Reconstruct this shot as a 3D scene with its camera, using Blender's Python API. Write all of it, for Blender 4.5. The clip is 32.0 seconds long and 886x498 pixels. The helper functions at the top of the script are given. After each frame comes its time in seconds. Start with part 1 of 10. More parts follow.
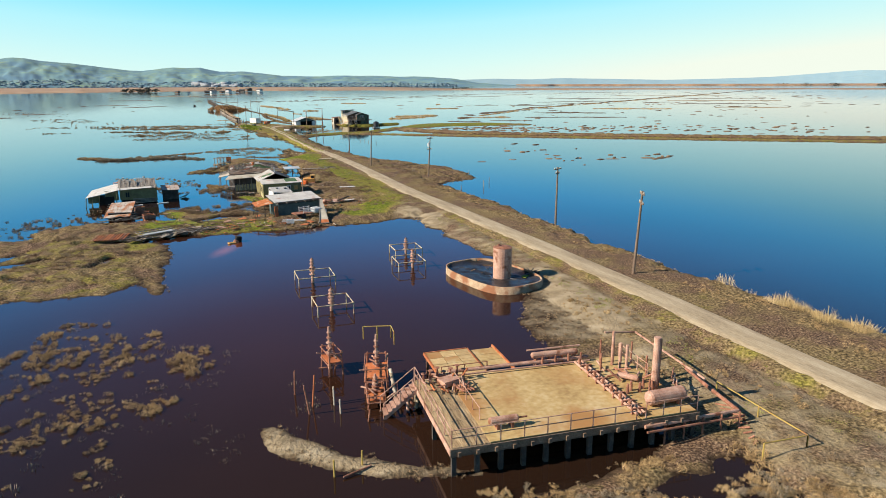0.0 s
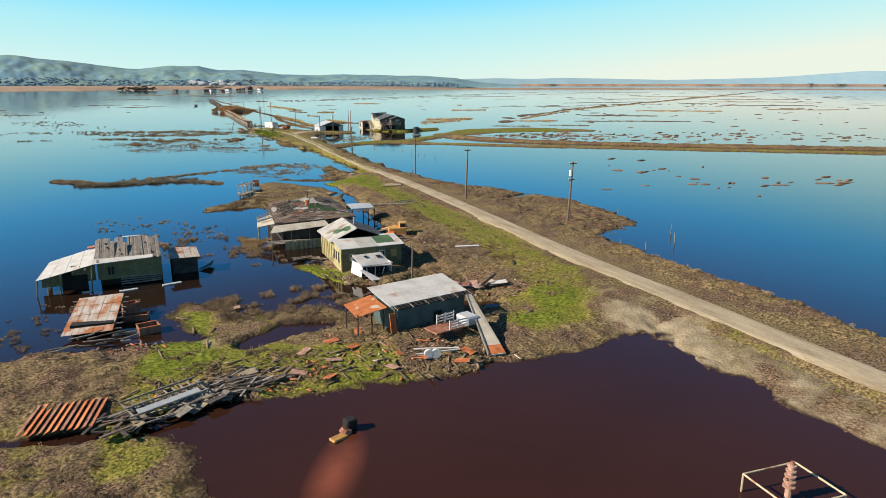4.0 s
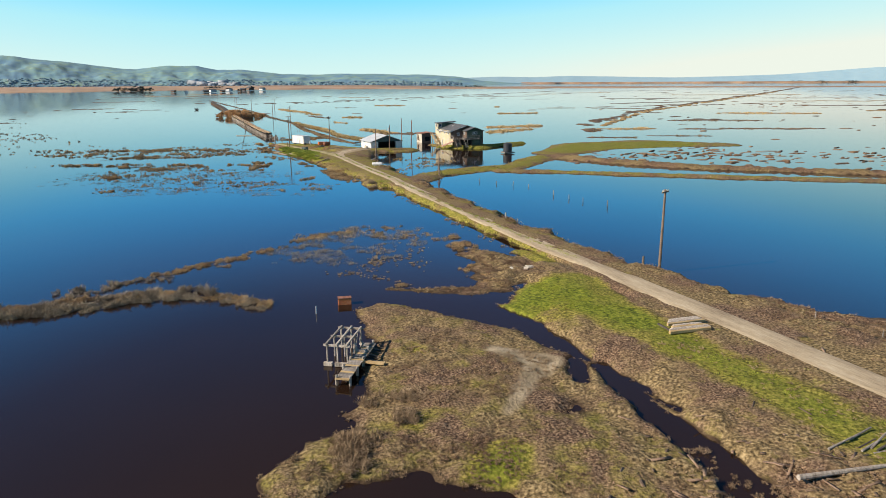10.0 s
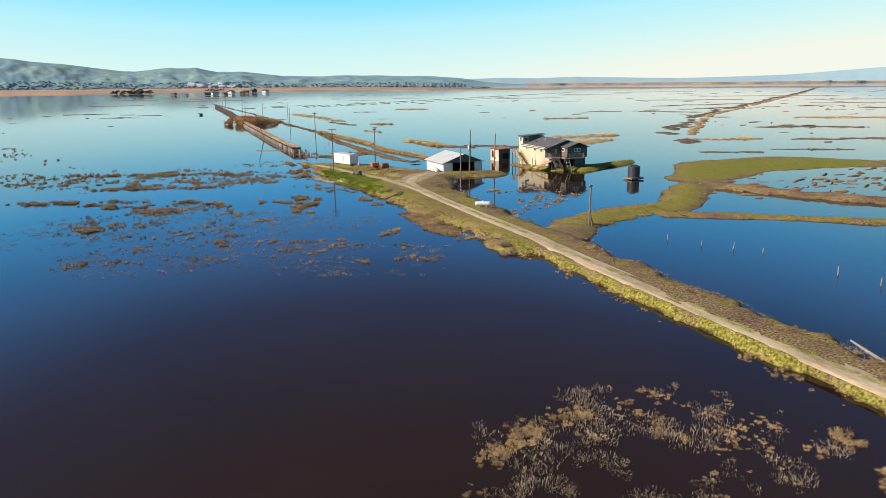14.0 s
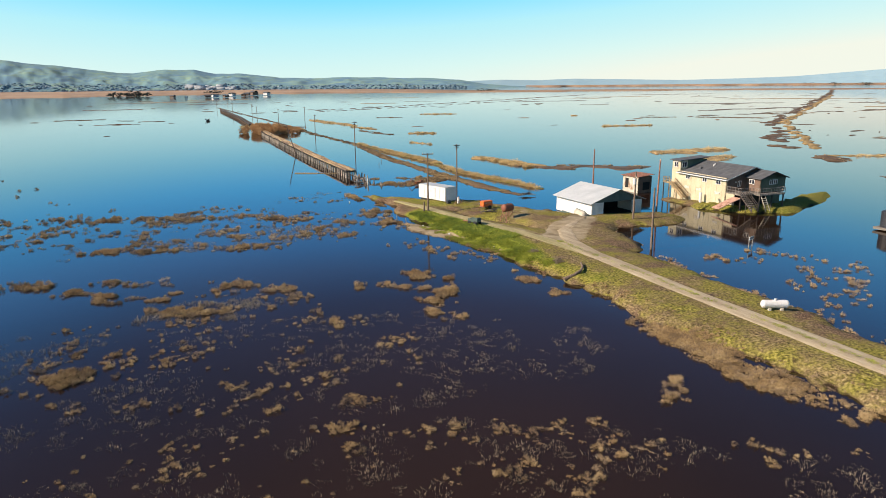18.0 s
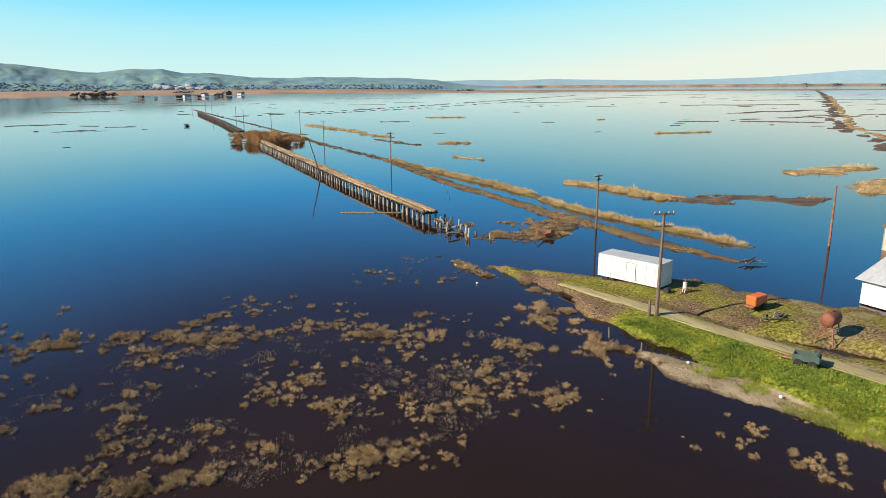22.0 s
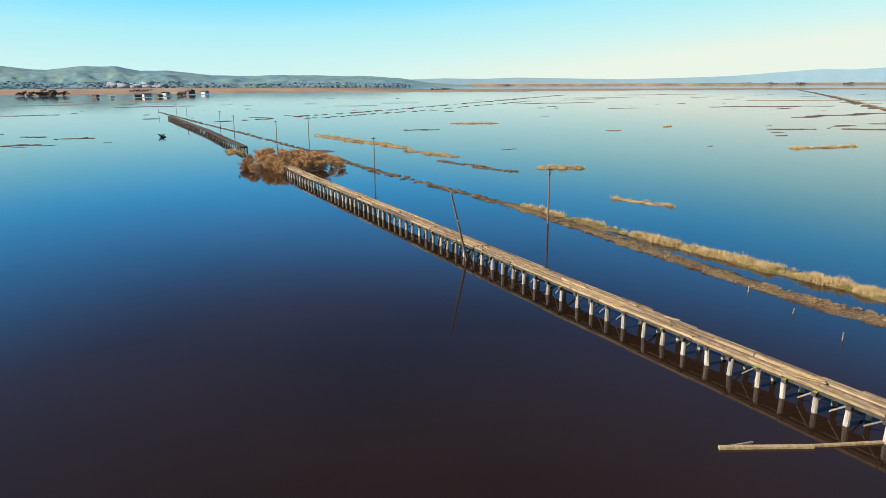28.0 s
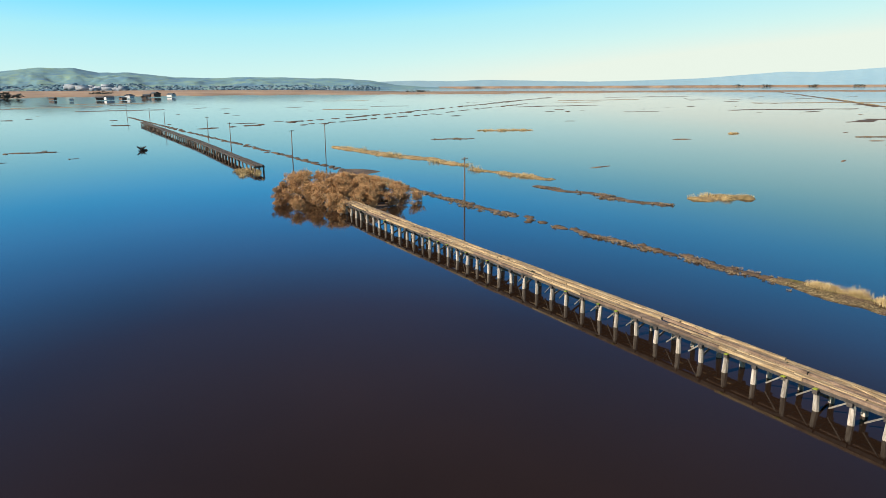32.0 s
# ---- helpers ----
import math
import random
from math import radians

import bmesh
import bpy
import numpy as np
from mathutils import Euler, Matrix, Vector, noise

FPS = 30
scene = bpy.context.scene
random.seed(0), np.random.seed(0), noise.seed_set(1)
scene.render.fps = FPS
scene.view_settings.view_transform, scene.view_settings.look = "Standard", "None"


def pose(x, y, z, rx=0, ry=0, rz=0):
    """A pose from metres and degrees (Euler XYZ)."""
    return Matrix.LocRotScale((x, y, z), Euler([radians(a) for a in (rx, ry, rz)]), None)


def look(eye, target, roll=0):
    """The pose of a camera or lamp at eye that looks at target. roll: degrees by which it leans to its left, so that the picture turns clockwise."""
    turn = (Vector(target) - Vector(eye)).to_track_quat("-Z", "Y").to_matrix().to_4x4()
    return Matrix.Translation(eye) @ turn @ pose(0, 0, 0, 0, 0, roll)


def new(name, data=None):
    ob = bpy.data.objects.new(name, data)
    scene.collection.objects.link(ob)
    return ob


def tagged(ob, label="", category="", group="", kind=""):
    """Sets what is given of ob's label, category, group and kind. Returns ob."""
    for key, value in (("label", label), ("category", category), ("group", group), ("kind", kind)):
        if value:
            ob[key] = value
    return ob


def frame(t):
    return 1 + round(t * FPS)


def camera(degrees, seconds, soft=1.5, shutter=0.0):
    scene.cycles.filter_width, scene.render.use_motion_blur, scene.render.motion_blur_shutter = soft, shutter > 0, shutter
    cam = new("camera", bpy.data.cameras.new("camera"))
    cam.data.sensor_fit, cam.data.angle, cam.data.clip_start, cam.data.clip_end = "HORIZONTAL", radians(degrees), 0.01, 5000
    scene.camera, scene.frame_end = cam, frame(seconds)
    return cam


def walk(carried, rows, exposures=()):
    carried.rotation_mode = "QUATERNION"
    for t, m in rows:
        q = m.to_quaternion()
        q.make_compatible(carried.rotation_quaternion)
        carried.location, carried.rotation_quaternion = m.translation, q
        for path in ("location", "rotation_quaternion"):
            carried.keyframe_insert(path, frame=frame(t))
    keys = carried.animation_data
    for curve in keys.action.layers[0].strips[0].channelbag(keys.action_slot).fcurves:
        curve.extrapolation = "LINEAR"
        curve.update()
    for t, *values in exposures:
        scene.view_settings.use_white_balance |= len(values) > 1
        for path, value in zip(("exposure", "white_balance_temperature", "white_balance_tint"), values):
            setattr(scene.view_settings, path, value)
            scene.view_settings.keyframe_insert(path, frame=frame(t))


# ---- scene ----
cam = camera(67.2, 32.0, 0.9)
PATH = [
    (0, (-0.372, -0.168, 19.308), (0.375, 1.623, 18.825), -0.2),
    (0.5, (-0.206, 6.367, 19.365), (0.541, 8.158, 18.88), -0.2),
    (1, (-0.069, 12.844, 19.423), (0.679, 14.634, 18.937), -0.2),
    (1.5, (0.175, 19.55, 19.366), (0.924, 21.341, 18.881), -0.1),
    (2, (0.161, 26.071, 19.433), (0.91, 27.861, 18.949), -0.2),
    (2.5, (-0.109, 32.564, 19.48), (0.642, 34.354, 18.996), -0.1),
    (4.5, (-1.171, 57.838, 18.923), (-0.416, 59.625, 18.438), -0.0),
    (5, (-1.07, 63.561, 19.037), (-0.316, 65.349, 18.551), -0.2),
    (5.5, (-0.996, 69.553, 19.191), (-0.242, 71.34, 18.703), -0.1),
    (6, (-0.649, 76.129, 19.135), (0.104, 77.917, 18.647), -0.1),
    (6.5, (-0.362, 82.583, 19.049), (0.391, 84.37, 18.562), -0.2),
    (7, (-0.165, 89.124, 19.062), (0.59, 90.911, 18.575), -0.1),
    (7.5, (0.147, 95.724, 19.035), (0.901, 97.511, 18.547), -0.3),
    (8, (0.677, 102.361, 19.098), (1.43, 104.148, 18.609), -0.3),
    (8.5, (1.05, 109.118, 19.112), (1.803, 110.905, 18.623), -0.3),
    (9, (1.346, 116.322, 19.072), (2.1, 118.108, 18.582), -0.3),
    (9.5, (1.585, 123.58, 18.932), (2.341, 125.366, 18.445), -0.2),
    (10, (1.734, 129.81, 18.976), (2.49, 131.596, 18.488), -0.3),
    (10.5, (1.742, 136.099, 19.107), (2.499, 137.885, 18.62), -0.3),
    (11, (1.723, 142.519, 19.265), (2.479, 144.306, 18.778), -0.4),
    (11.5, (1.735, 149.316, 19.326), (2.491, 151.103, 18.839), -0.4),
    (12, (1.708, 156.181, 19.325), (2.465, 157.967, 18.838), -0.4),
    (12.5, (1.906, 162.805, 19.204), (2.663, 164.592, 18.718), -0.3),
    (13, (1.903, 169.47, 19.067), (2.66, 171.257, 18.582), -0.3),
    (13.5, (1.976, 176.11, 18.978), (2.732, 177.897, 18.493), -0.4),
    (14, (2.042, 182.847, 18.938), (2.798, 184.634, 18.454), -0.5),
    (14.5, (1.965, 189.249, 18.937), (2.722, 191.036, 18.451), -0.5),
    (16.5, (0.111, 213.694, 19.413), (0.872, 215.48, 18.931), -0.6),
    (17, (-0.099, 219.949, 19.494), (0.664, 221.734, 19.012), -0.4),
    (17.5, (-0.287, 226.523, 19.449), (0.476, 228.308, 18.969), -0.4),
    (18, (-0.393, 233.245, 19.368), (0.372, 235.03, 18.889), -0.5),
    (18.5, (-0.626, 239.711, 19.411), (0.139, 241.496, 18.932), -0.4),
    (19, (-0.755, 246.378, 19.441), (0.011, 248.162, 18.962), -0.5),
    (19.5, (-0.855, 253.14, 19.407), (-0.087, 254.924, 18.928), -0.4),
    (20, (-0.858, 260.019, 19.239), (-0.08, 261.798, 18.76), -0.3),
    (20.5, (-0.916, 266.505, 19.234), (-0.136, 268.283, 18.755), -0.3),
    (21, (-1.185, 272.942, 19.444), (-0.407, 274.721, 18.965), -0.6),
    (21.5, (-1.468, 279.558, 19.464), (-0.667, 281.327, 18.986), -0.6),
    (22, (-1.49, 286.181, 19.434), (-0.651, 287.932, 18.955), -0.4),
    (22.5, (-1.118, 293.058, 19.363), (-0.258, 294.798, 18.884), -0.5),
    (23, (-0.564, 299.994, 19.178), (0.328, 301.719, 18.7), -0.4),
    (23.5, (0.001, 306.621, 19.065), (0.931, 308.325, 18.586), -0.3),
    (24, (0.661, 313.136, 18.897), (1.607, 314.832, 18.419), -0.2),
    (24.5, (1.329, 319.926, 18.833), (2.274, 321.622, 18.354), -0.2),
    (25, (1.744, 326.757, 18.583), (2.689, 328.453, 18.105), -0.0),
    (25.5, (2.003, 333.472, 18.407), (2.948, 335.169, 17.929), 0.1),
    (27.5, (-1.056, 356.997, 19.97), (-0.119, 358.697, 19.489), -0.3),
    (28, (-1.457, 363.689, 20.149), (-0.521, 365.388, 19.665), -0.3),
    (28.5, (-1.455, 370.496, 20.118), (-0.518, 372.195, 19.634), -0.3),
    (29, (-1.493, 377.312, 19.919), (-0.554, 379.011, 19.437), -0.4),
    (29.5, (-1.496, 384.274, 19.777), (-0.534, 385.96, 19.297), -0.2),
    (30, (-1.413, 391.148, 19.797), (-0.446, 392.831, 19.316), -0.3),
    (30.5, (-1.531, 398.04, 19.81), (-0.563, 399.722, 19.328), -0.3),
    (31, (-1.462, 405.13, 19.819), (-0.482, 406.806, 19.338), -0.4),
    (31.5, (-1.118, 411.838, 19.704), (-0.111, 413.498, 19.224), -0.4),
    (32, (-0.844, 418.44, 19.505), (0.177, 420.092, 19.027), -0.3),
]
# the clip's white balance drifts: neutral, warmer over the middle, cooler at the end
BALANCE = [(0, 0.70, 7000, 13), (2, 0.62, 7000, 13), (5, 0.60, 6950, 12), (6, 0.60, 6850, 12), (10, 0.62, 6950, 15), (14, 0.66, 7100, 18), (17, 0.66, 7150, 18), (20, 0.63, 7050, 15), (22.5, 0.61, 6950, 13), (32, 0.60, 6800, 11)]
walk(cam, [(t, look(eye, target, roll)) for t, eye, target, roll in PATH], BALANCE)

# ---- world, sun, exposure ----
SUN_EL, SUN_AZ = 31.0, -83.0          # degrees; azimuth clockwise from +y
scene.view_settings.exposure = 0.60
world = bpy.data.worlds.new("world")
scene.world = world
world.use_nodes = True
wn = world.node_tree.nodes
sky = wn.new("ShaderNodeTexSky")
sky.sky_type = "NISHITA"
sky.sun_disc = False
sky.sun_elevation, sky.sun_rotation = radians(SUN_EL), radians(SUN_AZ)
sky.altitude, sky.air_density, sky.dust_density, sky.ozone_density = 0, 0.8, 0.0, 3.0
wn["Background"].inputs[1].default_value = 0.10
# milky at the horizon, cyan above it, deep blue higher up: the sky's own brightness picks its hue
wl = world.node_tree.links
green_of, eighth, hue, gain = wn.new("ShaderNodeSeparateColor"), wn.new("ShaderNodeMath"), wn.new("ShaderNodeValToRGB"), wn.new("ShaderNodeMixRGB")
eighth.operation, eighth.inputs[1].default_value = "MULTIPLY", 0.125
gain.blend_type, gain.inputs[0].default_value, gain.inputs[2].default_value = "MULTIPLY", 1.0, (9.8, 9.8, 9.8, 1)
stops = [(0.10, (0.020, 0.032, 0.060)), (0.245, (0.022, 0.115, 0.32)), (0.31, (0.026, 0.27, 0.70)), (0.37, (0.032, 0.37, 0.86)), (0.44, (0.045, 0.45, 0.90)), (0.53, (0.15, 0.52, 0.74)), (0.63, (0.27, 0.58, 0.67)), (0.85, (0.42, 0.62, 0.62)), (1.0, (0.54, 0.62, 0.57))]
for k, (at, c) in enumerate(stops):
    e = hue.color_ramp.elements[k] if k < 2 else hue.color_ramp.elements.new(at)
    e.position, e.color = at, (*c, 1)
wl.new(sky.outputs[0], green_of.inputs[0]), wl.new(green_of.outputs[1], eighth.inputs[0]), wl.new(eighth.outputs[0], hue.inputs[0])
wl.new(hue.outputs[0], gain.inputs[1]), wl.new(gain.outputs[0], wn["Background"].inputs[0])
sun_data = bpy.data.lights.new("sun", "SUN")
sun_data.energy, sun_data.angle, sun_data.color = 5.0, radians(0.6), (1.0, 0.92, 0.80)
sun = new("sun", sun_data)
sun_dir = Vector((math.sin(radians(SUN_AZ)) * math.cos(radians(SUN_EL)), math.cos(radians(SUN_AZ)) * math.cos(radians(SUN_EL)), math.sin(radians(SUN_EL))))
sun.matrix_world = look(sun_dir * 100, (0, 0, 0))


# ---- materials ----
def material(name, stops, scale=3.0, rough=0.85, bump=0.25, bump_scale=None, metal=0.0, fine=9.0, stretch=(1, 1, 1), stain=None, stain_scale=0.6, stain_at=(0.55, 0.68), vary=0.0, coords="Object"):
    """A mottled surface: two scales of noise through a colour ramp, fine relief, and stains with a shape of their own."""
    m = bpy.data.materials.new(name)
    m.use_nodes = True
    n, l = m.node_tree.nodes, m.node_tree.links
    p = n["Principled BSDF"]
    p.inputs["Roughness"].default_value, p.inputs["Metallic"].default_value = rough, metal
    tc, mp = n.new("ShaderNodeTexCoord"), n.new("ShaderNodeMapping")
    mp.inputs["Scale"].default_value = stretch
    l.new(tc.outputs[coords], mp.inputs[0])
    a, b = n.new("ShaderNodeTexNoise"), n.new("ShaderNodeTexNoise")
    a.inputs["Scale"].default_value, a.inputs["Detail"].default_value = scale, 4
    b.inputs["Scale"].default_value, b.inputs["Detail"].default_value = scale * fine, 3
    l.new(mp.outputs[0], a.inputs[0]), l.new(mp.outputs[0], b.inputs[0])
    mix = n.new("ShaderNodeMath")
    mix.operation = "MULTIPLY_ADD"
    mix.inputs[1].default_value, mix.inputs[2].default_value = 0.45, 0.0
    l.new(b.outputs[0], mix.inputs[0])
    add = n.new("ShaderNodeMath")
    add.operation = "MULTIPLY_ADD"
    add.inputs[1].default_value = 0.55
    l.new(a.outputs[0], add.inputs[0]), l.new(mix.outputs[0], add.inputs[2])
    ramp = n.new("ShaderNodeValToRGB")
    el = ramp.color_ramp.elements
    lo, hi = 0.33, 0.67
    for i, c in enumerate(stops):
        pos = lo + (hi - lo) * i / max(1, len(stops) - 1)
        e = el[i] if i < 2 else el.new(pos)
        e.position, e.color = pos, (*c, 1)
    l.new(add.outputs[0], ramp.inputs[0])
    col = ramp.outputs[0]
    if stain:
        s = n.new("ShaderNodeTexNoise")
        s.inputs["Scale"].default_value, s.inputs["Detail"].default_value = stain_scale, 6
        l.new(tc.outputs[coords], s.inputs[0])
        r = n.new("ShaderNodeMapRange")
        r.inputs[1].default_value, r.inputs[2].default_value = stain_at
        l.new(s.outputs[0], r.inputs[0])
        mx = n.new("ShaderNodeMixRGB")
        mx.inputs[2].default_value = (*stain, 1)
        l.new(r.outputs[0], mx.inputs[0]), l.new(col, mx.inputs[1])
        col = mx.outputs[0]
    if vary:
        oi, hs, mr = n.new("ShaderNodeObjectInfo"), n.new("ShaderNodeHueSaturation"), n.new("ShaderNodeMapRange")
        mr.inputs[3].default_value, mr.inputs[4].default_value = 1 - vary, 1 + vary
        l.new(oi.outputs["Random"], mr.inputs[0]), l.new(mr.outputs[0], hs.inputs["Value"]), l.new(col, hs.inputs["Color"])
        col = hs.outputs[0]
    l.new(col, p.inputs["Base Color"])
    if bump:
        bp = n.new("ShaderNodeBump")
        bp.inputs["Strength"].default_value, bp.inputs["Distance"].default_value = bump, 0.05
        l.new((b if bump_scale is None else a).outputs[0], bp.inputs["Height"])
        l.new(bp.outputs[0], p.inputs["Normal"])
    return m


def water_material():
    """Brown silty water; redder silt hangs in the shallow pond."""
    m = bpy.data.materials.new("flood_water")
    m.use_nodes = True
    n, l = m.node_tree.nodes, m.node_tree.links
    p = n["Principled BSDF"]
    p.inputs["Roughness"].default_value, p.inputs["IOR"].default_value = 0.06, 1.33
    tc = n.new("ShaderNodeTexCoord")
    big = n.new("ShaderNodeTexNoise")
    big.inputs["Scale"].default_value, big.inputs["Detail"].default_value = 0.03, 5
    l.new(tc.outputs["Object"], big.inputs[0])
    ramp = n.new("ShaderNodeValToRGB")
    ramp.color_ramp.elements[0].position, ramp.color_ramp.elements[0].color = 0.35, (0.0145, 0.0080, 0.0050, 1)
    ramp.color_ramp.elements[1].position, ramp.color_ramp.elements[1].color = 0.7, (0.023, 0.0120, 0.0074, 1)
    l.new(big.outputs[0], ramp.inputs[0])
    far = n.new("ShaderNodeVectorMath")
    far.operation = "DISTANCE"
    far.inputs[1].default_value = (14, 72, 0)
    l.new(tc.outputs["Object"], far.inputs[0])
    mr, wob, mx = n.new("ShaderNodeMapRange"), n.new("ShaderNodeMath"), n.new("ShaderNodeMixRGB")
    mr.inputs[1].default_value, mr.inputs[2].default_value, mr.inputs[3].default_value, mr.inputs[4].default_value = 10, 48, 1.25, 0.0
    l.new(far.outputs["Value"], mr.inputs[0])
    wob.operation = "MULTIPLY"
    l.new(mr.outputs[0], wob.inputs[0]), l.new(big.outputs[0], wob.inputs[1])
    mx.inputs[2].default_value = (0.055, 0.0175, 0.0100, 1)
    l.new(wob.outputs[0], mx.inputs[0]), l.new(ramp.outputs[0], mx.inputs[1]), 
    # a cloud of orange silt trails from the sunken debris
    pm, pd, pr, pw, px = n.new("ShaderNodeMapping"), n.new("ShaderNodeVectorMath"), n.new("ShaderNodeMapRange"), n.new("ShaderNodeMath"), n.new("ShaderNodeMixRGB")
    pm.vector_type = "TEXTURE"
    pm.inputs["Location"].default_value, pm.inputs["Rotation"].default_value, pm.inputs["Scale"].default_value = (5.6, 81.5, 0), (0, 0, radians(62)), (4.6, 1.5, 1)
    pd.operation = "LENGTH"
    pr.inputs[1].default_value, pr.inputs[2].default_value, pr.inputs[3].default_value, pr.inputs[4].default_value = 0.1, 1.0, 1.3, 0.0
    pw.operation = "MULTIPLY"
    l.new(tc.outputs["Object"], pm.inputs[0]), l.new(pm.outputs[0], pd.inputs[0]), l.new(pd.outputs["Value"], pr.inputs[0])
    murk = n.new("ShaderNodeTexNoise")
    murk.inputs["Scale"].default_value, murk.inputs["Detail"].default_value = 0.35, 5
    l.new(tc.outputs["Object"], murk.inputs[0]), l.new(murk.outputs[0], pw.inputs[1]), l.new(pr.outputs[0], pw.inputs[0])
    px.inputs[2].default_value = (0.26, 0.075, 0.040, 1)
    l.new(pw.outputs[0], px.inputs[0]), l.new(mx.outputs[0], px.inputs[1]), l.new(px.outputs[0], p.inputs["Base Color"])
    rip = n.new("ShaderNodeTexNoise")
    rip.inputs["Scale"].default_value, rip.inputs["Detail"].default_value = 0.8, 4
    l.new(tc.outputs["Object"], rip.inputs[0])
    bp = n.new("ShaderNodeBump")
    bp.inputs["Strength"].default_value, bp.inputs["Distance"].default_value = 0.05, 0.05
    l.new(rip.outputs[0], bp.inputs["Height"]), l.new(bp.outputs[0], p.inputs["Normal"])
    return m


def land_material():
    """Dry marsh grass, green grass and bare pale soil, by the masks 'green' and 'soil' of the land mesh."""
    m = bpy.data.materials.new("land")
    m.use_nodes = True
    n, l = m.node_tree.nodes, m.node_tree.links
    p = n["Principled BSDF"]
    p.inputs["Roughness"].default_value = 0.95
    p.inputs["Specular IOR Level"].default_value = 0.10
    tc = n.new("ShaderNodeTexCoord")

    def noise_ramp(scale, detail, stops, pos=(0.3, 0.7)):
        t, r = n.new("ShaderNodeTexNoise"), n.new("ShaderNodeValToRGB")
        t.inputs["Scale"].default_value, t.inputs["Detail"].default_value = scale, detail
        l.new(tc.outputs["Object"], t.inputs[0]), l.new(t.outputs[0], r.inputs[0])
        for i, c in enumerate(stops):
            x = pos[0] + (pos[1] - pos[0]) * i / (len(stops) - 1)
            e = r.color_ramp.elements[i] if i < 2 else r.color_ramp.elements.new(x)
            e.position, e.color = x, (*c, 1)
        return t, r.outputs[0]

    fine, dry = noise_ramp(5.0, 10, [(0.038, 0.028, 0.014), (0.165, 0.118, 0.057), (0.36, 0.268, 0.137)], (0.33, 0.67))
    _, red = noise_ramp(7.0, 10, [(0.028, 0.018, 0.012), (0.128, 0.080, 0.050), (0.29, 0.20, 0.125)], (0.34, 0.66))
    _, olive = noise_ramp(4.5, 10, [(0.050, 0.045, 0.012), (0.180, 0.160, 0.032), (0.34, 0.285, 0.078)], (0.34, 0.67))
    _, lime = noise_ramp(3.5, 10, [(0.042, 0.056, 0.010), (0.125, 0.150, 0.016), (0.235, 0.245, 0.036)], (0.33, 0.68))
    _, soil = noise_ramp(0.7, 10, [(0.20, 0.155, 0.095), (0.29, 0.23, 0.145), (0.37, 0.305, 0.205)])
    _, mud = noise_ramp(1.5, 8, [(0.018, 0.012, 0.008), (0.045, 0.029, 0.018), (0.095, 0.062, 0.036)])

    def blend(under, over, fac):
        mx = n.new("ShaderNodeMixRGB")
        l.new(fac, mx.inputs[0]), l.new(under, mx.inputs[1]), l.new(over, mx.inputs[2])
        return mx.outputs[0]

    def fac_noise(scale, lo, hi, detail=8):
        t, mr = n.new("ShaderNodeTexNoise"), n.new("ShaderNodeMapRange")
        t.inputs["Scale"].default_value, t.inputs["Detail"].default_value = scale, detail
        mr.inputs[1].default_value, mr.inputs[2].default_value = lo, hi
        l.new(tc.outputs["Object"], t.inputs[0]), l.new(t.outputs[0], mr.inputs[0])
        return mr.outputs[0]

    wob = n.new("ShaderNodeTexNoise")
    wob.inputs["Scale"].default_value, wob.inputs["Detail"].default_value, wob.inputs["Roughness"].default_value = 0.38, 10, 0.62
    l.new(tc.outputs["Object"], wob.inputs[0])

    def mask(name, lo, hi):
        at, add, mr = n.new("ShaderNodeAttribute"), n.new("ShaderNodeMath"), n.new("ShaderNodeMapRange")
        at.attribute_name = name
        l.new(at.outputs["Fac"], add.inputs[0]), l.new(wob.outputs[0], add.inputs[1])
        mr.inputs[1].default_value, mr.inputs[2].default_value = lo, hi
        l.new(add.outputs[0], mr.inputs[0])
        return mr.outputs[0]

    col = blend(dry, red, fac_noise(0.22, 0.44, 0.58))
    col = blend(col, blend(olive, lime, mask("green", 1.02, 1.45)), mask("green", 0.82, 1.02))
    col = blend(col, soil, mask("soil", 0.84, 1.06))
    # gaps between tussocks darkened: dead litter with the shade there painted in
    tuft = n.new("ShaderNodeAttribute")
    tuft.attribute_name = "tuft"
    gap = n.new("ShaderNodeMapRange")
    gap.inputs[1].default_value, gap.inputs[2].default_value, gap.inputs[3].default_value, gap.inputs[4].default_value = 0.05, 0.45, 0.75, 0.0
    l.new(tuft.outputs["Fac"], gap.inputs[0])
    shaded_litter = noise_ramp(3.0, 8, [(0.022, 0.014, 0.009), (0.060, 0.040, 0.024), (0.12, 0.082, 0.048)])[1]
    col = blend(col, shaded_litter, gap.outputs[0])
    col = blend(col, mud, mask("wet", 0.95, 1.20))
    l.new(col, p.inputs["Base Color"])
    bp = n.new("ShaderNodeBump")
    bp.inputs["Strength"].default_value, bp.inputs["Distance"].default_value = 0.55, 0.25
    l.new(fine.outputs[0], bp.inputs["Height"]), l.new(bp.outputs[0], p.inputs["Normal"])
    return m


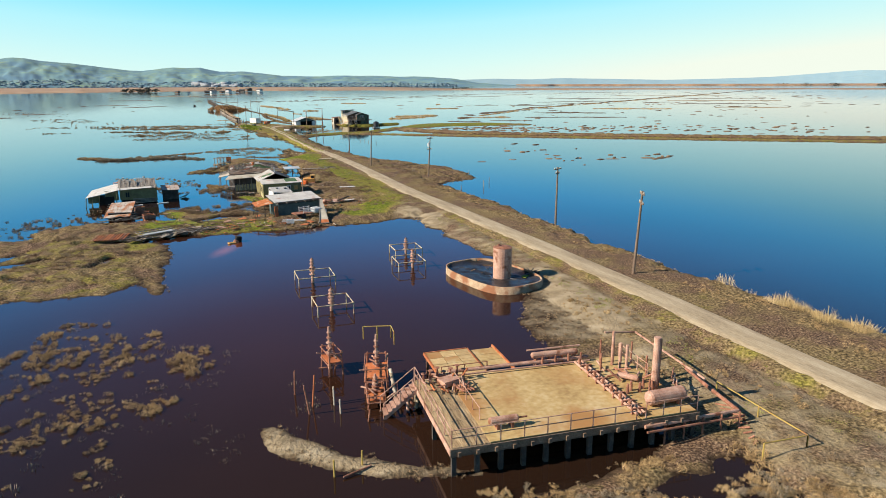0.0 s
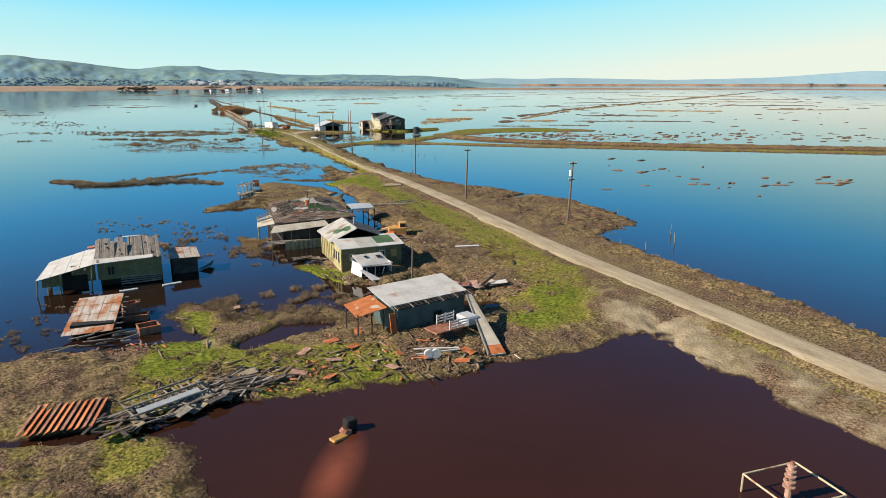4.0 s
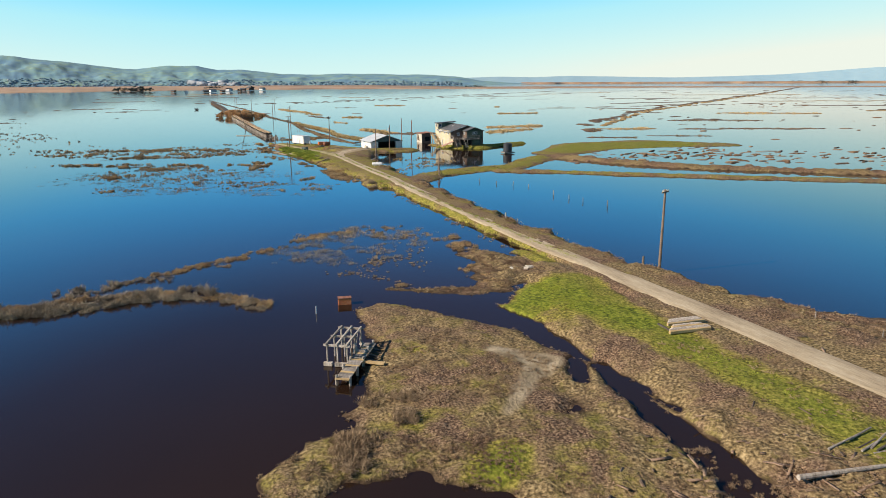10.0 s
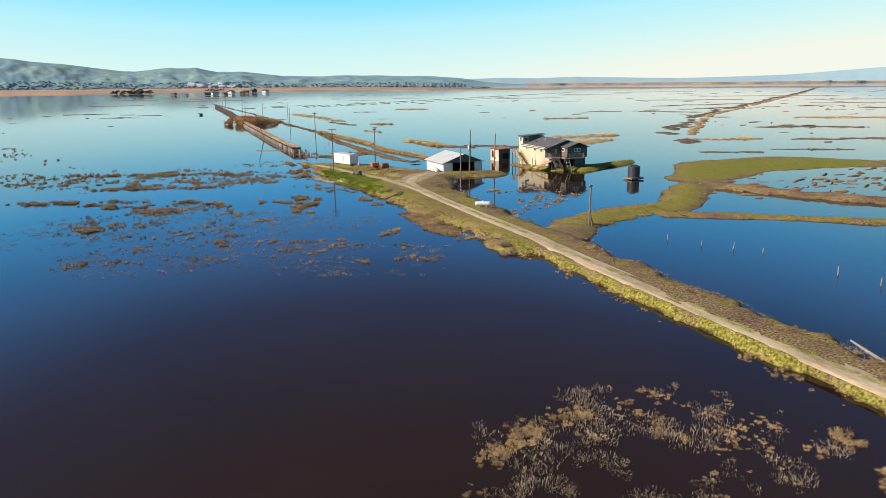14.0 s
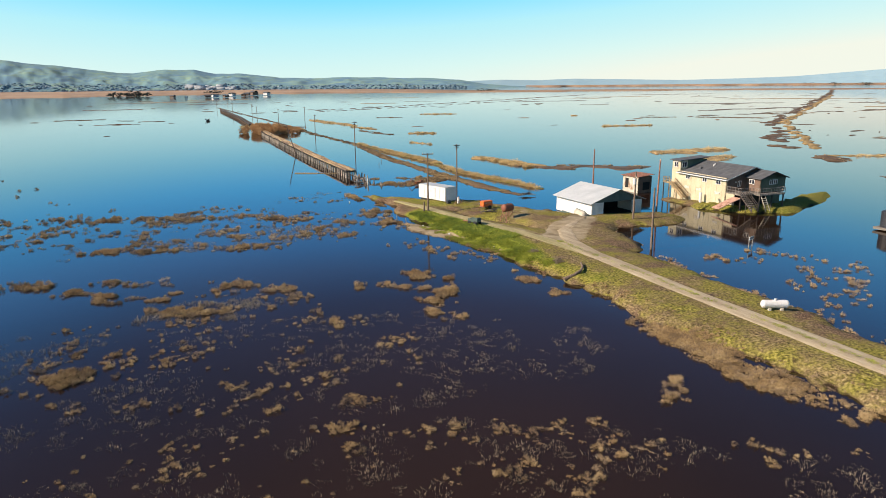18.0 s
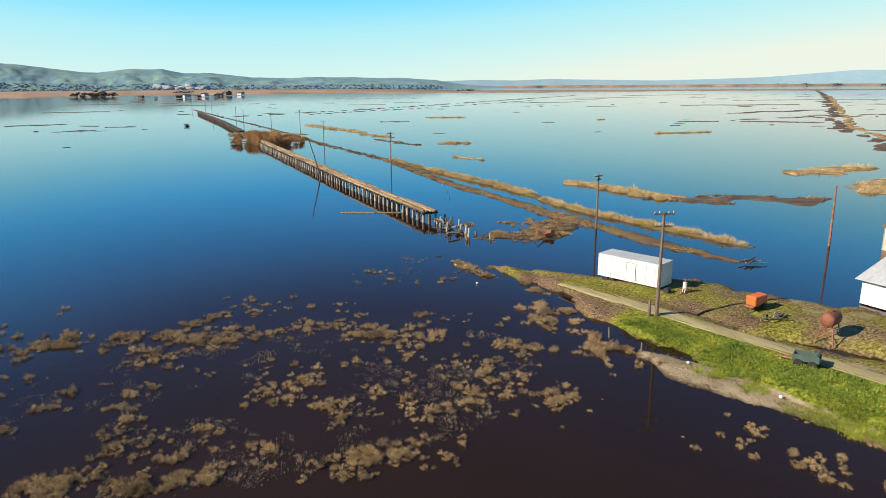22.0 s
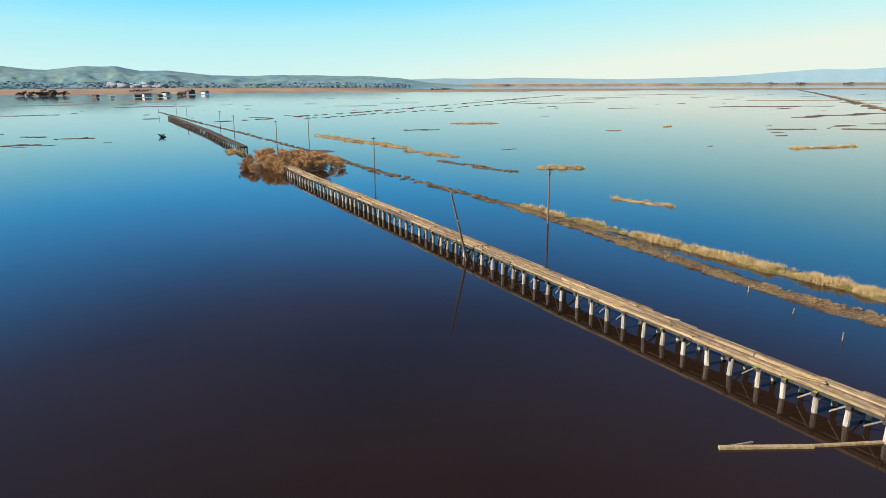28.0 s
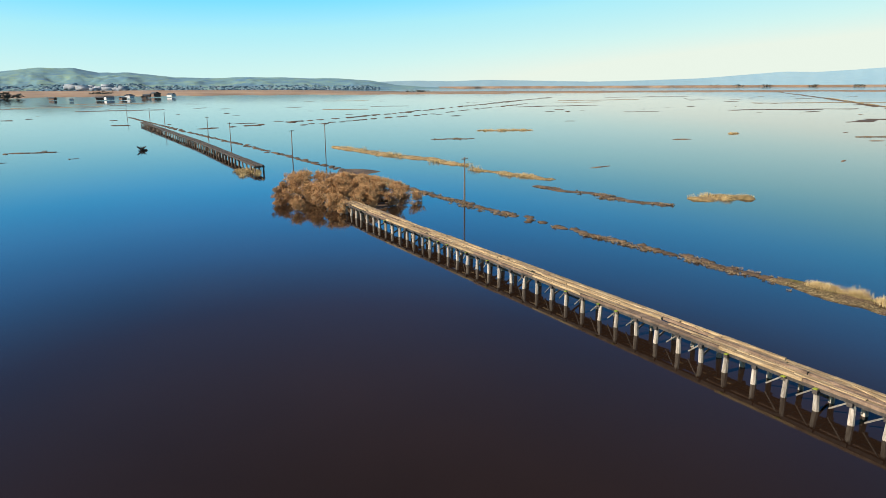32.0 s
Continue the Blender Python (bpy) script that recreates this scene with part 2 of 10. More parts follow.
M_WATER, M_LAND = water_material(), land_material()
M_GRAVEL = material("gravel", [(0.22, 0.165, 0.10), (0.36, 0.285, 0.18), (0.47, 0.39, 0.265)], 0.8, 0.95, 0.4, stretch=(1.6, 0.25, 1))
M_TRACK = material("worn_grass_track", [(0.20, 0.175, 0.070), (0.31, 0.26, 0.12), (0.41, 0.345, 0.18)], 0.8, 0.95, 0.4, stretch=(1.6, 0.25, 1))
M_REED = material("dry_reed", [(0.24, 0.165, 0.065), (0.50, 0.36, 0.165), (0.66, 0.50, 0.26)], 0.6, 0.9, 0)
M_REDSCRUB = material("red_brown_scrub", [(0.070, 0.043, 0.026), (0.17, 0.105, 0.062), (0.30, 0.205, 0.12)], 0.5, 0.95, 0)
M_OCHREPLANK = material("ochre_planks", [(0.26, 0.17, 0.075), (0.42, 0.29, 0.13), (0.54, 0.40, 0.21)], 0.9, 0.9, 0.3, stretch=(1, 5, 5), vary=0.2)
M_BEAM = material("stained_beam", [(0.07, 0.045, 0.03), (0.17, 0.11, 0.07), (0.28, 0.19, 0.125)], 1.5, 0.9, 0.3, vary=0.25)
M_BROWNSCRUB = material("grey_brown_scrub", [(0.10, 0.064, 0.036), (0.235, 0.16, 0.09), (0.40, 0.29, 0.17)], 0.5, 0.95, 0)
M_GREYROOF = material("stained_grey_roof", [(0.27, 0.255, 0.225), (0.38, 0.365, 0.33), (0.47, 0.45, 0.41)], 1.1, 0.75, 0.2, stain=(0.22, 0.15, 0.10), stain_scale=0.7, stain_at=(0.56, 0.68))
M_PORCHRUST = material("rusty_porch_sheet", [(0.30, 0.08, 0.022), (0.46, 0.14, 0.04), (0.52, 0.20, 0.075)], 1.2, 0.8, 0.2, stretch=(1, 2.5, 1), stain=(0.50, 0.42, 0.34), stain_scale=0.8, stain_at=(0.57, 0.62))
M_SCRUB = material("dead_scrub", [(0.14, 0.085, 0.036), (0.36, 0.24, 0.112), (0.55, 0.40, 0.205)], 0.5, 0.95, 0)
M_GREY = material("grey_scrub", [(0.11, 0.085, 0.056), (0.24, 0.19, 0.125), (0.40, 0.325, 0.22)], 0.5, 0.95, 0)
M_GRASS = material("green_grass", [(0.085, 0.115, 0.012), (0.21, 0.25, 0.02), (0.36, 0.37, 0.05)], 0.4, 0.9, 0)
M_WEED = material("lush_weeds", [(0.070, 0.110, 0.012), (0.17, 0.225, 0.020), (0.36, 0.345, 0.040)], 0.5, 0.8, 0)
M_MUD = material("marsh_mud", [(0.030, 0.019, 0.012), (0.085, 0.052, 0.03), (0.18, 0.115, 0.065)], 0.35, 0.95, 0.5)
M_FARREED = material("marsh_reed_mat", [(0.10, 0.075, 0.025), (0.24, 0.16, 0.065), (0.42, 0.28, 0.13)], 0.2, 0.95, 0.5)
M_BED = material("lake_bed", [(0.03, 0.02, 0.015), (0.06, 0.04, 0.03)], 0.1, 0.95, 0)
M_WOOD = material("grey_timber", [(0.10, 0.085, 0.07), (0.22, 0.19, 0.155), (0.36, 0.32, 0.27)], 1.5, 0.9, 0.4, stretch=(6, 1, 6), vary=0.3)
M_POLE = material("pole_timber", [(0.07, 0.045, 0.03), (0.16, 0.11, 0.075), (0.26, 0.19, 0.14)], 2.0, 0.9, 0.3, stretch=(5, 5, 0.5))
M_PILE = material("bleached_pile", [(0.13, 0.10, 0.075), (0.34, 0.29, 0.23), (0.56, 0.50, 0.42)], 2.0, 0.9, 0.3, stretch=(4, 4, 0.6), vary=0.3)
M_DECK = material("trestle_plank", [(0.14, 0.09, 0.045), (0.32, 0.22, 0.115), (0.49, 0.365, 0.205)], 1.2, 0.9, 0.4, stretch=(5, 0.8, 5), vary=0.3)
M_DARKWOOD = material("dark_timber", [(0.018, 0.014, 0.011), (0.05, 0.04, 0.032), (0.10, 0.08, 0.065)], 1.5, 0.9, 0.3)
M_RUST = material("rusty_steel", [(0.10, 0.035, 0.018), (0.26, 0.105, 0.06), (0.40, 0.20, 0.13)], 2.5, 0.8, 0.3)
M_TANKRUST = material("dark_rusty_tank", [(0.085, 0.026, 0.012), (0.19, 0.060, 0.028), (0.28, 0.105, 0.055)], 1.8, 0.75, 0.3)
M_PINK = material("faded_pink_paint", [(0.26, 0.13, 0.09), (0.42, 0.24, 0.17), (0.55, 0.36, 0.27)], 2.0, 0.75, 0.2, stain=(0.20, 0.075, 0.035), stain_scale=1.5)
M_ORANGE = material("orange_rust_sheet", [(0.22, 0.06, 0.018), (0.42, 0.12, 0.035), (0.52, 0.22, 0.10)], 1.5, 0.8, 0.2, vary=0.25)
M_WHITEROOF = material("white_roofing", [(0.40, 0.38, 0.345), (0.53, 0.51, 0.47), (0.61, 0.59, 0.55)], 0.7, 0.7, 0.15, stain=(0.36, 0.17, 0.12), stain_scale=0.55, stain_at=(0.60, 0.72))
M_STREAK = material("rust_streaked_sheet", [(0.30, 0.15, 0.08), (0.46, 0.40, 0.34), (0.54, 0.50, 0.45)], 1.6, 0.7, 0.15, stretch=(3, 0.45, 1), stain=(0.38, 0.14, 0.05), stain_scale=0.9, stain_at=(0.47, 0.60))
M_METALROOF = material("pale_metal_roof", [(0.34, 0.36, 0.36), (0.42, 0.44, 0.44), (0.50, 0.51, 0.50)], 0.5, 0.55, 0.1)
M_WHITE = material("white_paint", [(0.50, 0.485, 0.45), (0.62, 0.605, 0.57), (0.70, 0.685, 0.65)], 0.8, 0.6, 0.1)
M_CREAM = material("cream_wall", [(0.38, 0.325, 0.205), (0.47, 0.41, 0.27), (0.54, 0.475, 0.33)], 0.7, 0.8, 0.15)
M_YELLOW = material("faded_yellow_wall", [(0.26, 0.215, 0.095), (0.38, 0.32, 0.15), (0.48, 0.415, 0.22)], 1.0, 0.85, 0.2, stain=(0.20, 0.17, 0.10), stain_scale=1.2)
M_OLIVE = material("olive_and_shaded_wall", [(0.09, 0.085, 0.038), (0.15, 0.14, 0.065), (0.22, 0.205, 0.10)], 1.0, 0.85, 0.2)
M_TEAL = material("teal_wall", [(0.03, 0.055, 0.055), (0.055, 0.09, 0.085), (0.09, 0.125, 0.115)], 1.0, 0.8, 0.2)
M_SHINGLE = material("slate_shingle", [(0.045, 0.048, 0.052), (0.075, 0.078, 0.082), (0.11, 0.11, 0.115)], 1.2, 0.85, 0.3)
M_BROWNWALL = material("brown_siding", [(0.10, 0.06, 0.04), (0.16, 0.10, 0.07), (0.22, 0.15, 0.10)], 1.0, 0.85, 0.2)
M_GREENWALL = material("green_siding", [(0.05, 0.065, 0.04), (0.085, 0.105, 0.065), (0.13, 0.15, 0.10)], 1.0, 0.85, 0.2)
# near-black: shade put into openings and recesses, plus a few black parts
M_DARK = material("black_and_shade", [(0.008, 0.007, 0.006), (0.018, 0.016, 0.014)], 1.0, 0.95, 0)
M_GLASS = material("window_glass", [(0.015, 0.02, 0.03), (0.03, 0.035, 0.045)], 1.0, 0.08, 0)
M_CONCRETE = material("pale_concrete", [(0.33, 0.29, 0.22), (0.46, 0.41, 0.32), (0.56, 0.51, 0.42)], 0.8, 0.9, 0.2, stain=(0.24, 0.14, 0.08), stain_scale=0.5)
M_DECKSOIL = material("ochre_deck", [(0.30, 0.19, 0.07), (0.44, 0.31, 0.13), (0.54, 0.42, 0.24)], 0.35, 0.9, 0.2, stain=(0.34, 0.17, 0.055), stain_scale=0.22, stain_at=(0.50, 0.66))
M_GREENPATCH = material("green_felt", [(0.03, 0.075, 0.03), (0.05, 0.11, 0.045), (0.08, 0.15, 0.07)], 1.0, 0.9, 0.2)
M_STUMPY = material("rubble_brown", [(0.05, 0.032, 0.02), (0.11, 0.072, 0.045), (0.19, 0.13, 0.085)], 1.2, 0.95, 0.4)
M_MACHINE = material("machine_yellow", [(0.34, 0.16, 0.04), (0.52, 0.27, 0.07), (0.60, 0.36, 0.13)], 1.2, 0.7, 0.1, stain=(0.26, 0.10, 0.03), stain_scale=1.0)
M_BRIGHTORANGE = material("orange_paint", [(0.55, 0.10, 0.015), (0.68, 0.15, 0.03)], 1.5, 0.6, 0.1)
M_YELLOWPAINT = material("yellow_rail_paint", [(0.30, 0.20, 0.04), (0.42, 0.31, 0.08)], 3.0, 0.7, 0.1, stain=(0.25, 0.11, 0.04), stain_scale=2.0)
M_GREENTRUCK = material("dull_green_paint", [(0.04, 0.07, 0.055), (0.08, 0.12, 0.10)], 2.0, 0.6, 0.1)
M_BLACKTANK = material("black_plastic", [(0.02, 0.022, 0.026), (0.035, 0.038, 0.043)], 1.5, 0.5, 0.05)
M_RUBBER = material("tyre_rubber", [(0.012, 0.012, 0.012), (0.03, 0.03, 0.03)], 3, 0.9, 0.1)


# ---- mesh helpers ----
def part(name, bm, mat, parent=None, label="", category="", kind="", group=""):
    me = bpy.data.meshes.new(name)
    bm.to_mesh(me)
    bm.free()
    me.materials.append(mat)
    ob = new(name, me)
    ob.parent = parent
    return tagged(ob, label, category, group, kind)


def thing(name, x, y, z, rz, label, category, group="", kind=""):
    ob = new(name)
    ob.matrix_world = pose(x, y, z, 0, 0, rz)
    ob.empty_display_size = 0.2
    return tagged(ob, label, category, group, kind)


def bm_new():
    return bmesh.new()


def box(bm, cx, cy, cz, sx, sy, sz, rz=0, rx=0, ry=0):
    m = pose(cx, cy, cz, rx, ry, rz) @ Matrix.Diagonal((sx, sy, sz, 1))
    bmesh.ops.create_cube(bm, size=1.0, matrix=m)
    return bm


def cyl(bm, p0, p1, r0, r1=None, seg=8, caps=True):
    p0, p1 = Vector(p0), Vector(p1)
    d = p1 - p0
    q = d.to_track_quat("Z", "Y").to_matrix().to_4x4()
    m = Matrix.Translation((p0 + p1) / 2) @ q
    bmesh.ops.create_cone(bm, cap_ends=caps, segments=seg, radius1=r0, radius2=r0 if r1 is None else r1, depth=d.length, matrix=m)
    return bm


def capsule(bm, p0, p1, r, seg=12):
    """A tank with domed ends."""
    p0, p1 = Vector(p0), Vector(p1)
    a = (p1 - p0).normalized()
    cyl(bm, p0, p1, r, r, seg, False)
    for p, s in ((p0, -1), (p1, 1)):
        last, lr = p, r
        for k in (0.5, 0.85, 1.0):
            nr = r * math.sqrt(max(0.0, 1 - k * k)) + 0.001
            nxt = p + a * s * k * r * 0.6
            if s > 0:
                cyl(bm, last, nxt, lr, nr, seg, k == 1.0)
            else:
                cyl(bm, nxt, last, nr, lr, seg, k == 1.0)
            last, lr = nxt, nr
    return bm


def slab(bm, corners, th):
    """A sheet through four corners with a thickness downwards."""
    top = [bm.verts.new(c) for c in corners]
    low = [bm.verts.new((c[0], c[1], c[2] - th)) for c in corners]
    bm.faces.new(top)
    bm.faces.new(low[::-1])
    k = len(corners)
    for i in range(k):
        bm.faces.new((top[i], low[i], low[(i + 1) % k], top[(i + 1) % k]))
    bmesh.ops.recalc_face_normals(bm, faces=bm.faces[:])
    return bm


def mesh_np(name, verts, faces, mat, smooth=False, parent=None):
    """A mesh from arrays: verts (n, 3), faces (m, 3 or 4)."""
    verts, faces = np.asarray(verts, dtype=np.float32), np.asarray(faces, dtype=np.int32)
    me = bpy.data.meshes.new(name)
    k = faces.shape[1]
    me.vertices.add(len(verts))
    me.vertices.foreach_set("co", verts.ravel())
    me.loops.add(faces.size)
    me.loops.foreach_set("vertex_index", faces.ravel())
    me.polygons.add(len(faces))
    me.polygons.foreach_set("loop_start", np.arange(0, faces.size, k, dtype=np.int32))
    me.polygons.foreach_set("loop_total", np.full(len(faces), k, dtype=np.int32))
    if smooth:
        me.polygons.foreach_set("use_smooth", np.ones(len(faces), dtype=bool))
    me.update(calc_edges=True)
    me.materials.append(mat)
    ob = new(name, me)
    ob.parent = parent
    return ob


RNG = np.random.default_rng(7)


def value_noise(x, y, scale, seed=0):
    """Smooth noise from 0 to 1 over arrays of places."""
    x, y = np.asarray(x) / scale, np.asarray(y) / scale
    xi, yi = np.floor(x).astype(np.int64), np.floor(y).astype(np.int64)
    fx, fy = x - xi, y - yi
    fx, fy = fx * fx * (3 - 2 * fx), fy * fy * (3 - 2 * fy)

    def hsh(a, b):
        v = (a * 374761393 + b * 668265263 + seed * 1274126177) & 0x7FFFFFFF
        v = ((v ^ (v >> 13)) * 1274126177) & 0x7FFFFFFF
        return ((v ^ (v >> 16)) & 0xFFFF) / 65535.0

    a, b, c, d = hsh(xi, yi), hsh(xi + 1, yi), hsh(xi, yi + 1), hsh(xi + 1, yi + 1)
    return (a * (1 - fx) + b * fx) * (1 - fy) + (c * (1 - fx) + d * fx) * fy


def fbm(x, y, scale, seed=0, octaves=3):
    s, amp, tot = 0, 1.0, 0
    for i in range(octaves):
        s, tot, amp, scale = s + amp * value_noise(x, y, scale, seed + i), tot + amp, amp * 0.5, scale * 0.5
    return s / tot


def strip_sd(x, y, pts):
    """How far inside a strip of places (x, y, half width) each point lies: positive inside."""
    best = np.full(x.shape, -1e3)
    for (ax, ay, aw), (bx, by, bw) in zip(pts[:-1], pts[1:]):
        dx, dy = bx - ax, by - ay
        u = np.clip(((x - ax) * dx + (y - ay) * dy) / (dx * dx + dy * dy), 0, 1)
        d = np.hypot(x - ax - u * dx, y - ay - u * dy)
        best = np.maximum(best, aw + (bw - aw) * u - d)
    return best


# ---- the plan of the land ----
ROAD = [(36.8, -60), (37.6, 0), (38.4, 25), (38.8, 38), (39.3, 52), (39.6, 70), (39.5, 95), (39.3, 110), (39.9, 127), (40.7, 143), (41.2, 162), (41.2, 192), (41.3, 206), (41.5, 218),
        (42.0, 236), (42.6, 250), (42.8, 277), (43.3, 290), (43.4, 300), (42.2, 308), (40.0, 316), (38.0, 324), (35.8, 332)]
# strips of land: places with half widths, then height, softness of the edge, green, soil
LAND = [
    ([(37.2, -60, 3.4), (37.6, 0, 3.4), (38.6, 30, 3.2), (39.3, 52, 3.0), (39.6, 70, 3.0), (39.5, 95, 3.2), (39.9, 127, 3.2), (41.2, 162, 3.2), (41.6, 186, 2.4), (42, 194, 1.2)], 0.80, 0.8, 0.34, 0.12),
    ([(42.5, -60, 7.5), (43, 20, 6.0), (43, 45, 5.2), (42.5, 60, 5.0), (43, 90, 5.6), (42.8, 118, 5.2), (43, 160, 6.5), (42.8, 178, 4.9), (43.0, 192, 2.8), (43.1, 214, 2.6), (43.7, 232, 3.1), (44.0, 245, 4.2), (43.2, 252, 4.8)], 0.80, 1.1, 0.22, 0.06),
    ([(41.7, 186, 2.0), (41.6, 202, 1.75), (41.7, 216, 1.7), (42.2, 234, 2.0), (42.8, 250, 3.0)], 0.72, 2.4, 0.30, 0.10),
    ([(42.5, 250, 5.0), (43, 265, 5.5), (43, 277, 6.5), (43, 290, 7.0), (42.0, 300, 6.4), (40.3, 310, 5.2), (37.9, 320, 4.0), (37.4, 327, 3.4), (37.0, 333, 3.0), (35.4, 341, 1.5), (34.2, 347, 0.5)], 0.90, 0.5, 0.42, 0.05),
    ([(33.8, 347.4, 0.4), (35.0, 345.1, 0.9), (36.2, 342.0, 1.6), (35.8, 339, 1.4)], 0.45, 0.6, 0.40, 0.10),
    ([(31.8, 321, 0.8), (32.6, 317, 2.3), (33.4, 313.5, 1.5), (34.6, 308.5, 0.8), (36.2, 300, 0.6)], 0.24, 0.8, 0.0, 1.0),
    ([(36.4, 342.5, 1.4), (38.0, 338, 2.8), (39.2, 333, 3.4), (38.4, 328, 3.0)], 0.74, 0.6, 0.44, 0.0),
    ([(38.2, 332, 2.6), (41, 334.0, 3.4), (46, 330, 4.5), (44, 322, 4)], 0.80, 0.5, 0.36, 0.04),
    ([(48, 300, 6), (52, 312, 5.5), (46, 325, 5.5), (41, 334, 3.5)], 0.95, 0.4, 0.34, 0.10),
    ([(52, 312, 5), (58, 312, 5), (66, 309, 4)], 0.7, 0.4, 0.40, 0.1),
    ([(49, 125, 4), (53, 130, 7.5), (54, 142, 7.5), (51, 156, 6), (47, 168, 4)], 0.30, 0.25, 0.02, 0.0),
    ([(47, 30, 4), (46, 45, 3.5)], 0.35, 0.3, 0.0, 0.0),
    # sandy ground east of the pond and round the platform
    ([(37, 90, 4.5), (36, 75, 3.2), (35.8, 62, 3.4), (35, 52, 3.6), (33.6, 44, 3.8), (32.6, 36, 4.2), (32, 28, 5), (32, 18, 6), (33, -60, 8)], 0.55, 0.25, 0.30, 0.42),
    ([(32, 52, 2.2), (29.6, 45, 3.6), (28.2, 38, 3.6), (29, 33, 3)], 0.07, 0.5, 0.0, 0.30),
    ([(32, 30, 4.5), (29, 25.5, 3.0), (22, 23.5, 1.3), (14, 22.6, 1.1)], 0.35, 0.3, 0.30, 0.05),
    ([(13, 27, 0.6), (10.3, 28.2, 0.7), (8.8, 29.0, 0.8), (6.6, 30.8, 0.9), (4.7, 33.1, 0.9), (3.6, 35.6, 0.5)], 0.24, 0.6, 0.0, 0.85),
    # village ground
    ([(36, 96, 6), (33, 105, 8), (31, 118, 9), (33, 132, 7.5), (34, 146, 7), (35, 160, 6.5), (34, 172, 6), (38, 186, 3.5)], 0.75, 0.35, 0.28, 0.02),
    ([(30, 97, 6.5), (24, 97, 7), (17, 95.5, 6), (9, 96, 5.5), (3, 97, 5.5), (-4, 97, 6), (-12, 98, 6)], 0.45, 0.3, 0.20, 0.02),
    ([(24, 106, 5), (19, 113, 4.6), (18, 121, 4.2), (23, 124, 5), (27, 122, 4)], 0.45, 0.3, 0.10, 0.02),
    ([(9, 104, 3.2), (5, 103, 3), (2, 106, 2.6), (0, 110, 2)], 0.25, 0.25, 0.32, 0.0),
    ([(10, 113, 2.4), (13, 115, 3.2), (12, 119, 2.5)], 0.22, 0.25, 0.62, 0.0),
    ([(-10, 92, 6), (-11, 80, 7.5), (-9, 73, 5.5), (-16, 74, 4.5), (-24, 78, 5)], 0.32, 0.3, 0.36, 0.0),
    ([(-4, 86, 3.0), (-3.2, 76, 1.9), (-2.2, 66, 0.5)], 0.25, 0.3, 0.24, 0.0),
    ([(-16, 92, 4), (-26, 92, 5), (-38, 96, 4)], 0.25, 0.3, 0.2, 0.0),
    # spit north of the village
    ([(25, 152, 3.6), (20, 156, 5.6), (14, 161, 4.4), (8.5, 160, 2.4), (4.5, 157, 0.6)], 0.35, 0.3, 0.34, 0.0),
    ([(18, 163, 6.2), (20, 172, 6.4), (18, 180, 3.2)], 0.40, 0.3, 0.30, 0.03),
    ([(22, 171, 3.0), (25.2, 166.5, 2.2), (25.6, 161, 2.4), (26, 156, 3.0)], 0.30, 0.3, 0.24, 0.06),
    ([(31.6, 177, 4.0), (35, 181, 3.2), (38.5, 187, 2.0), (39, 194, 1.4)], 0.6, 0.3, 0.60, 0.0),
    ([(29.6, 184, 1.4), (33.6, 186.5, 2.8), (35.4, 190.5, 3.0), (34.0, 194.5, 1.8)], 0.40, 0.3, 0.0, 0.0),
    ([(31, 187, 1.8), (34, 192, 2.4), (32.5, 196, 1.2)], 0.25, 0.3, 0.0, 0.0),
    ([(20.5, 187, 0.5), (25, 184.4, 0.7), (30, 183, 1.5)], 0.18, 0.3, 0.0, 0.0),
    # banks across the flooded fields
    ([(45, 250, 3.2), (54, 258, 3.6), (64, 262, 3.6), (76, 263, 3.6), (88, 274, 4.0), (95, 281, 2.0)], 0.6, 0.3, 0.34, 0.16),
    ([(70, 258, 2.2), (80, 251, 2.2), (92, 241, 2.2), (110, 227, 2.2), (150, 198, 2.2), (300, 90, 2.4)], 0.6, 0.35, 0.32, 0.0),
    ([(96, 276, 2.4), (101, 260, 2.2), (112, 244, 2.2), (140, 218, 2.2), (300, 110, 2.4)], 0.9, 0.5, 0.12, 0.0),
    ([(100, 284, 6), (120, 297, 11), (140, 296, 12), (158, 284, 6)], 0.4, 0.2, 0.40, 0.0),
    ([(79.5, 313, 1.6), (83, 310, 3.6), (89, 307.5, 3.8), (94, 308.5, 2.6), (100, 311, 1.9), (106, 313, 1.2)], 0.85, 0.7, 0.62, 0.05),
    ([(79, 321, 1.4), (80.5, 316, 2.4)], 0.5, 0.7, 0.35, 0.1),
    # old railway bank and reed bank beside the trestle
    ([(59.2, 337, 1.0), (57.8, 348, 1.7), (57, 372, 2.0), (58, 390, 1.7), (57.4, 405, 1.4), (60, 430, 1.5), (62, 456, 1.1)], 0.30, 0.4, 0.05, 0.0),
    ([(66.2, 341, 0.9), (65.2, 350, 1.3), (62.6, 368, 1.2), (63.2, 381, 1.2), (64.4, 388, 1.3), (64.6, 402, 1.5), (63.0, 433, 1.3), (63.2, 455, 0.8)], 0.32, 0.4, 0.42, 0.0),
    ([(42, 361, 1.6), (47, 357, 2.2), (53, 361, 2.6), (56, 366, 2.0)], 0.09, 0.3, 0.10, 0.0),
]
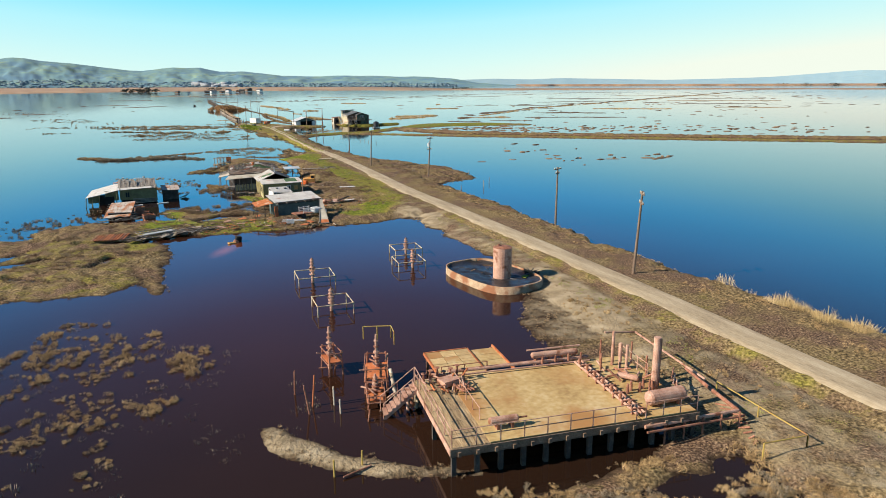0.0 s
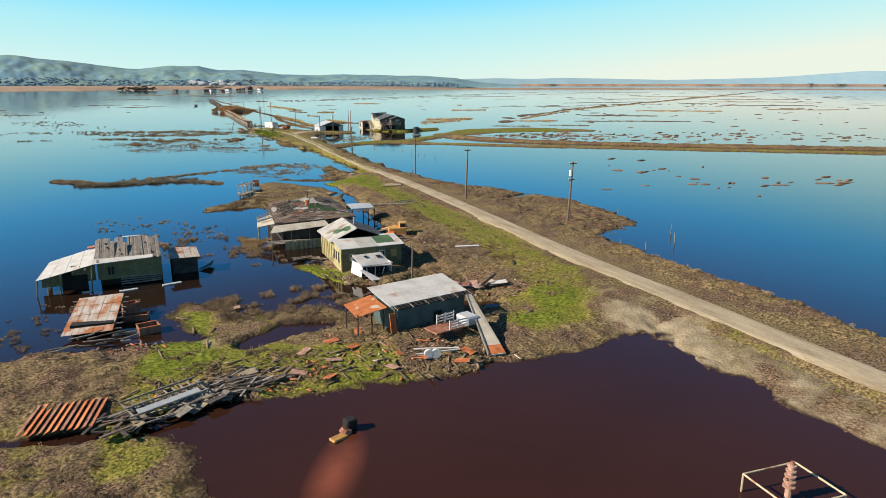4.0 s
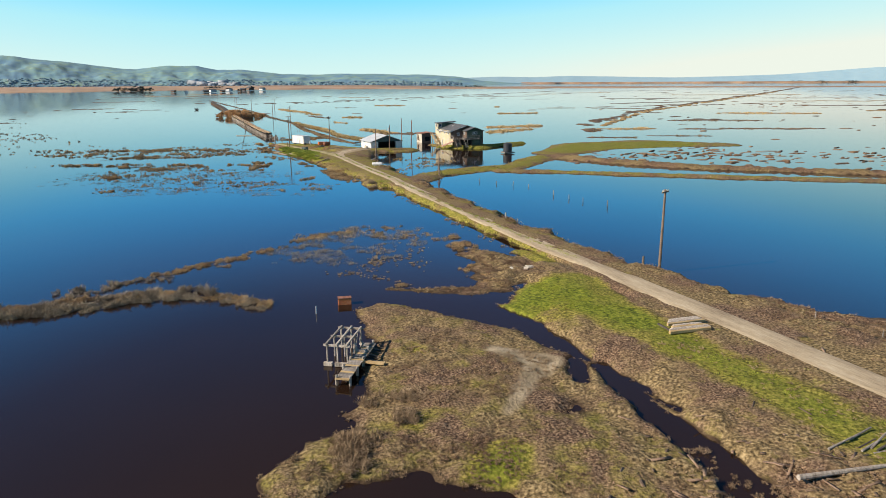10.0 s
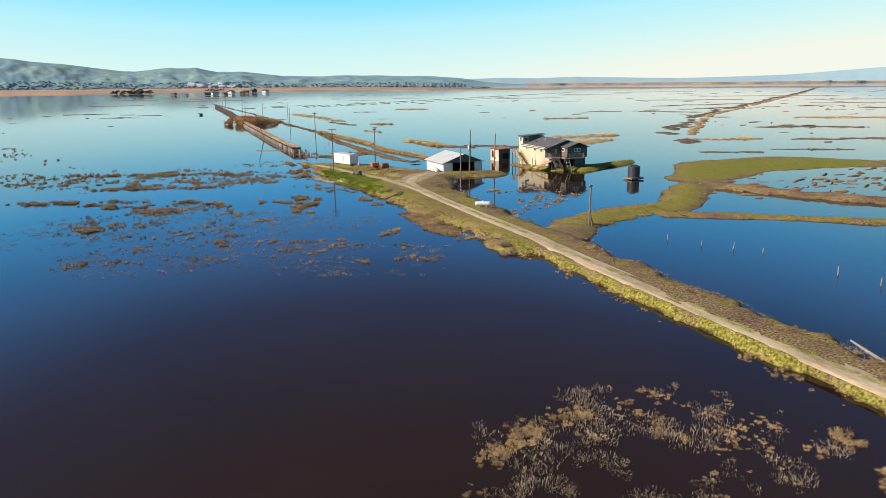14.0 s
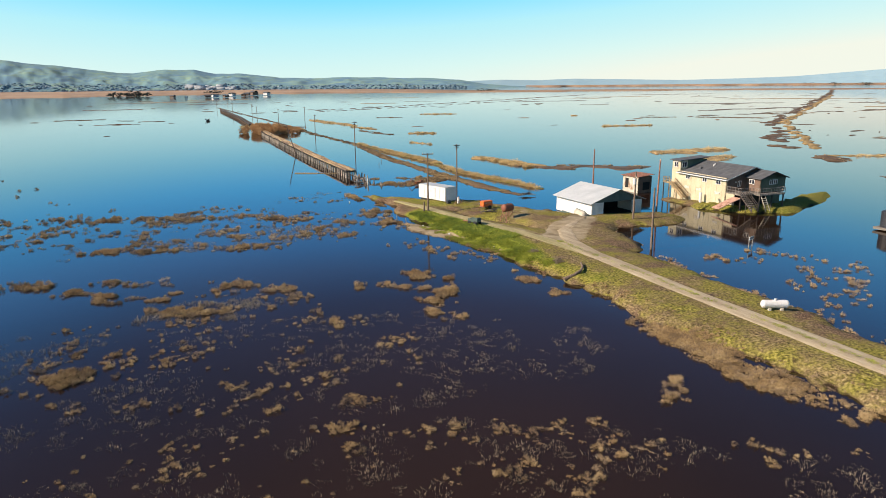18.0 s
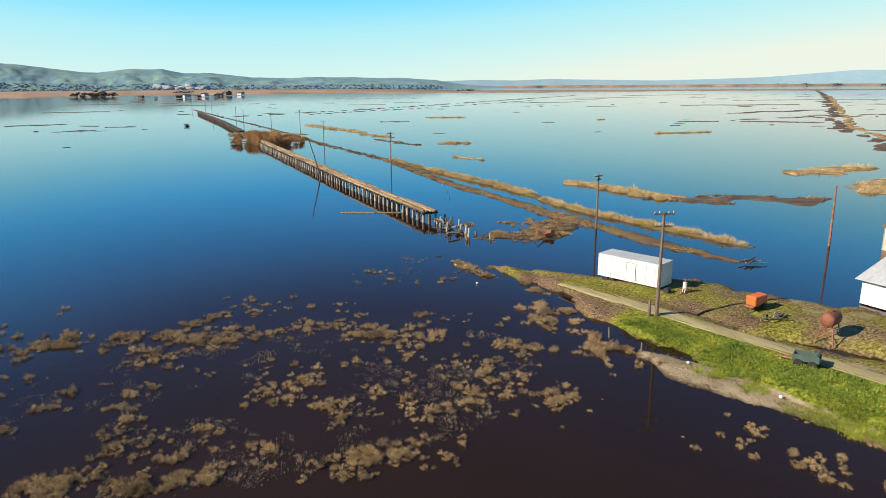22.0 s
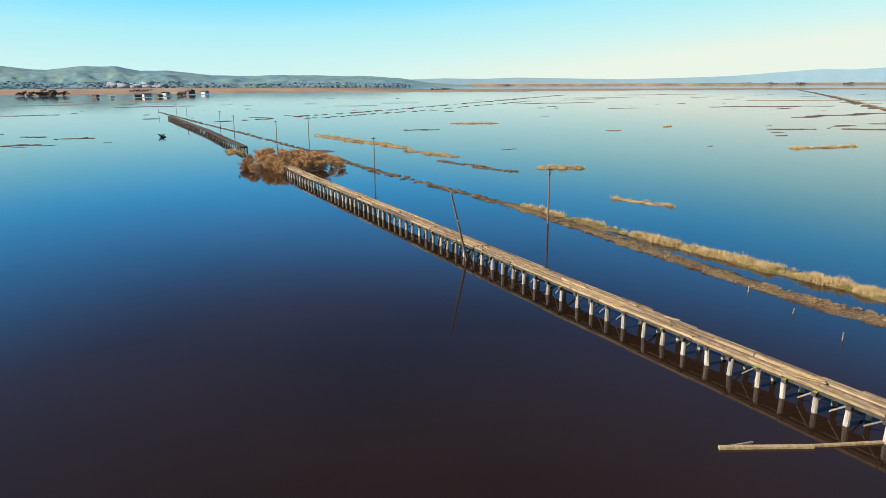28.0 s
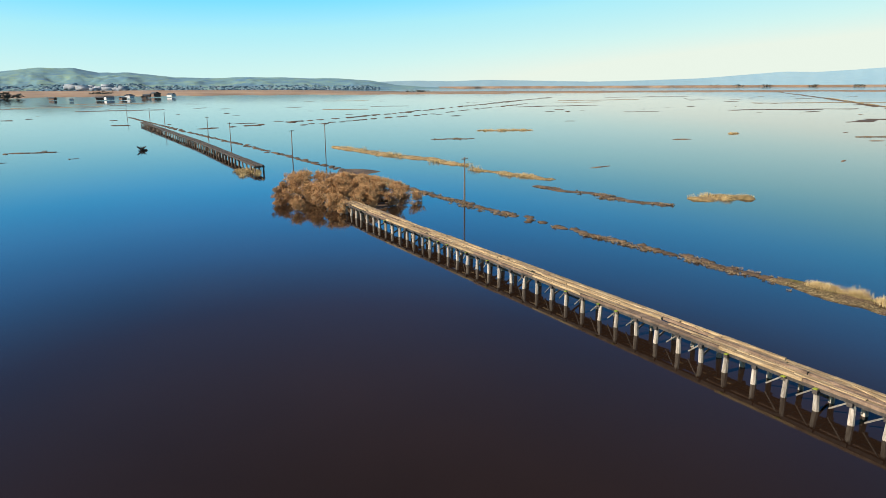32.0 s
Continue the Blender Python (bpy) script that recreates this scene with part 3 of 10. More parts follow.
GREEN = [([(35.0, 341, 1.2), (35.0, 336, 1.6), (35.2, 329.5, 1.6)], -0.30), ([(-1, 109, 1.2), (-0.8, 104, 1.4), (-1.5, 98, 2.4), (-3, 93, 2.2), (-4, 86, 1.5)], 0.30), ([(-3, 92, 2), (4, 96, 2.6), (10, 93, 2.2), (14, 89, 1.5)], 0.12), ([(28, 100, 2.5), (25.5, 94.5, 1.6)], 0.30), ([(13, 113, 2.0), (11, 121, 2.0)], 0.25),
         ([(36, 337, 1.6), (40, 332, 2.0), (44, 328.5, 2.0)], 0.25), ([(34.0, 326, 1.5), (35.0, 318, 2.2), (37.2, 312, 2.6), (38.5, 306, 2.4)], 0.5), ([(34.5, 176, 2.0), (34.1, 144, 2.0), (33.3, 133, 1.6)], 0.22), ([(36.2, 327, 1.0), (36.4, 320, 2.0), (37.2, 311, 2.2), (37.6, 303, 1.6), (37.6, 297, 1.2)], 0.45), ([(31, 176, 3.5), (34.5, 180, 2.5)], 0.28), ([(33, 178, 3), (36, 180, 3), (34, 170, 2.5)], 0.35), ([(35.4, 171, 1.6), (35.2, 141, 2.2), (34.5, 122, 2.6), (33.4, 107, 3.2), (31.5, 100, 2.6)], 0.26), ([(37, 150, 1.5), (36.8, 120, 1.5)], 0.12),
         ([(13, 116, 2.5), (10, 119, 2.2)], 0.75), ([(-1.3, 98, 2.4), (-0.4, 104, 1.6), (0.4, 108, 1.2)], 0.62), ([(3, 97.6, 2.6), (7, 95, 2.4), (10.7, 94, 2.2)], 0.42), ([(10.4, 89.8, 2.2), (5, 91, 1.6)], 0.45), ([(30.6, 101, 2.2), (28.4, 95.5, 1.6), (24.5, 96.2, 1.4)], 0.5),
         ([(36.5, 322, 2.6), (37.5, 312, 3.4), (38, 302, 2.2), (37, 296, 1.5)], 0.55), ([(37.2, 296, 0.8), (38.5, 285, 0.8)], 0.35), ([(44, 318, 1.6), (47, 323, 1.6), (55, 312, 2)], 0.18), ([(15.2, 155.6, 1.2), (17, 157, 1.0)], 0.5), ([(104, 287, 5), (120, 295, 8), (145, 290, 7)], 0.36), ([(39.7, 194, 0.9), (39.8, 250, 0.9)], 0.24), ([(44.6, 196, 0.8), (44.8, 250, 0.8)], 0.18), ([(54, 258, 2.5), (76, 263, 2.5), (88, 274, 3)], 0.22), ([(80, 251, 1.5), (150, 198, 1.5), (300, 90, 1.5)], 0.15)]
SOIL = [([(51.5, 324, 1.2), (49, 319.6, 1.6)], 0.35), ([(43.4, 298, 1.8), (42.2, 308, 1.2), (40, 316, 1.0), (38, 324, 0.9), (35.8, 332, 0.7)], 0.38), ([(44, 300, 2.2), (48, 306, 2.0), (55, 311, 1.6)], 0.42), ([(36, 92, 3.5), (34, 99, 2.5)], 0.30), ([(50, 307, 3), (46, 302, 2.5), (55, 312, 2)], 0.45), ([(47, 316, 1.4), (52, 318, 1.2)], 0.3), ([(30, 45, 5), (33, 56, 3)], 0.30), ([(33, 94, 2.0), (30.4, 88.4, 2.6), (32.8, 85.9, 2.2)], 0.45), ([(0.6, 103.6, 1.0), (1.4, 99, 0.7)], 0.35), ([(22.4, 169.6, 0.8), (24.8, 166.6, 1.6), (22.4, 164.4, 1.0), (18.9, 160.7, 0.5)], 0.55)]


CUTS = [([(27.9, 172.3, 0.5), (28.3, 169.5, 0.6), (28.0, 167.6, 0.3)], 0.6), ([(27.0, 166.2, 0.2), (25.6, 163, 0.5)], 0.5),
        ([(28.4, 164.6, 0.3), (27.4, 161.8, 0.6), (27.0, 158, 0.8), (26.4, 152, 1.1), (25, 147, 1.6), (24.2, 141, 2.2), (23.4, 134, 2.0), (24.6, 130.5, 1.2)], 1.0),
        ([(24.6, 130.5, 0.9), (27.5, 128, 0.7)], 0.6), ([(25, 109.5, 0.5), (22, 110.5, 1.3), (19.4, 110.2, 0.7)], 0.7), ([(8, 118, 3.5), (12, 110.5, 2.2), (17, 109.2, 1.3)], 0.8), ([(4, 100, 1.2), (9, 103, 1.6)], 0.5),
        ([(21.6, 103, 1.0), (24.5, 101.5, 1.2)], 0.6), ([(28.2, 172, 0.4), (26.8, 174.6, 1.5), (24.5, 179.5, 2.2), (20, 184.8, 1.6)], 0.8), ([(12, 146, 6), (9, 128, 3.4)], 0.8), ([(52, 150, 0.8), (57, 152, 1.2)], 0.5), ([(52, 118, 1.0), (58, 121, 1.5)], 0.5), ([(-14, 84, 0.9), (-18, 82, 1.1)], 0.5), ([(-9, 78, 0.5), (-7, 82, 0.8)], 0.4), ([(-13, 75, 0.6), (-16, 77, 0.7)], 0.4), ([(-6, 90, 0.5), (-11, 91, 0.7)], 0.4)]


def road_centre(y):
    return np.interp(y, [p[1] for p in ROAD], [p[0] for p in ROAD])


def land_height(x, y, rough=True):
    x, y = np.asarray(x, dtype=float), np.asarray(y, dtype=float)
    wob = (fbm(x, y, 5.0, 3) - 0.5) * 2.6 + (fbm(x, y, 1.7, 9, 3) - 0.5) * 2.2 if rough else 0
    h = np.full(x.shape, -0.5)
    g, s = np.zeros(x.shape), np.zeros(x.shape)
    for pts, top, soft, green, soil in LAND:
        sd = strip_sd(x, y, pts) + wob * np.minimum(1.0, 0.35 + 0.12 * max(p[2] for p in pts))
        hh = np.clip(top * (1 - np.exp(-np.maximum(sd, 0) * soft * 2)), 0, top)
        hh = np.where(sd > 0, hh, np.maximum(sd * 0.35, -0.5))
        up = hh > h
        g, s, h = np.where(up, green, g), np.where(up, soil, s), np.where(up, hh, h)
    for pts, deep in CUTS:
        sd = strip_sd(x, y, pts) + wob * 0.45
        h = h - deep * np.clip(sd / 0.8 + 0.35, 0, 1)
    return np.maximum(h, -0.5), g, s


def ground_z(x, y):
    """The height of the ground, or of the water where that stands higher."""
    h, _, _ = land_height(np.array([x]), np.array([y]))
    return max(0.0, float(h[0]))


def tussocks(x, y, cell, seed):
    """Rounded tussocks on a loose grid: 1 at a tussock's top, 0 in the gaps between."""
    xi, yi = np.floor(x / cell).astype(np.int64), np.floor(y / cell).astype(np.int64)
    best = np.zeros(x.shape)
    for dx in (-1, 0, 1):
        for dy in (-1, 0, 1):
            a, b = xi + dx, yi + dy
            v = (a * 73856093 + b * 19349663 + seed * 83492791) & 0x7FFFFFFF
            v = ((v ^ (v >> 13)) * 1274126177) & 0x7FFFFFFF
            jx, jy, size = (v & 1023) / 1023, ((v >> 10) & 1023) / 1023, ((v >> 20) & 255) / 255
            d = np.hypot(x - (a + jx) * cell, y - (b + jy) * cell) / (cell * (0.45 + 0.45 * size))
            best = np.maximum(best, np.clip(1 - d * d, 0, 1) * (0.45 + 0.55 * size))
    return best


def build_land(x0, x1, y0, y1, step):
    xs, ys = np.arange(x0, x1 + step, step), np.arange(y0, y1 + step, step)
    gx, gy = np.meshgrid(xs, ys)
    h, g, s = land_height(gx, gy)
    road_d = np.abs(gx - road_centre(gy))
    flat = np.clip((road_d - 2.3) / 1.5, 0, 1)
    flat = np.where(gy > 334, 1, flat)
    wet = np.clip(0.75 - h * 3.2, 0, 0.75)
    h = h + np.where(h > 0, (fbm(gx, gy, 0.9, 21, 2) - 0.5) * 0.22 * np.clip(h * 4, 0, 1) * flat * np.clip(1.15 - 1.6 * g, 0.15, 1), 0)
    for pts, a in GREEN:
        g = g + a * np.clip(strip_sd(gx, gy, pts) / 1.2 + 0.5, 0, 1)
    for pts, a in SOIL:
        s = s + a * np.clip(strip_sd(gx, gy, pts) / 1.2 + 0.5, 0, 1)
    g = np.maximum(g, 0)
    # tussocks stand where the ground is neither sown green nor bare soil
    rough_ground = np.clip(1.25 - 2.1 * g, 0.05, 1) * np.clip(1.0 - 2.2 * s, 0, 1) * flat * np.clip(h * 6, 0, 1) * np.where((gy > 294) & (gx > 34.5), 0.3, 1.0)
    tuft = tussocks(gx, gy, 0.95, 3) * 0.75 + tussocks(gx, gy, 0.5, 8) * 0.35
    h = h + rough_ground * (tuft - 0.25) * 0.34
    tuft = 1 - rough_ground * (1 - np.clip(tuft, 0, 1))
    ny, nx = gx.shape
    idx = np.arange(ny * nx).reshape(ny, nx)
    quads = np.stack([idx[:-1, :-1], idx[:-1, 1:], idx[1:, 1:], idx[1:, :-1]], -1).reshape(-1, 4)
    keep = h.ravel()[quads].max(axis=1) > -0.30
    quads = quads[keep]
    used = np.unique(quads)
    remap = np.full(ny * nx, -1)
    remap[used] = np.arange(len(used))
    verts = np.stack([gx.ravel(), gy.ravel(), h.ravel()], -1)[used]
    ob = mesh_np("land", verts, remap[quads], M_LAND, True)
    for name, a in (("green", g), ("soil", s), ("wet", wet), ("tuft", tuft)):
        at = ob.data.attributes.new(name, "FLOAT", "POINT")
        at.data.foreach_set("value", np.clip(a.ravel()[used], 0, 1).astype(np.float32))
    return ob


tagged(build_land(-45, 70, -40, 60, 0.5), "marsh land with dry grass and bare sandy soil", "land", kind="structure")
tagged(build_land(-45, 62, 60, 200, 0.25), "tussocky marsh land with dry grass and green grass round the ruins", "land", kind="structure")
tagged(build_land(24, 70, 200, 348, 0.4), "road bank and green lawn with dry grass at its edges", "land", kind="structure")
tagged(build_land(34, 74, 348.0, 462, 0.6), "low drowned banks beside the trestle", "land", kind="structure")
tagged(build_land(70.5, 310, 80, 330, 1.2), "low grassy banks across the flooded fields", "land", kind="structure")


def sheet(name, z, x0, x1, y0, y1, mat, label, category):
    bm = bm_new()
    bm.faces.new([bm.verts.new(c) for c in ((x0, y0, z), (x1, y0, z), (x1, y1, z), (x0, y1, z))])
    return tagged(part(name, bm, mat), label, category, kind="structure")


sheet("ground", -0.7, -4900, 4900, -2000, 4900, M_BED, "dark muddy bed under the flood", "ground")
sheet("water", 0.0, -4900, 4900, -2000, 4900, M_WATER, "still dark brown flood water mirroring the blue sky", "water")


def road_strip(name, centre, half, mat, label, lift=0.05):
    ys = np.arange(centre[0][1], centre[-1][1], 1.0)
    cx = np.interp(ys, [p[1] for p in centre], [p[0] for p in centre])
    verts, faces = [], []
    cols = np.linspace(-1, 1, 9)
    for i, (x, y) in enumerate(zip(cx, ys)):
        w = (half + (value_noise(y, 0.0, 6.0, 5) - 0.5) * 0.22) * (1.0 if y < 180 else 0.78) * min(1.0, (centre[-1][1] - y) / 7 + 0.12)
        px = x + cols * w
        hz, _, _ = land_height(px, np.full(9, y), False)
        z = max(0.5, float(hz[4])) + lift
        for c, xx in zip(cols, px):
            rut = -0.035 if 0.35 < abs(c) < 0.7 else 0.0
            verts.append((xx, y, z + rut - (0.16 if abs(c) > 0.9 else 0)))
    n = 9
    for i in range(len(ys) - 1):
        for j in range(n - 1):
            a = i * n + j
            faces.append((a, a + 1, a + n + 1, a + n))
    return tagged(mesh_np(name, verts, faces, mat, True), label, "road", kind="structure")


road_strip("road", [p for p in ROAD if p[1] <= 303], 1.62, M_GRAVEL, "pale gravel road with two worn wheel tracks")

road_strip("road_to_barn", [(43.2, 292), (44.6, 299), (47.6, 305), (52.6, 309.5), (56.4, 312)], 1.5, M_GRAVEL, "worn gravel track to the barn", 0.045)
road_strip("road_to_trailer", [(43.0, 294), (42.2, 303), (40.3, 313), (38.4, 322), (36.6, 332), (35.2, 338)], 1.3, M_TRACK, "narrow worn track through grass", 0.035)


# ---- distance: hills, town, far marsh ----
def polar(az, r, z=0.0):
    return (r * math.sin(radians(az)), 200 + r * math.cos(radians(az)), z)


# the next four carry distance haze painted into their base colours
M_HILL = material("haze_tinted_hills", [(0.095, 0.205, 0.255), (0.135, 0.250, 0.255), (0.205, 0.300, 0.195)], 0.006, 1.0, 0, fine=4, stain=(0.090, 0.19, 0.255), stain_scale=0.008, stain_at=(0.50, 0.62))
M_FARHILL = material("haze_blue_hills", [(0.17, 0.28, 0.34), (0.21, 0.32, 0.37)], 0.003, 1.0, 0, fine=5)
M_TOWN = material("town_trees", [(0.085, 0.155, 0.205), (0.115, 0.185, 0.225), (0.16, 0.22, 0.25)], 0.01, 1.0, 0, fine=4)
M_HOUSES = material("hazed_town_walls", [(0.20, 0.25, 0.28), (0.44, 0.44, 0.45)], 0.01, 0.9, 0)
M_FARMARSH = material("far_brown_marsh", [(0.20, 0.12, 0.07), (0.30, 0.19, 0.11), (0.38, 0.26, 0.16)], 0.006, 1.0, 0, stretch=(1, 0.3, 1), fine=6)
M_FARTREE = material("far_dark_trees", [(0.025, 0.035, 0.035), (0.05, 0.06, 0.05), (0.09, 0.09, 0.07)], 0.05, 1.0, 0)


def ridge(name, az0, az1, r, profile, mat, label, depth, seed, rough):
    """Rolling hills: several rounded folds, each behind and above the one before."""
    az, rows = np.arange(az0, az1, 0.12), 26
    a, u = np.meshgrid(az, np.linspace(0, 1, rows), indexing="ij")
    top = np.interp(az, [p[0] for p in profile], [p[1] for p in profile])
    top = (top * (1 + rough * 0.25 * (fbm(az, az * 0, 2.2, seed + 2, 3) - 0.5)))[:, None]
    top = top * 0.93
    folds = fbm(a, u * 4.0, 2.2, seed, 4) - 0.5
    small = fbm(a, u * 6.0, 0.8, seed + 7, 3) - 0.5
    z = top * (np.clip(u, 0, 1) ** 0.9 + rough * (0.85 * folds + 0.40 * small) * np.sin(np.pi * np.clip(u, 0, 1)) ** 0.8)
    z[:, 0] = -1.0
    x, y = (r - depth * (1 - u)) * np.sin(np.radians(a)), 200 + (r - depth * (1 - u)) * np.cos(np.radians(a))
    verts = np.stack([x, y, np.maximum(z, -1.0)], -1).reshape(-1, 3)
    k = np.arange(len(az) * rows).reshape(len(az), rows)
    faces = np.stack([k[:-1, :-1], k[1:, :-1], k[1:, 1:], k[:-1, 1:]], -1).reshape(-1, 4)
    return tagged(mesh_np(name, verts, faces, mat, True), label, "hills", kind="structure")


HILLS = [(-30, 170), (-16, 175), (-11, 172), (-9.5, 185), (-5.6, 148), (-2, 112), (-0.9, 105), (1.5, 132), (3.5, 128), (5, 104), (7, 108), (10, 78), (12, 72), (14, 76), (18, 72), (22, 66), (24.5, 54), (26.5, 24), (29, 8), (31, 0)]
ridge("hills_west", -30, 31, 4550, HILLS, M_HILL, "green rolling hills beyond the town, tinted with blue haze", 700, 4, 0.5)
ridge("hills_far", 22, 90, 4700, [(22, 14), (25, 44), (28, 52), (31, 46), (34, 54), (38, 46), (42, 38), (46, 44), (50, 54), (53, 74), (56, 92), (58, 88), (62, 110), (68, 104), (90, 60)], M_FARHILL, "far hills on the horizon, haze painted in as pale blue", 60, 8, 0.15)


def block_field(name, n, az, rr, size, zfun, mat, label, category):
    """Many small blocks far off, one mesh."""
    cube = np.array([(x, y, z) for x in (-0.5, 0.5) for y in (-0.5, 0.5) for z in (0, 1)])
    quad = np.array([(0, 1, 3, 2), (4, 6, 7, 5), (0, 4, 5, 1), (2, 3, 7, 6), (1, 5, 7, 3), (0, 2, 6, 4)])
    vs, fs = [], []
    for i in range(n):
        a, r = RNG.uniform(*az), RNG.uniform(*rr)
        s = RNG.uniform(size[0], size[1])
        x, y, _ = polar(a, r)
        vs.append(cube * (s * RNG.uniform(1, 2.2), s, s * RNG.uniform(0.35, 0.7)) + (x, y, zfun(a, r)))
        fs.append(quad + 8 * i)
    return tagged(mesh_np(name, np.concatenate(vs), np.concatenate(fs), mat), label, category, kind="stuff")


def foot_z(a, r):
    """The height of the western hills at a bearing and a distance."""
    u = np.array([min(1.0, max(0.0, (r - 3850) / 700))])
    aa = np.array([a])
    bump = 0.85 * (fbm(aa, u * 4.0, 2.2, 4, 4) - 0.5) + 0.40 * (fbm(aa, u * 6.0, 0.8, 11, 3) - 0.5)
    z = 0.93 * float(np.interp(a, [p[0] for p in HILLS], [p[1] for p in HILLS])) * (u ** 0.9 + 0.5 * bump * np.sin(np.pi * u) ** 0.8)
    return max(-1.0, float(z[0]) - 2.0)


block_field("town_houses", 1300, (-16, 22), (3790, 3985), (2.5, 6), foot_z, M_HOUSES, "pale houses of a far town, haze mixed into their colour", "houses")
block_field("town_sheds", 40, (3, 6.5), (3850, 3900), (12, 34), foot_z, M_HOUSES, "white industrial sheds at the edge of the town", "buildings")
block_field("town_trees", 2200, (-22, 25), (3780, 4010), (5, 11), foot_z, M_TOWN, "tree belts between far houses, tinted with blue haze", "trees")


def far_strip(name, az0, az1, near, far, z, mat, label):
    az = np.arange(az0, az1, 0.5)
    verts, faces = [], []
    for i, a in enumerate(az):
        w = (fbm(np.array([a * 10.0]), np.array([0.0]), 14.0, 12, 3)[0] - 0.5)
        rn = np.interp(a, [p[0] for p in near], [p[1] for p in near]) * (1 + 0.10 * w)
        rf = np.interp(a, [p[0] for p in far], [p[1] for p in far])
        verts += [polar(a, rn, -0.2), polar(a, rn * 1.01, z), polar(a, rf, z), polar(a, rf * 1.002, -0.2)]
    for i in range(len(az) - 1):
        for j in range(3):
            k = i * 4 + j
            faces.append((k, k + 4, k + 5, k + 1))
    return tagged(mesh_np(name, verts, faces, mat, True), label, "marsh", kind="structure")


far_strip("marsh_far", -30, 80, [(-30, 1500), (-5, 1640), (5, 1850), (20, 1750), (30, 1700), (45, 1900), (60, 2000), (80, 2000)], [(-30, 4000), (8, 3900), (18, 3300), (26, 2200), (40, 2150), (80, 2200)], 1.2, M_FARMARSH, "broad brown marsh along the far shore")
far_strip("shore_far", 30, 80, [(30, 4300), (80, 4300)], [(30, 4600), (80, 4600)], 9.0, M_FARMARSH, "low brown shore under the far hills")


def island(name, x, y, length, width, ang, h, mat, label, seed):
    """A low mat of reeds or mud: a lens of land with a ragged rim."""
    nu, nv = max(14, int(length / 1.5)), 7
    nu = min(nu, 60)
    verts, faces = [], []
    ca, sa = math.cos(radians(ang)), math.sin(radians(ang))
    for i in range(nu):
        u = -1 + 2 * i / (nu - 1)
        w = math.sqrt(max(0.0, 1 - u * u)) * width / 2 * (0.45 + 1.0 * value_noise(u * 9 + seed, seed, 1.0, seed))
        off = (value_noise(u * 4 + seed, 3.0, 1.0, seed + 3) - 0.5) * width * 0.7
        for j in range(nv):
            v = -1 + 2 * j / (nv - 1)
            px, py = u * length / 2, v * w + off
            z = 0.45 * h * (1 - v ** 2) * (0.2 + 1.4 * value_noise(px, py, 1.3, seed)) - (0.12 if abs(v) == 1 else 0)
            z = z if 0 < i < nu - 1 else -0.1
            verts.append((x + px * ca - py * sa, y + px * sa + py * ca, z))
    for i in range(nu - 1):
        for j in range(nv - 1):
            k = i * nv + j
            faces.append((k, k + nv, k + nv + 1, k + 1))
    return tagged(mesh_np(name, verts, faces, mat, True), label, "marsh island", "marsh islands", kind="structure")


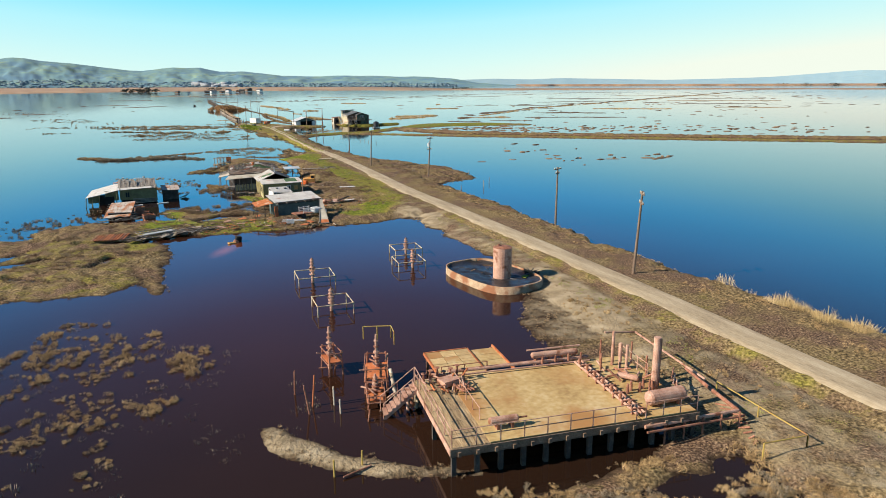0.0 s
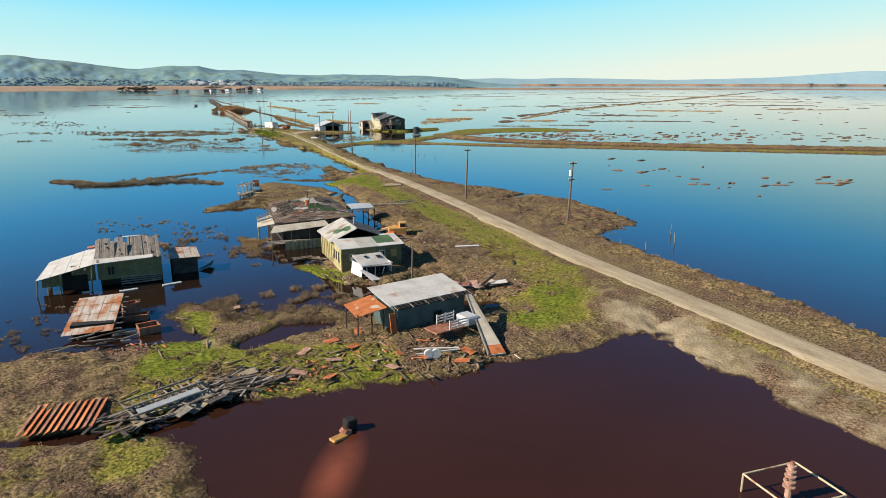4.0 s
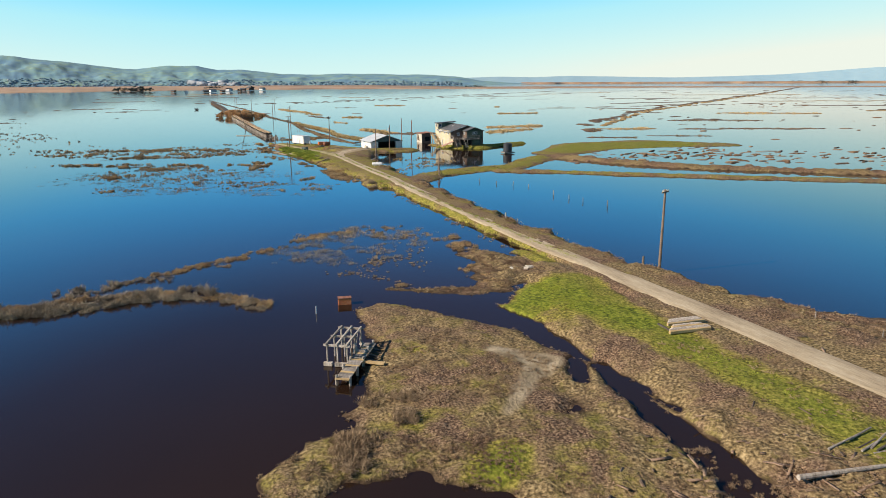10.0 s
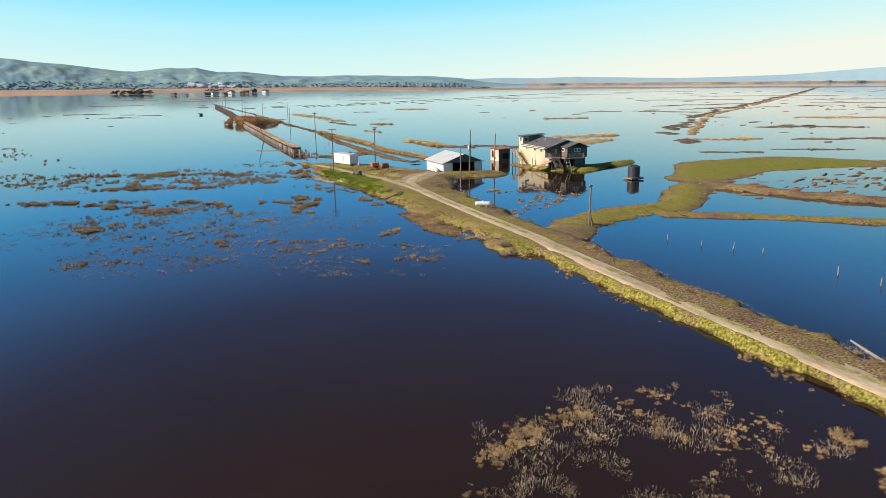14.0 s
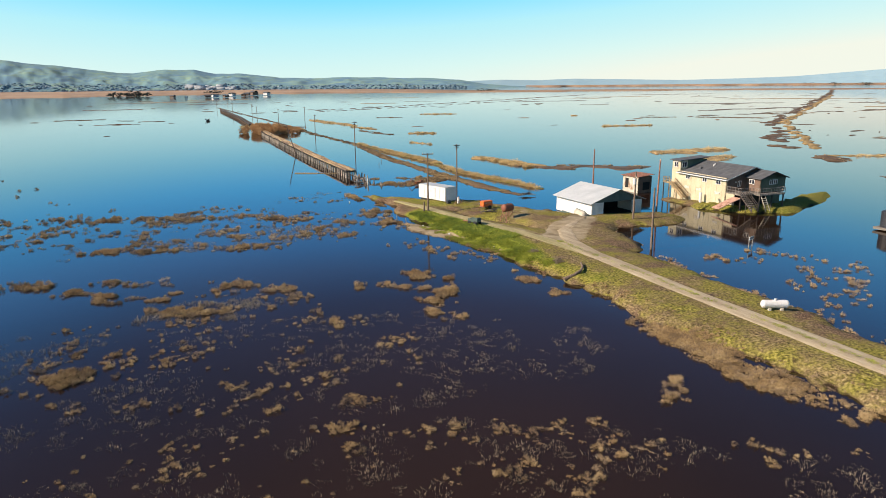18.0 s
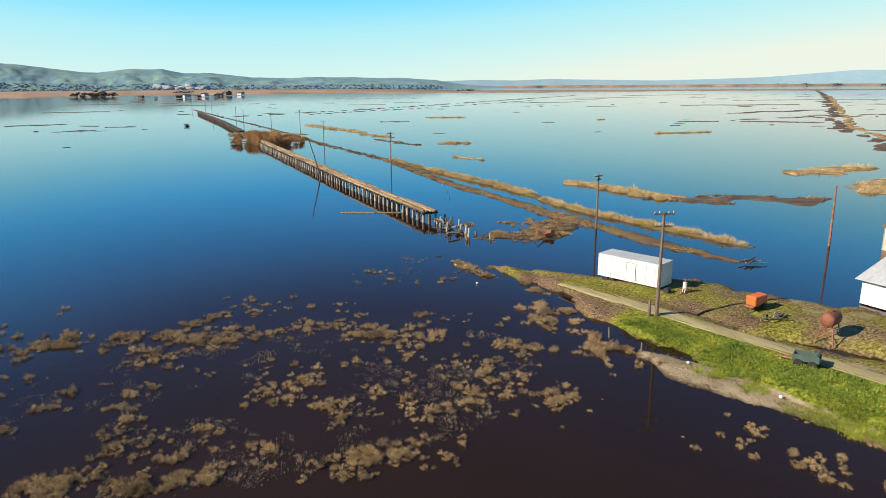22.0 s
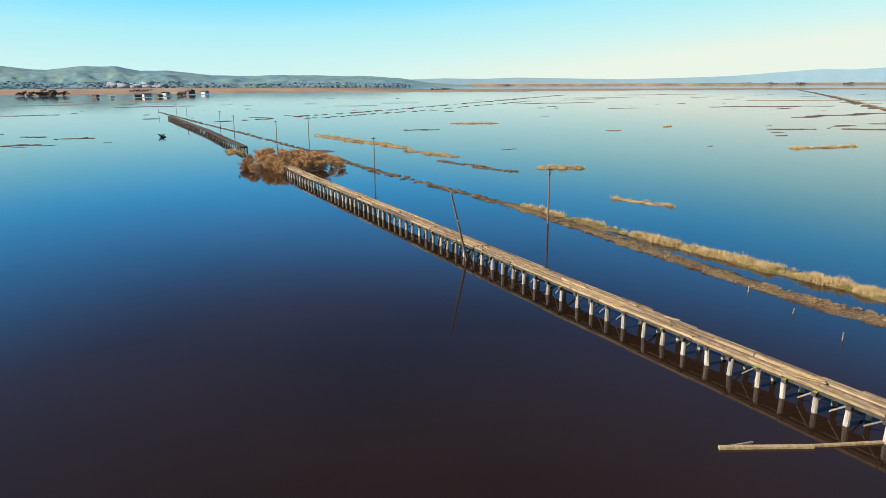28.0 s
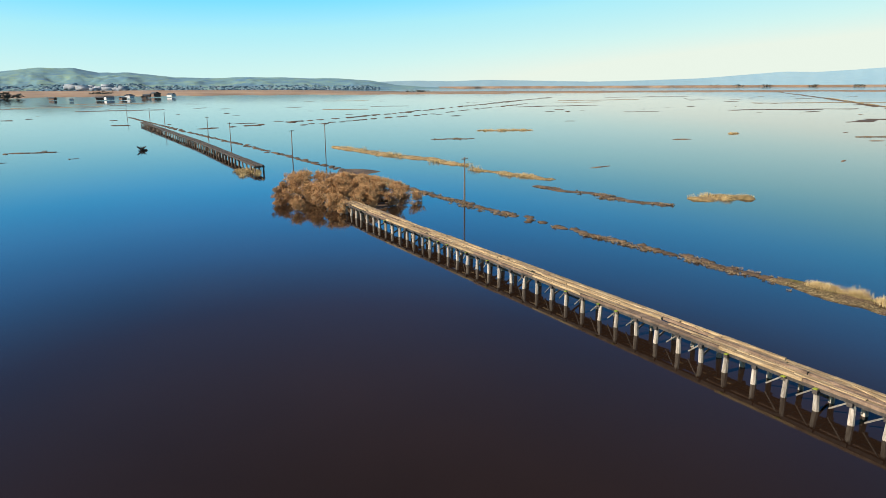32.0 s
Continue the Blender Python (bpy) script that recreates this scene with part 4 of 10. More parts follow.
ISLE_PLANTS = []
REEDY, MUDDY = "low island of pale dry reeds in the flood", "dark low mud bar with dead marsh plants"
for i, (x, y, ln, w, a, h, reed) in enumerate([
    (88, 590, 70, 6, 96, 0.9, 1), (90, 537, 26, 4, 98, 0.6, 1), (85, 510, 22, 3.5, 100, 0.4, 0), (86, 497, 14, 3, 110, 0.35, 0), (101, 491, 12, 5, 150, 0.9, 1),
    (83, 446, 12, 1.6, 105, 0.4, 1), (178, 656, 26, 8, 150, 0.5, 1), (203, 489, 26, 5, 168, 0.6, 1), (269, 545, 22, 5, 150, 0.3, 0), (134, 629, 18, 5, 165, 0.3, 0),
    (229, 944, 40, 12, 160, 0.5, 1), (240, 587, 4.5, 3, 0, 0.9, 1), (176, 352, 26, 5, 160, 0.5, 1), (143, 384, 30, 9, 0, 0.8, 1), (130, 364, 26, 8, 20, 0.7, 1),
    (93, 366, 34, 9, 150, 0.35, 0), (82, 384, 30, 4.5, 100, 1.0, 1), (410, 606, 110, 14, 0, 0.4, 0), (500, 720, 110, 22, 160, 0.4, 0), (330, 420, 60, 18, 150, 0.4, 1), (250, 380, 46, 14, 150, 0.3, 0),
    (220, 330, 60, 8, 155, 0.3, 0), (300, 520, 40, 10, 130, 0.3, 0), (420, 900, 90, 16, 170, 0.4, 0), (620, 1050, 120, 20, 170, 0.5, 1), (700, 800, 160, 26, 150, 0.5, 1), (820, 1150, 160, 26, 170, 0.4, 0),
    (560, 560, 120, 22, 150, 0.4, 1), (480, 480, 80, 16, 150, 0.4, 0), (640, 640, 100, 18, 150, 0.4, 0), (430, 400, 60, 16, 150, 0.4, 1), (160, 352, 16, 7, 60, 0.8, 0),
    (-40, 700, 30, 4, 5, 0.4, 0), (-75, 520, 26, 4, 8, 0.4, 0), (-95, 470, 30, 5, 0, 0.5, 0), (-30, 900, 50, 10, 0, 0.5, 0), (-20, 1150, 60, 14, 0, 0.5, 0), (30, 1180, 80, 18, 5, 0.6, 1), (70, 1040, 70, 14, 0, 0.6, 0), (95, 1300, 90, 20, 0, 0.6, 1),
    (360, 1240, 60, 8, 165, 0.4, 1), (300, 1000, 40, 6, 170, 0.4, 0), (520, 980, 60, 8, 170, 0.3, 1), (380, 760, 30, 5, 160, 0.3, 0), (145, 320, 18, 3, 150, 0.3, 0), (170, 315, 24, 3, 150, 0.25, 0),
]):
    if math.hypot(x, y - 300) < 420:
        ca, sa = math.cos(radians(a)) * ln / 2, math.sin(radians(a)) * ln / 2
        ISLE_PLANTS.append((x - ca * 0.95, y - sa * 0.95, x + ca * 0.95, y + sa * 0.95, w * 0.55, reed, ln * w, h))
    island("reed_island" if reed else "mud_island", x, y, ln, w, a, h, M_FARREED if reed else M_MUD, REEDY if reed else MUDDY, i + 3)


def bank_line(name, pts, width, h, mat, label, gap, seed):
    """A broken old bank that runs for a long way: a chain of small lumps in one mesh."""
    vs, fs, n = [], [], 0
    for (ax, ay), (bx, by) in zip(pts[:-1], pts[1:]):
        d = math.hypot(bx - ax, by - ay)
        t = 0.0
        while t < d:
            ln = RNG.uniform(0.4, 1.3) * width
            if RNG.random() > gap:
                ca, sa = (bx - ax) / d, (by - ay) / d
                off = RNG.normal(0, 0.28) * width
                cx, cy = ax + (bx - ax) * (t + ln / 2) / d - sa * off, ay + (by - ay) * (t + ln / 2) / d + ca * off
                k = 10
                ring = []
                for i in range(k):
                    a = 2 * math.pi * i / k
                    r = RNG.uniform(0.6, 1.3)
                    px, py = math.cos(a) * ln * 0.62 * r, math.sin(a) * width * 0.42 * r
                    ring.append((cx + px * ca - py * sa, cy + px * sa + py * ca, -0.1))
                top = [(cx + (p[0] - cx) * 0.75, cy + (p[1] - cy) * 0.75, h * RNG.uniform(0.1, 0.6)) for p in ring]
                vs += ring + top + [(cx, cy, h * 0.6)]
                for i in range(k):
                    j = (i + 1) % k
                    fs += [(n + i, n + j, n + k + j), (n + i, n + k + j, n + k + i), (n + k + i, n + k + j, n + 2 * k)]
                n += 2 * k + 1
            t += ln
    return tagged(mesh_np(name, vs, fs, mat), label, "bank", kind="structure")


def mat_field(name, spots, mat, label, seed):
    """Many thin ragged mats of drowned plants, one mesh; spots: x, y, spread x, spread y, count, size."""
    rng = np.random.default_rng(seed)
    vs, fs, n, k = [], [], 0, 9
    for x, y, sx, sy, count, size in spots:
        for i in range(count):
            cx, cy = x + rng.normal(0, sx), y + rng.normal(0, sy)
            ln, wd, a = size * rng.uniform(0.4, 2.2), size * rng.uniform(0.12, 0.35), rng.normal(radians(-12), 0.35)
            ca, sa = math.cos(a), math.sin(a)
            h = rng.uniform(0.08, 0.3)
            ring = []
            for q in range(k):
                b = 2 * math.pi * q / k
                px, py = math.cos(b) * ln * rng.uniform(0.5, 1.2), math.sin(b) * wd * rng.uniform(0.4, 1.4)
                ring.append((cx + px * ca - py * sa, cy + px * sa + py * ca, -0.06))
            vs += ring + [(cx + (p[0] - cx) * 0.6, cy + (p[1] - cy) * 0.6, h * rng.uniform(0.4, 1.0)) for p in ring] + [(cx, cy, h)]
            for q in range(k):
                j = (q + 1) % k
                fs += [(n + q, n + j, n + k + j), (n + q, n + k + j, n + k + q), (n + k + q, n + k + j, n + 2 * k)]
            n += 2 * k + 1
    return tagged(mesh_np(name, vs, fs, mat), label, "marsh", kind="stuff")


mat_field("marsh_mats", [(112, 268, 10, 6, 70, 0.9), (140, 262, 12, 9, 90, 1.1), (175, 240, 20, 12, 90, 1.2), (230, 215, 25, 14, 60, 1.4), (95, 150, 6, 6, 16, 1.1), (118, 144, 5, 4, 12, 1.2), (100, 172, 8, 8, 10, 0.9), (300, 330, 60, 40, 30, 2.0),
                        (150, 215, 14, 8, 14, 1.0), (420, 520, 120, 30, 50, 2.5), (650, 620, 200, 40, 40, 4.0)], M_REDSCRUB, "thin brown mats of drowned marsh plants", 3)
mat_field("mud_mats", [(400, 545, 70, 6, 22, 5.0), (370, 430, 90, 16, 14, 3.5), (520, 420, 120, 24, 16, 4.0), (700, 700, 220, 24, 24, 6.0), (480, 800, 200, 14, 16, 4.0), (330, 1050, 240, 30, 16, 5.0), (900, 950, 260, 50, 26, 8.0), (60, 900, 60, 60, 10, 2.5),
                      (-90, 600, 40, 50, 18, 2.0), (-13, 632, 5, 3, 9, 2.4), (2, 658, 7, 2, 5, 2.2), (10, 632, 2, 1, 2, 1.2), (-13, 675, 3, 2, 4, 1.5), (150, 1250, 120, 60, 16, 7.0), (240, 410, 40, 14, 10, 2.0)], M_MUD, "dark mats of mud and dead plants in the far flood", 4)
bank_line("bank_old_railway", [(62.5, 455), (61, 508), (62, 560), (62, 640), (60, 720), (58, 900)], 1.9, 0.30, M_MUD, "broken brown bank of an old railway line", 0.02, 1)
bank_line("bank_far_diagonal", [(70, 745), (185, 818), (409, 996), (700, 1230)], 6.0, 0.5, M_MUD, "long dark bank across the far flood", 0.35, 3)
bank_line("bank_far_second", [(110, 745), (230, 815), (450, 980)], 5.0, 0.4, M_MUD, "broken dark bank across the far flood", 0.5, 4)
bank_line("bank_east", [(172, 372), (220, 420), (272, 468), (460, 604), (900, 920), (1465, 1340)], 7.0, 0.5, M_MUD, "straight brown bank towards the far shore", 0.25, 5)
bank_line("bank_east_reeds", [(180, 372), (228, 420), (280, 468), (468, 604), (910, 920)], 4.0, 0.6, M_FARREED, "reed-grown edge of a straight bank", 0.4, 6)


# ---- plants ----
def tuft_mesh(blades, spread, height, width, lean, seed):
    """A tussock: many thin bent blades from one root, as arrays."""
    rng = np.random.default_rng(seed)
    vs, fs = [], []
    for i in range(blades):
        a, r = rng.uniform(0, 2 * math.pi), spread * math.sqrt(rng.random())
        h = height * rng.uniform(0.45, 1.0) * (1 - 0.45 * r / max(spread, 1e-3))
        bx, by = r * math.cos(a), r * math.sin(a)
        o = lean * rng.uniform(0.2, 1.0)
        tx, ty = bx + o * math.cos(a) + rng.normal(0, 0.05), by + o * math.sin(a) + rng.normal(0, 0.05)
        b = rng.uniform(0, math.pi)
        wx, wy = math.cos(b) * width, math.sin(b) * width
        mx, my = bx * 0.55 + tx * 0.45, by * 0.55 + ty * 0.45
        n = len(vs)
        vs += [(bx - wx, by - wy, -0.05), (bx + wx, by + wy, -0.05), (mx + wx, my + wy, h * 0.7), (mx - wx, my - wy, h * 0.7), (tx, ty, h)]
        fs += [(n, n + 1, n + 2), (n, n + 2, n + 3), (n + 3, n + 2, n + 4)]
    return np.array(vs), np.array(fs)


def twig_mesh(twigs, spread, height, width, seed, lobes=5):
    """A dead shrub: several low tufts grown together, each of fine twigs that stand out from its heart."""
    rng = np.random.default_rng(seed)
    vs, fs = [], []
    hearts = []
    for k in range(lobes):
        a, r = rng.uniform(0, 2 * math.pi), spread * 0.72 * math.sqrt(rng.random())
        hearts.append((r * math.cos(a), r * math.sin(a) * 0.8, spread * rng.uniform(0.30, 0.52), height * rng.uniform(0.55, 1.0)))
    for i in range(twigs):
        cx, cy, rad, top = hearts[i % lobes]
        out = np.array((rng.normal(), rng.normal(), abs(rng.normal()) * 0.9 + 0.25))
        out = out / np.linalg.norm(out)
        p = np.array((cx, cy, 0.02)) + out * (rad, rad, top) * rng.uniform(0.45, 0.95)
        d = out + rng.normal(0, 0.45, 3)
        d[2] = abs(d[2]) * 0.8 + 0.1
        d = d / np.linalg.norm(d) * spread * rng.uniform(0.16, 0.34)
        k = np.cross(d, rng.normal(0, 1, 3))
        k = k / (np.linalg.norm(k) + 1e-6) * width * rng.uniform(0.7, 1.3)
        n = len(vs)
        vs += [p - k - d * 0.5, p + k - d * 0.5, p + d * 0.7]
        fs += [(n, n + 1, n + 2)]
    return np.array(vs), np.array(fs)


def scatter(name, places, variants, mat, label, category):
    """places: rows of x, y, z, scale. One mesh of many tussocks."""
    vs, fs, n = [], [], 0
    for i, (x, y, z, s) in enumerate(places):
        v, f = variants[int(RNG.integers(len(variants)))]
        a = RNG.uniform(0, 2 * math.pi)
        ca, sa = math.cos(a) * s, math.sin(a) * s
        w = np.empty_like(v)
        w[:, 0], w[:, 1], w[:, 2] = v[:, 0] * ca - v[:, 1] * sa + x, v[:, 0] * sa + v[:, 1] * ca + y, v[:, 2] * s * RNG.uniform(0.75, 1.2) + z
        vs.append(w)
        fs.append(f + n)
        n += len(v)
    if not vs:
        return None
    return tagged(mesh_np(name, np.concatenate(vs), np.concatenate(fs), mat), label, category, kind="stuff")


SCRUB = [twig_mesh(170, 0.64, 0.44, 0.0145, 30 + i, 4 + i % 4) for i in range(8)]
FARSCRUB = [twig_mesh(48, 0.66, 0.42, 0.045, 130 + i, 4) for i in range(5)]
WISP = [tuft_mesh(16, 0.50, 0.36, 0.012, 0.22, 40 + i) for i in range(4)]
REEDS = [tuft_mesh(54, 0.70, 1.05, 0.011, 0.30, 50 + i) for i in range(4)]
GRASSES = [tuft_mesh(34, 0.45, 0.20, 0.014, 0.16, 60 + i) for i in range(4)]
WEEDS = [twig_mesh(64, 0.55, 0.24, 0.036, 190 + i, 6) for i in range(4)]
THICK = [twig_mesh(150, 1.0, 0.9, 0.026, 90 + i, 6) for i in range(4)]
LOW = [twig_mesh(52, 0.55, 0.28, 0.017, 80 + i, 4) for i in range(6)]
SHRUB = [twig_mesh(260, 1.0, 1.0, 0.024, 70 + i, 8) for i in range(4)]


def along(pts, n, smin, smax, clump=2.5, seed=0, water=True, power=1.0):
    """Places in clumps along a strip of (x, y, half width); on the water only, or on land too."""
    rng = np.random.default_rng(seed)
    seg = [math.hypot(b[0] - a[0], b[1] - a[1]) * (a[2] + b[2] + 0.3) for a, b in zip(pts[:-1], pts[1:])]
    pr = np.array(seg) / sum(seg)
    out = []
    tries = 0
    while len(out) < n and tries < n * 25:
        tries += 1
        k = rng.choice(len(seg), p=pr)
        a, b = pts[k], pts[k + 1]
        u = rng.random()
        w = a[2] + (b[2] - a[2]) * u
        d = math.hypot(b[0] - a[0], b[1] - a[1])
        o = (rng.random() * 2 - 1) * w
        x = a[0] + (b[0] - a[0]) * u - (b[1] - a[1]) / d * o
        y = a[1] + (b[1] - a[1]) * u + (b[0] - a[0]) / d * o
        m = 0.5 * value_noise(np.array([x]), np.array([y]), clump, seed + 5)[0] + 0.5 * value_noise(np.array([x]), np.array([y]), 1.3, seed + 9)[0]
        if rng.random() < np.clip((m - 0.46) * 6, 0, 1) ** power:
            out.append((x, y, rng.uniform(smin, smax) * rng.choice((0.55, 0.8, 1.05), p=(0.4, 0.4, 0.2)) * (0.6 + 0.8 * m)))
    if not out:
        return []
    arr = np.array(out)
    h, _, _ = land_height(arr[:, 0], arr[:, 1])
    z = np.maximum(h, 0) - 0.02
    ok = (h < 0.15) if water else np.ones(len(z), dtype=bool)
    road = np.abs(arr[:, 0] - road_centre(arr[:, 1])) > 2.1
    return [(*p[:2], zz, p[2]) for p, zz, o, r in zip(arr, z, ok, road) if o and r]


scrub, wisp, grey, green_t, reeds = [], [], [], [], []
# the pond beside the platform
scrub += along([(-14, 52, 10), (-4, 46, 9), (0, 44, 4)], 380, 0.5, 0.95, 2.6, 1)
scrub += along([(-16, 40, 8), (-4, 38, 6)], 150, 0.4, 0.8, 2.4, 2)
wisp += along([(-14, 46, 14), (0, 40, 9), (3, 33, 4)], 200, 0.5, 1.0, 2.2, 3)
scrub += along([(-1.2, 50, 0.6), (-0.4, 45, 0.7)], 14, 0.7, 1.1, 6, 4)
scrub += along([(10, 24.5, 1.2), (16, 23, 2.2), (24, 22, 2.4), (30, 20, 3)], 190, 0.5, 1.0, 1.6, 5, False)
grey += along([(12, 24, 2), (18, 20.5, 2.5), (24, 19.5, 2.5), (30, 17, 3)], 130, 0.42, 0.77, 1.8, 6, False)
# marsh west of the houses
scrub += along([(-10, 88, 7), (-10, 78, 8), (-16, 75, 5), (-24, 80, 5)], 420, 0.35, 0.7, 2.0, 8, False)
scrub += along([(-24, 100, 8), (-12, 112, 5), (-3, 112, 3)], 170, 0.5, 0.9, 2.4, 9, False)
scrub += along([(2, 108, 3.5), (8, 109.5, 4), (14, 108, 4), (17, 104, 3)], 380, 0.6, 1.15, 2.4, 10, False)
scrub += along([(6.5, 126, 1.6), (7.5, 134, 1.6), (9, 123, 2)], 90, 0.6, 1.0, 2.2, 11, False)
scrub += along([(-1, 138, 6), (4, 130, 4), (1, 145, 5)], 100, 0.4, 0.9, 3.0, 12)
scrub += along([(18, 112, 4), (22, 110, 4), (25, 113, 3.5), (25, 120, 3)], 260, 0.45, 0.9, 2.0, 13, False)
scrub += along([(24, 126, 3), (28, 132, 4), (29, 142, 4), (24, 150, 5), (20, 154, 4)], 420, 0.35, 0.7, 2.2, 14, False)
grey += along([(6.5, 160, 1.5), (11, 160.5, 2.0), (13.5, 166, 1.5)], 120, 0.8, 1.5, 3.0, 15, False)
grey += along([(11.5, 129.6, 0.7), (16.5, 129.8, 0.7)], 26, 0.7, 1.1, 3.0, 16, False)
scrub += along([(17, 163, 3.6), (19, 172, 3.8)], 200, 0.3, 0.6, 2.0, 17, False)
# right-hand bank
scrub += along([(47, 120, 3), (53, 130, 7.5), (54, 142, 7.5), (50, 158, 6), (46.5, 170, 2)], 992, 0.27, 0.54, 2.2, 18, False)
scrub += along([(46.6, 20, 2.4), (46.5, 50, 2.0), (45.6, 70, 1.8), (46.6, 95, 2.0), (46, 118, 1.6)], 420, 0.35, 0.75, 2.0, 19, False)
reeds += along([(48.5, 30, 1.6), (49, 40, 1.6), (48.6, 46, 0.8)], 110, 0.7, 1.2, 3.0, 20, False)
reeds += along([(47, 10, 2.0), (48.6, 28, 1.2)], 80, 0.5, 0.9, 3.0, 21, False)
scrub += along([(45.4, 175, 1.0), (45.6, 200, 1.0), (45.8, 245, 1.1)], 260, 0.3, 0.6, 2.0, 22, False)
wisp += along([(46.2, 175, 0.8), (46.2, 200, 0.7), (46.8, 245, 0.8)], 160, 0.7, 1.3, 2.0, 23, False)
scrub += along([(38.6, 196, 0.9), (38.8, 220, 0.8), (38.8, 248, 0.9), (37.5, 268, 1.4), (36.6, 285, 1.2)], 260, 0.3, 0.6, 2.0, 24, False)
# sunken bank and thicket north-west of the village
scrub += along([(-22, 203, 1.5), (-16, 198, 1.7), (-9.8, 194, 1.5), (-4.5, 194.6, 1.6), (3, 194, 1.5)], 1100, 0.55, 1.0, 9.0, 25, True, 0.35)
scrub += along([(4.5, 192, 0.9), (9.3, 186.6, 0.7)], 160, 0.5, 0.9, 9.0, 26, True, 0.4)
scrub += along([(-2, 200.5, 0.7), (2, 201.5, 0.6), (6, 203.5, 0.8), (10, 206, 0.8), (13, 207, 0.5)], 195, 0.42, 0.70, 3.0, 27)
scrub += along([(6, 200.8, 0.8), (10.5, 206, 0.8), (13.7, 207.3, 0.5), (16.6, 210.7, 0.7), (20.7, 212.3, 0.8), (25, 213, 0.8), (31, 213, 0.9)], 240, 0.35, 0.63, 2.2, 28)
wisp += along([(12, 203, 4), (20, 203, 6), (24, 208, 5)], 676, 0.45, 0.90, 2.6, 29)
grey += along([(16, 194.5, 1.6), (22, 192.5, 1.2), (24, 199, 2)], 35, 0.42, 0.70, 3.0, 30)
scrub += along([(20, 190, 5), (25, 195, 4), (28, 204, 3), (33, 207, 1.8)], 187, 0.22, 0.45, 2.6, 31)
scrub += along([(33.2, 206, 1.8), (33.8, 200, 1.6), (33.5, 195, 1.4)], 130, 0.5, 0.9, 2.2, 32)
green_t += along([(32.8, 206, 1.0), (33.5, 201, 1.3), (33.6, 198, 0.8)], 120, 1.2, 2.2, 3.5, 33)
scrub += along([(31, 191.5, 1.8), (32.5, 187.5, 2.2)], 60, 0.4, 0.8, 3.0, 34, False)
scrub += along([(21, 188, 0.5), (26, 184.6, 0.6), (31, 184, 1.2)], 80, 0.4, 0.7, 2.0, 35, False)
tan_side = along([(8.2, 137.7, 1.6), (9.1, 133.9, 1.6), (8.6, 130.1, 1.6)], 150, 0.7, 1.2, 2.0, 411, False) + along([(-8.2, 155.9, 5.0), (-1.9, 145.2, 5.0), (1.8, 136.4, 5.0), (-3.6, 136.5, 5.0)], 120, 0.4, 0.8, 2.0, 412)
grey += along([(14.2, 131.0, 0.9), (18.4, 130.5, 0.9), (20.2, 131.0, 0.9)], 40, 0.7, 1.2, 3.0, 413, False)
scrub += along([(30.9, 354.6, 0.9), (31.1, 350.3, 0.9), (31.5, 346.6, 0.9), (31.4, 343.1, 0.9)], 110, 0.35, 0.65, 2.0, 414)
scrub += along([(41.2, 370.6, 1.6), (42.1, 367.4, 1.6), (49.0, 367.3, 1.6), (48.2, 360.6, 1.6)], 120, 0.4, 0.7, 2.0, 415)
wisp += along([(16.7, 209.2, 4.0), (21.5, 211.4, 4.0), (27.1, 211.1, 4.0), (30.6, 208.0, 4.0), (32.1, 202.9, 4.0)], 420, 0.6, 1.2, 2.0, 421)
scrub += along([(16.7, 209.2, 3.0), (21.5, 211.4, 3.0), (27.1, 211.1, 3.0), (30.6, 208.0, 3.0), (32.1, 202.9, 3.0)], 120, 0.3, 0.6, 2.0, 422)
# the wide marsh south-west of the end of the road
scrub += along([(-10.1, 304.5, 1.3), (-5.9, 300.4, 1.3), (-1.4, 299.0, 1.3), (4.3, 298.0, 1.3), (8.6, 295.7, 1.3), (12.4, 293.2, 1.3)], 420, 0.35, 0.68, 2.0, 401)
scrub += along([(16.6, 295.0, 1.1), (20.9, 293.9, 1.1), (22.2, 290.7, 1.1), (21.6, 287.3, 1.1), (21.3, 283.7, 1.1)], 300, 0.35, 0.7, 2.0, 402)
scrub += along([(-2.9, 294.5, 1.4), (4.7, 292.9, 1.4), (8.0, 291.4, 1.4)], 160, 0.4, 0.8, 2.0, 403)
scrub += along([(33.2, 293.3, 0.9), (33.2, 288.3, 0.9), (33.5, 284.1, 0.9)], 110, 0.4, 0.8, 2.0, 404)
wisp += along([(-2.9, 294.5, 3.0), (4.7, 292.9, 3.0), (8.0, 291.4, 3.0)], 260, 0.6, 1.1, 2.0, 405)
scrub += along([(-22, 310, 1.2), (-12, 308, 1.2), (-2.9, 304.9, 1.0)], 198, 0.48, 0.88, 3.0, 36)
scrub += along([(4, 300, 1.4), (9, 297.5, 1.4), (13.2, 294.6, 0.9)], 154, 0.48, 0.88, 3.0, 37)
scrub += along([(17, 294, 0.8), (21, 296, 1.6), (26, 296, 1.4), (23.5, 288, 0.9), (21.5, 282, 1.4)], 242, 0.45, 0.90, 3.0, 38)
scrub += along([(-12, 281.5, 2), (-6, 282.5, 1.4)], 80, 0.48, 0.88, 3.5, 39)
wisp += along([(-18, 285, 10), (0, 280, 10), (16, 277, 9), (30, 272, 4)], 1240, 0.40, 0.80, 3.2, 40)
scrub += along([(-12, 285, 9), (2, 282, 9), (16, 276, 8)], 630, 0.31, 0.59, 3.0, 41)
scrub += along([(-10, 266, 5), (0, 265, 5), (14, 261, 6), (24, 255, 5), (32, 250, 4)], 780, 0.25, 0.53, 2.6, 42)
wisp += along([(-10, 262, 6), (6, 262, 8), (20, 254, 8), (32, 246, 5)], 1040, 0.40, 0.80, 3.0, 43)
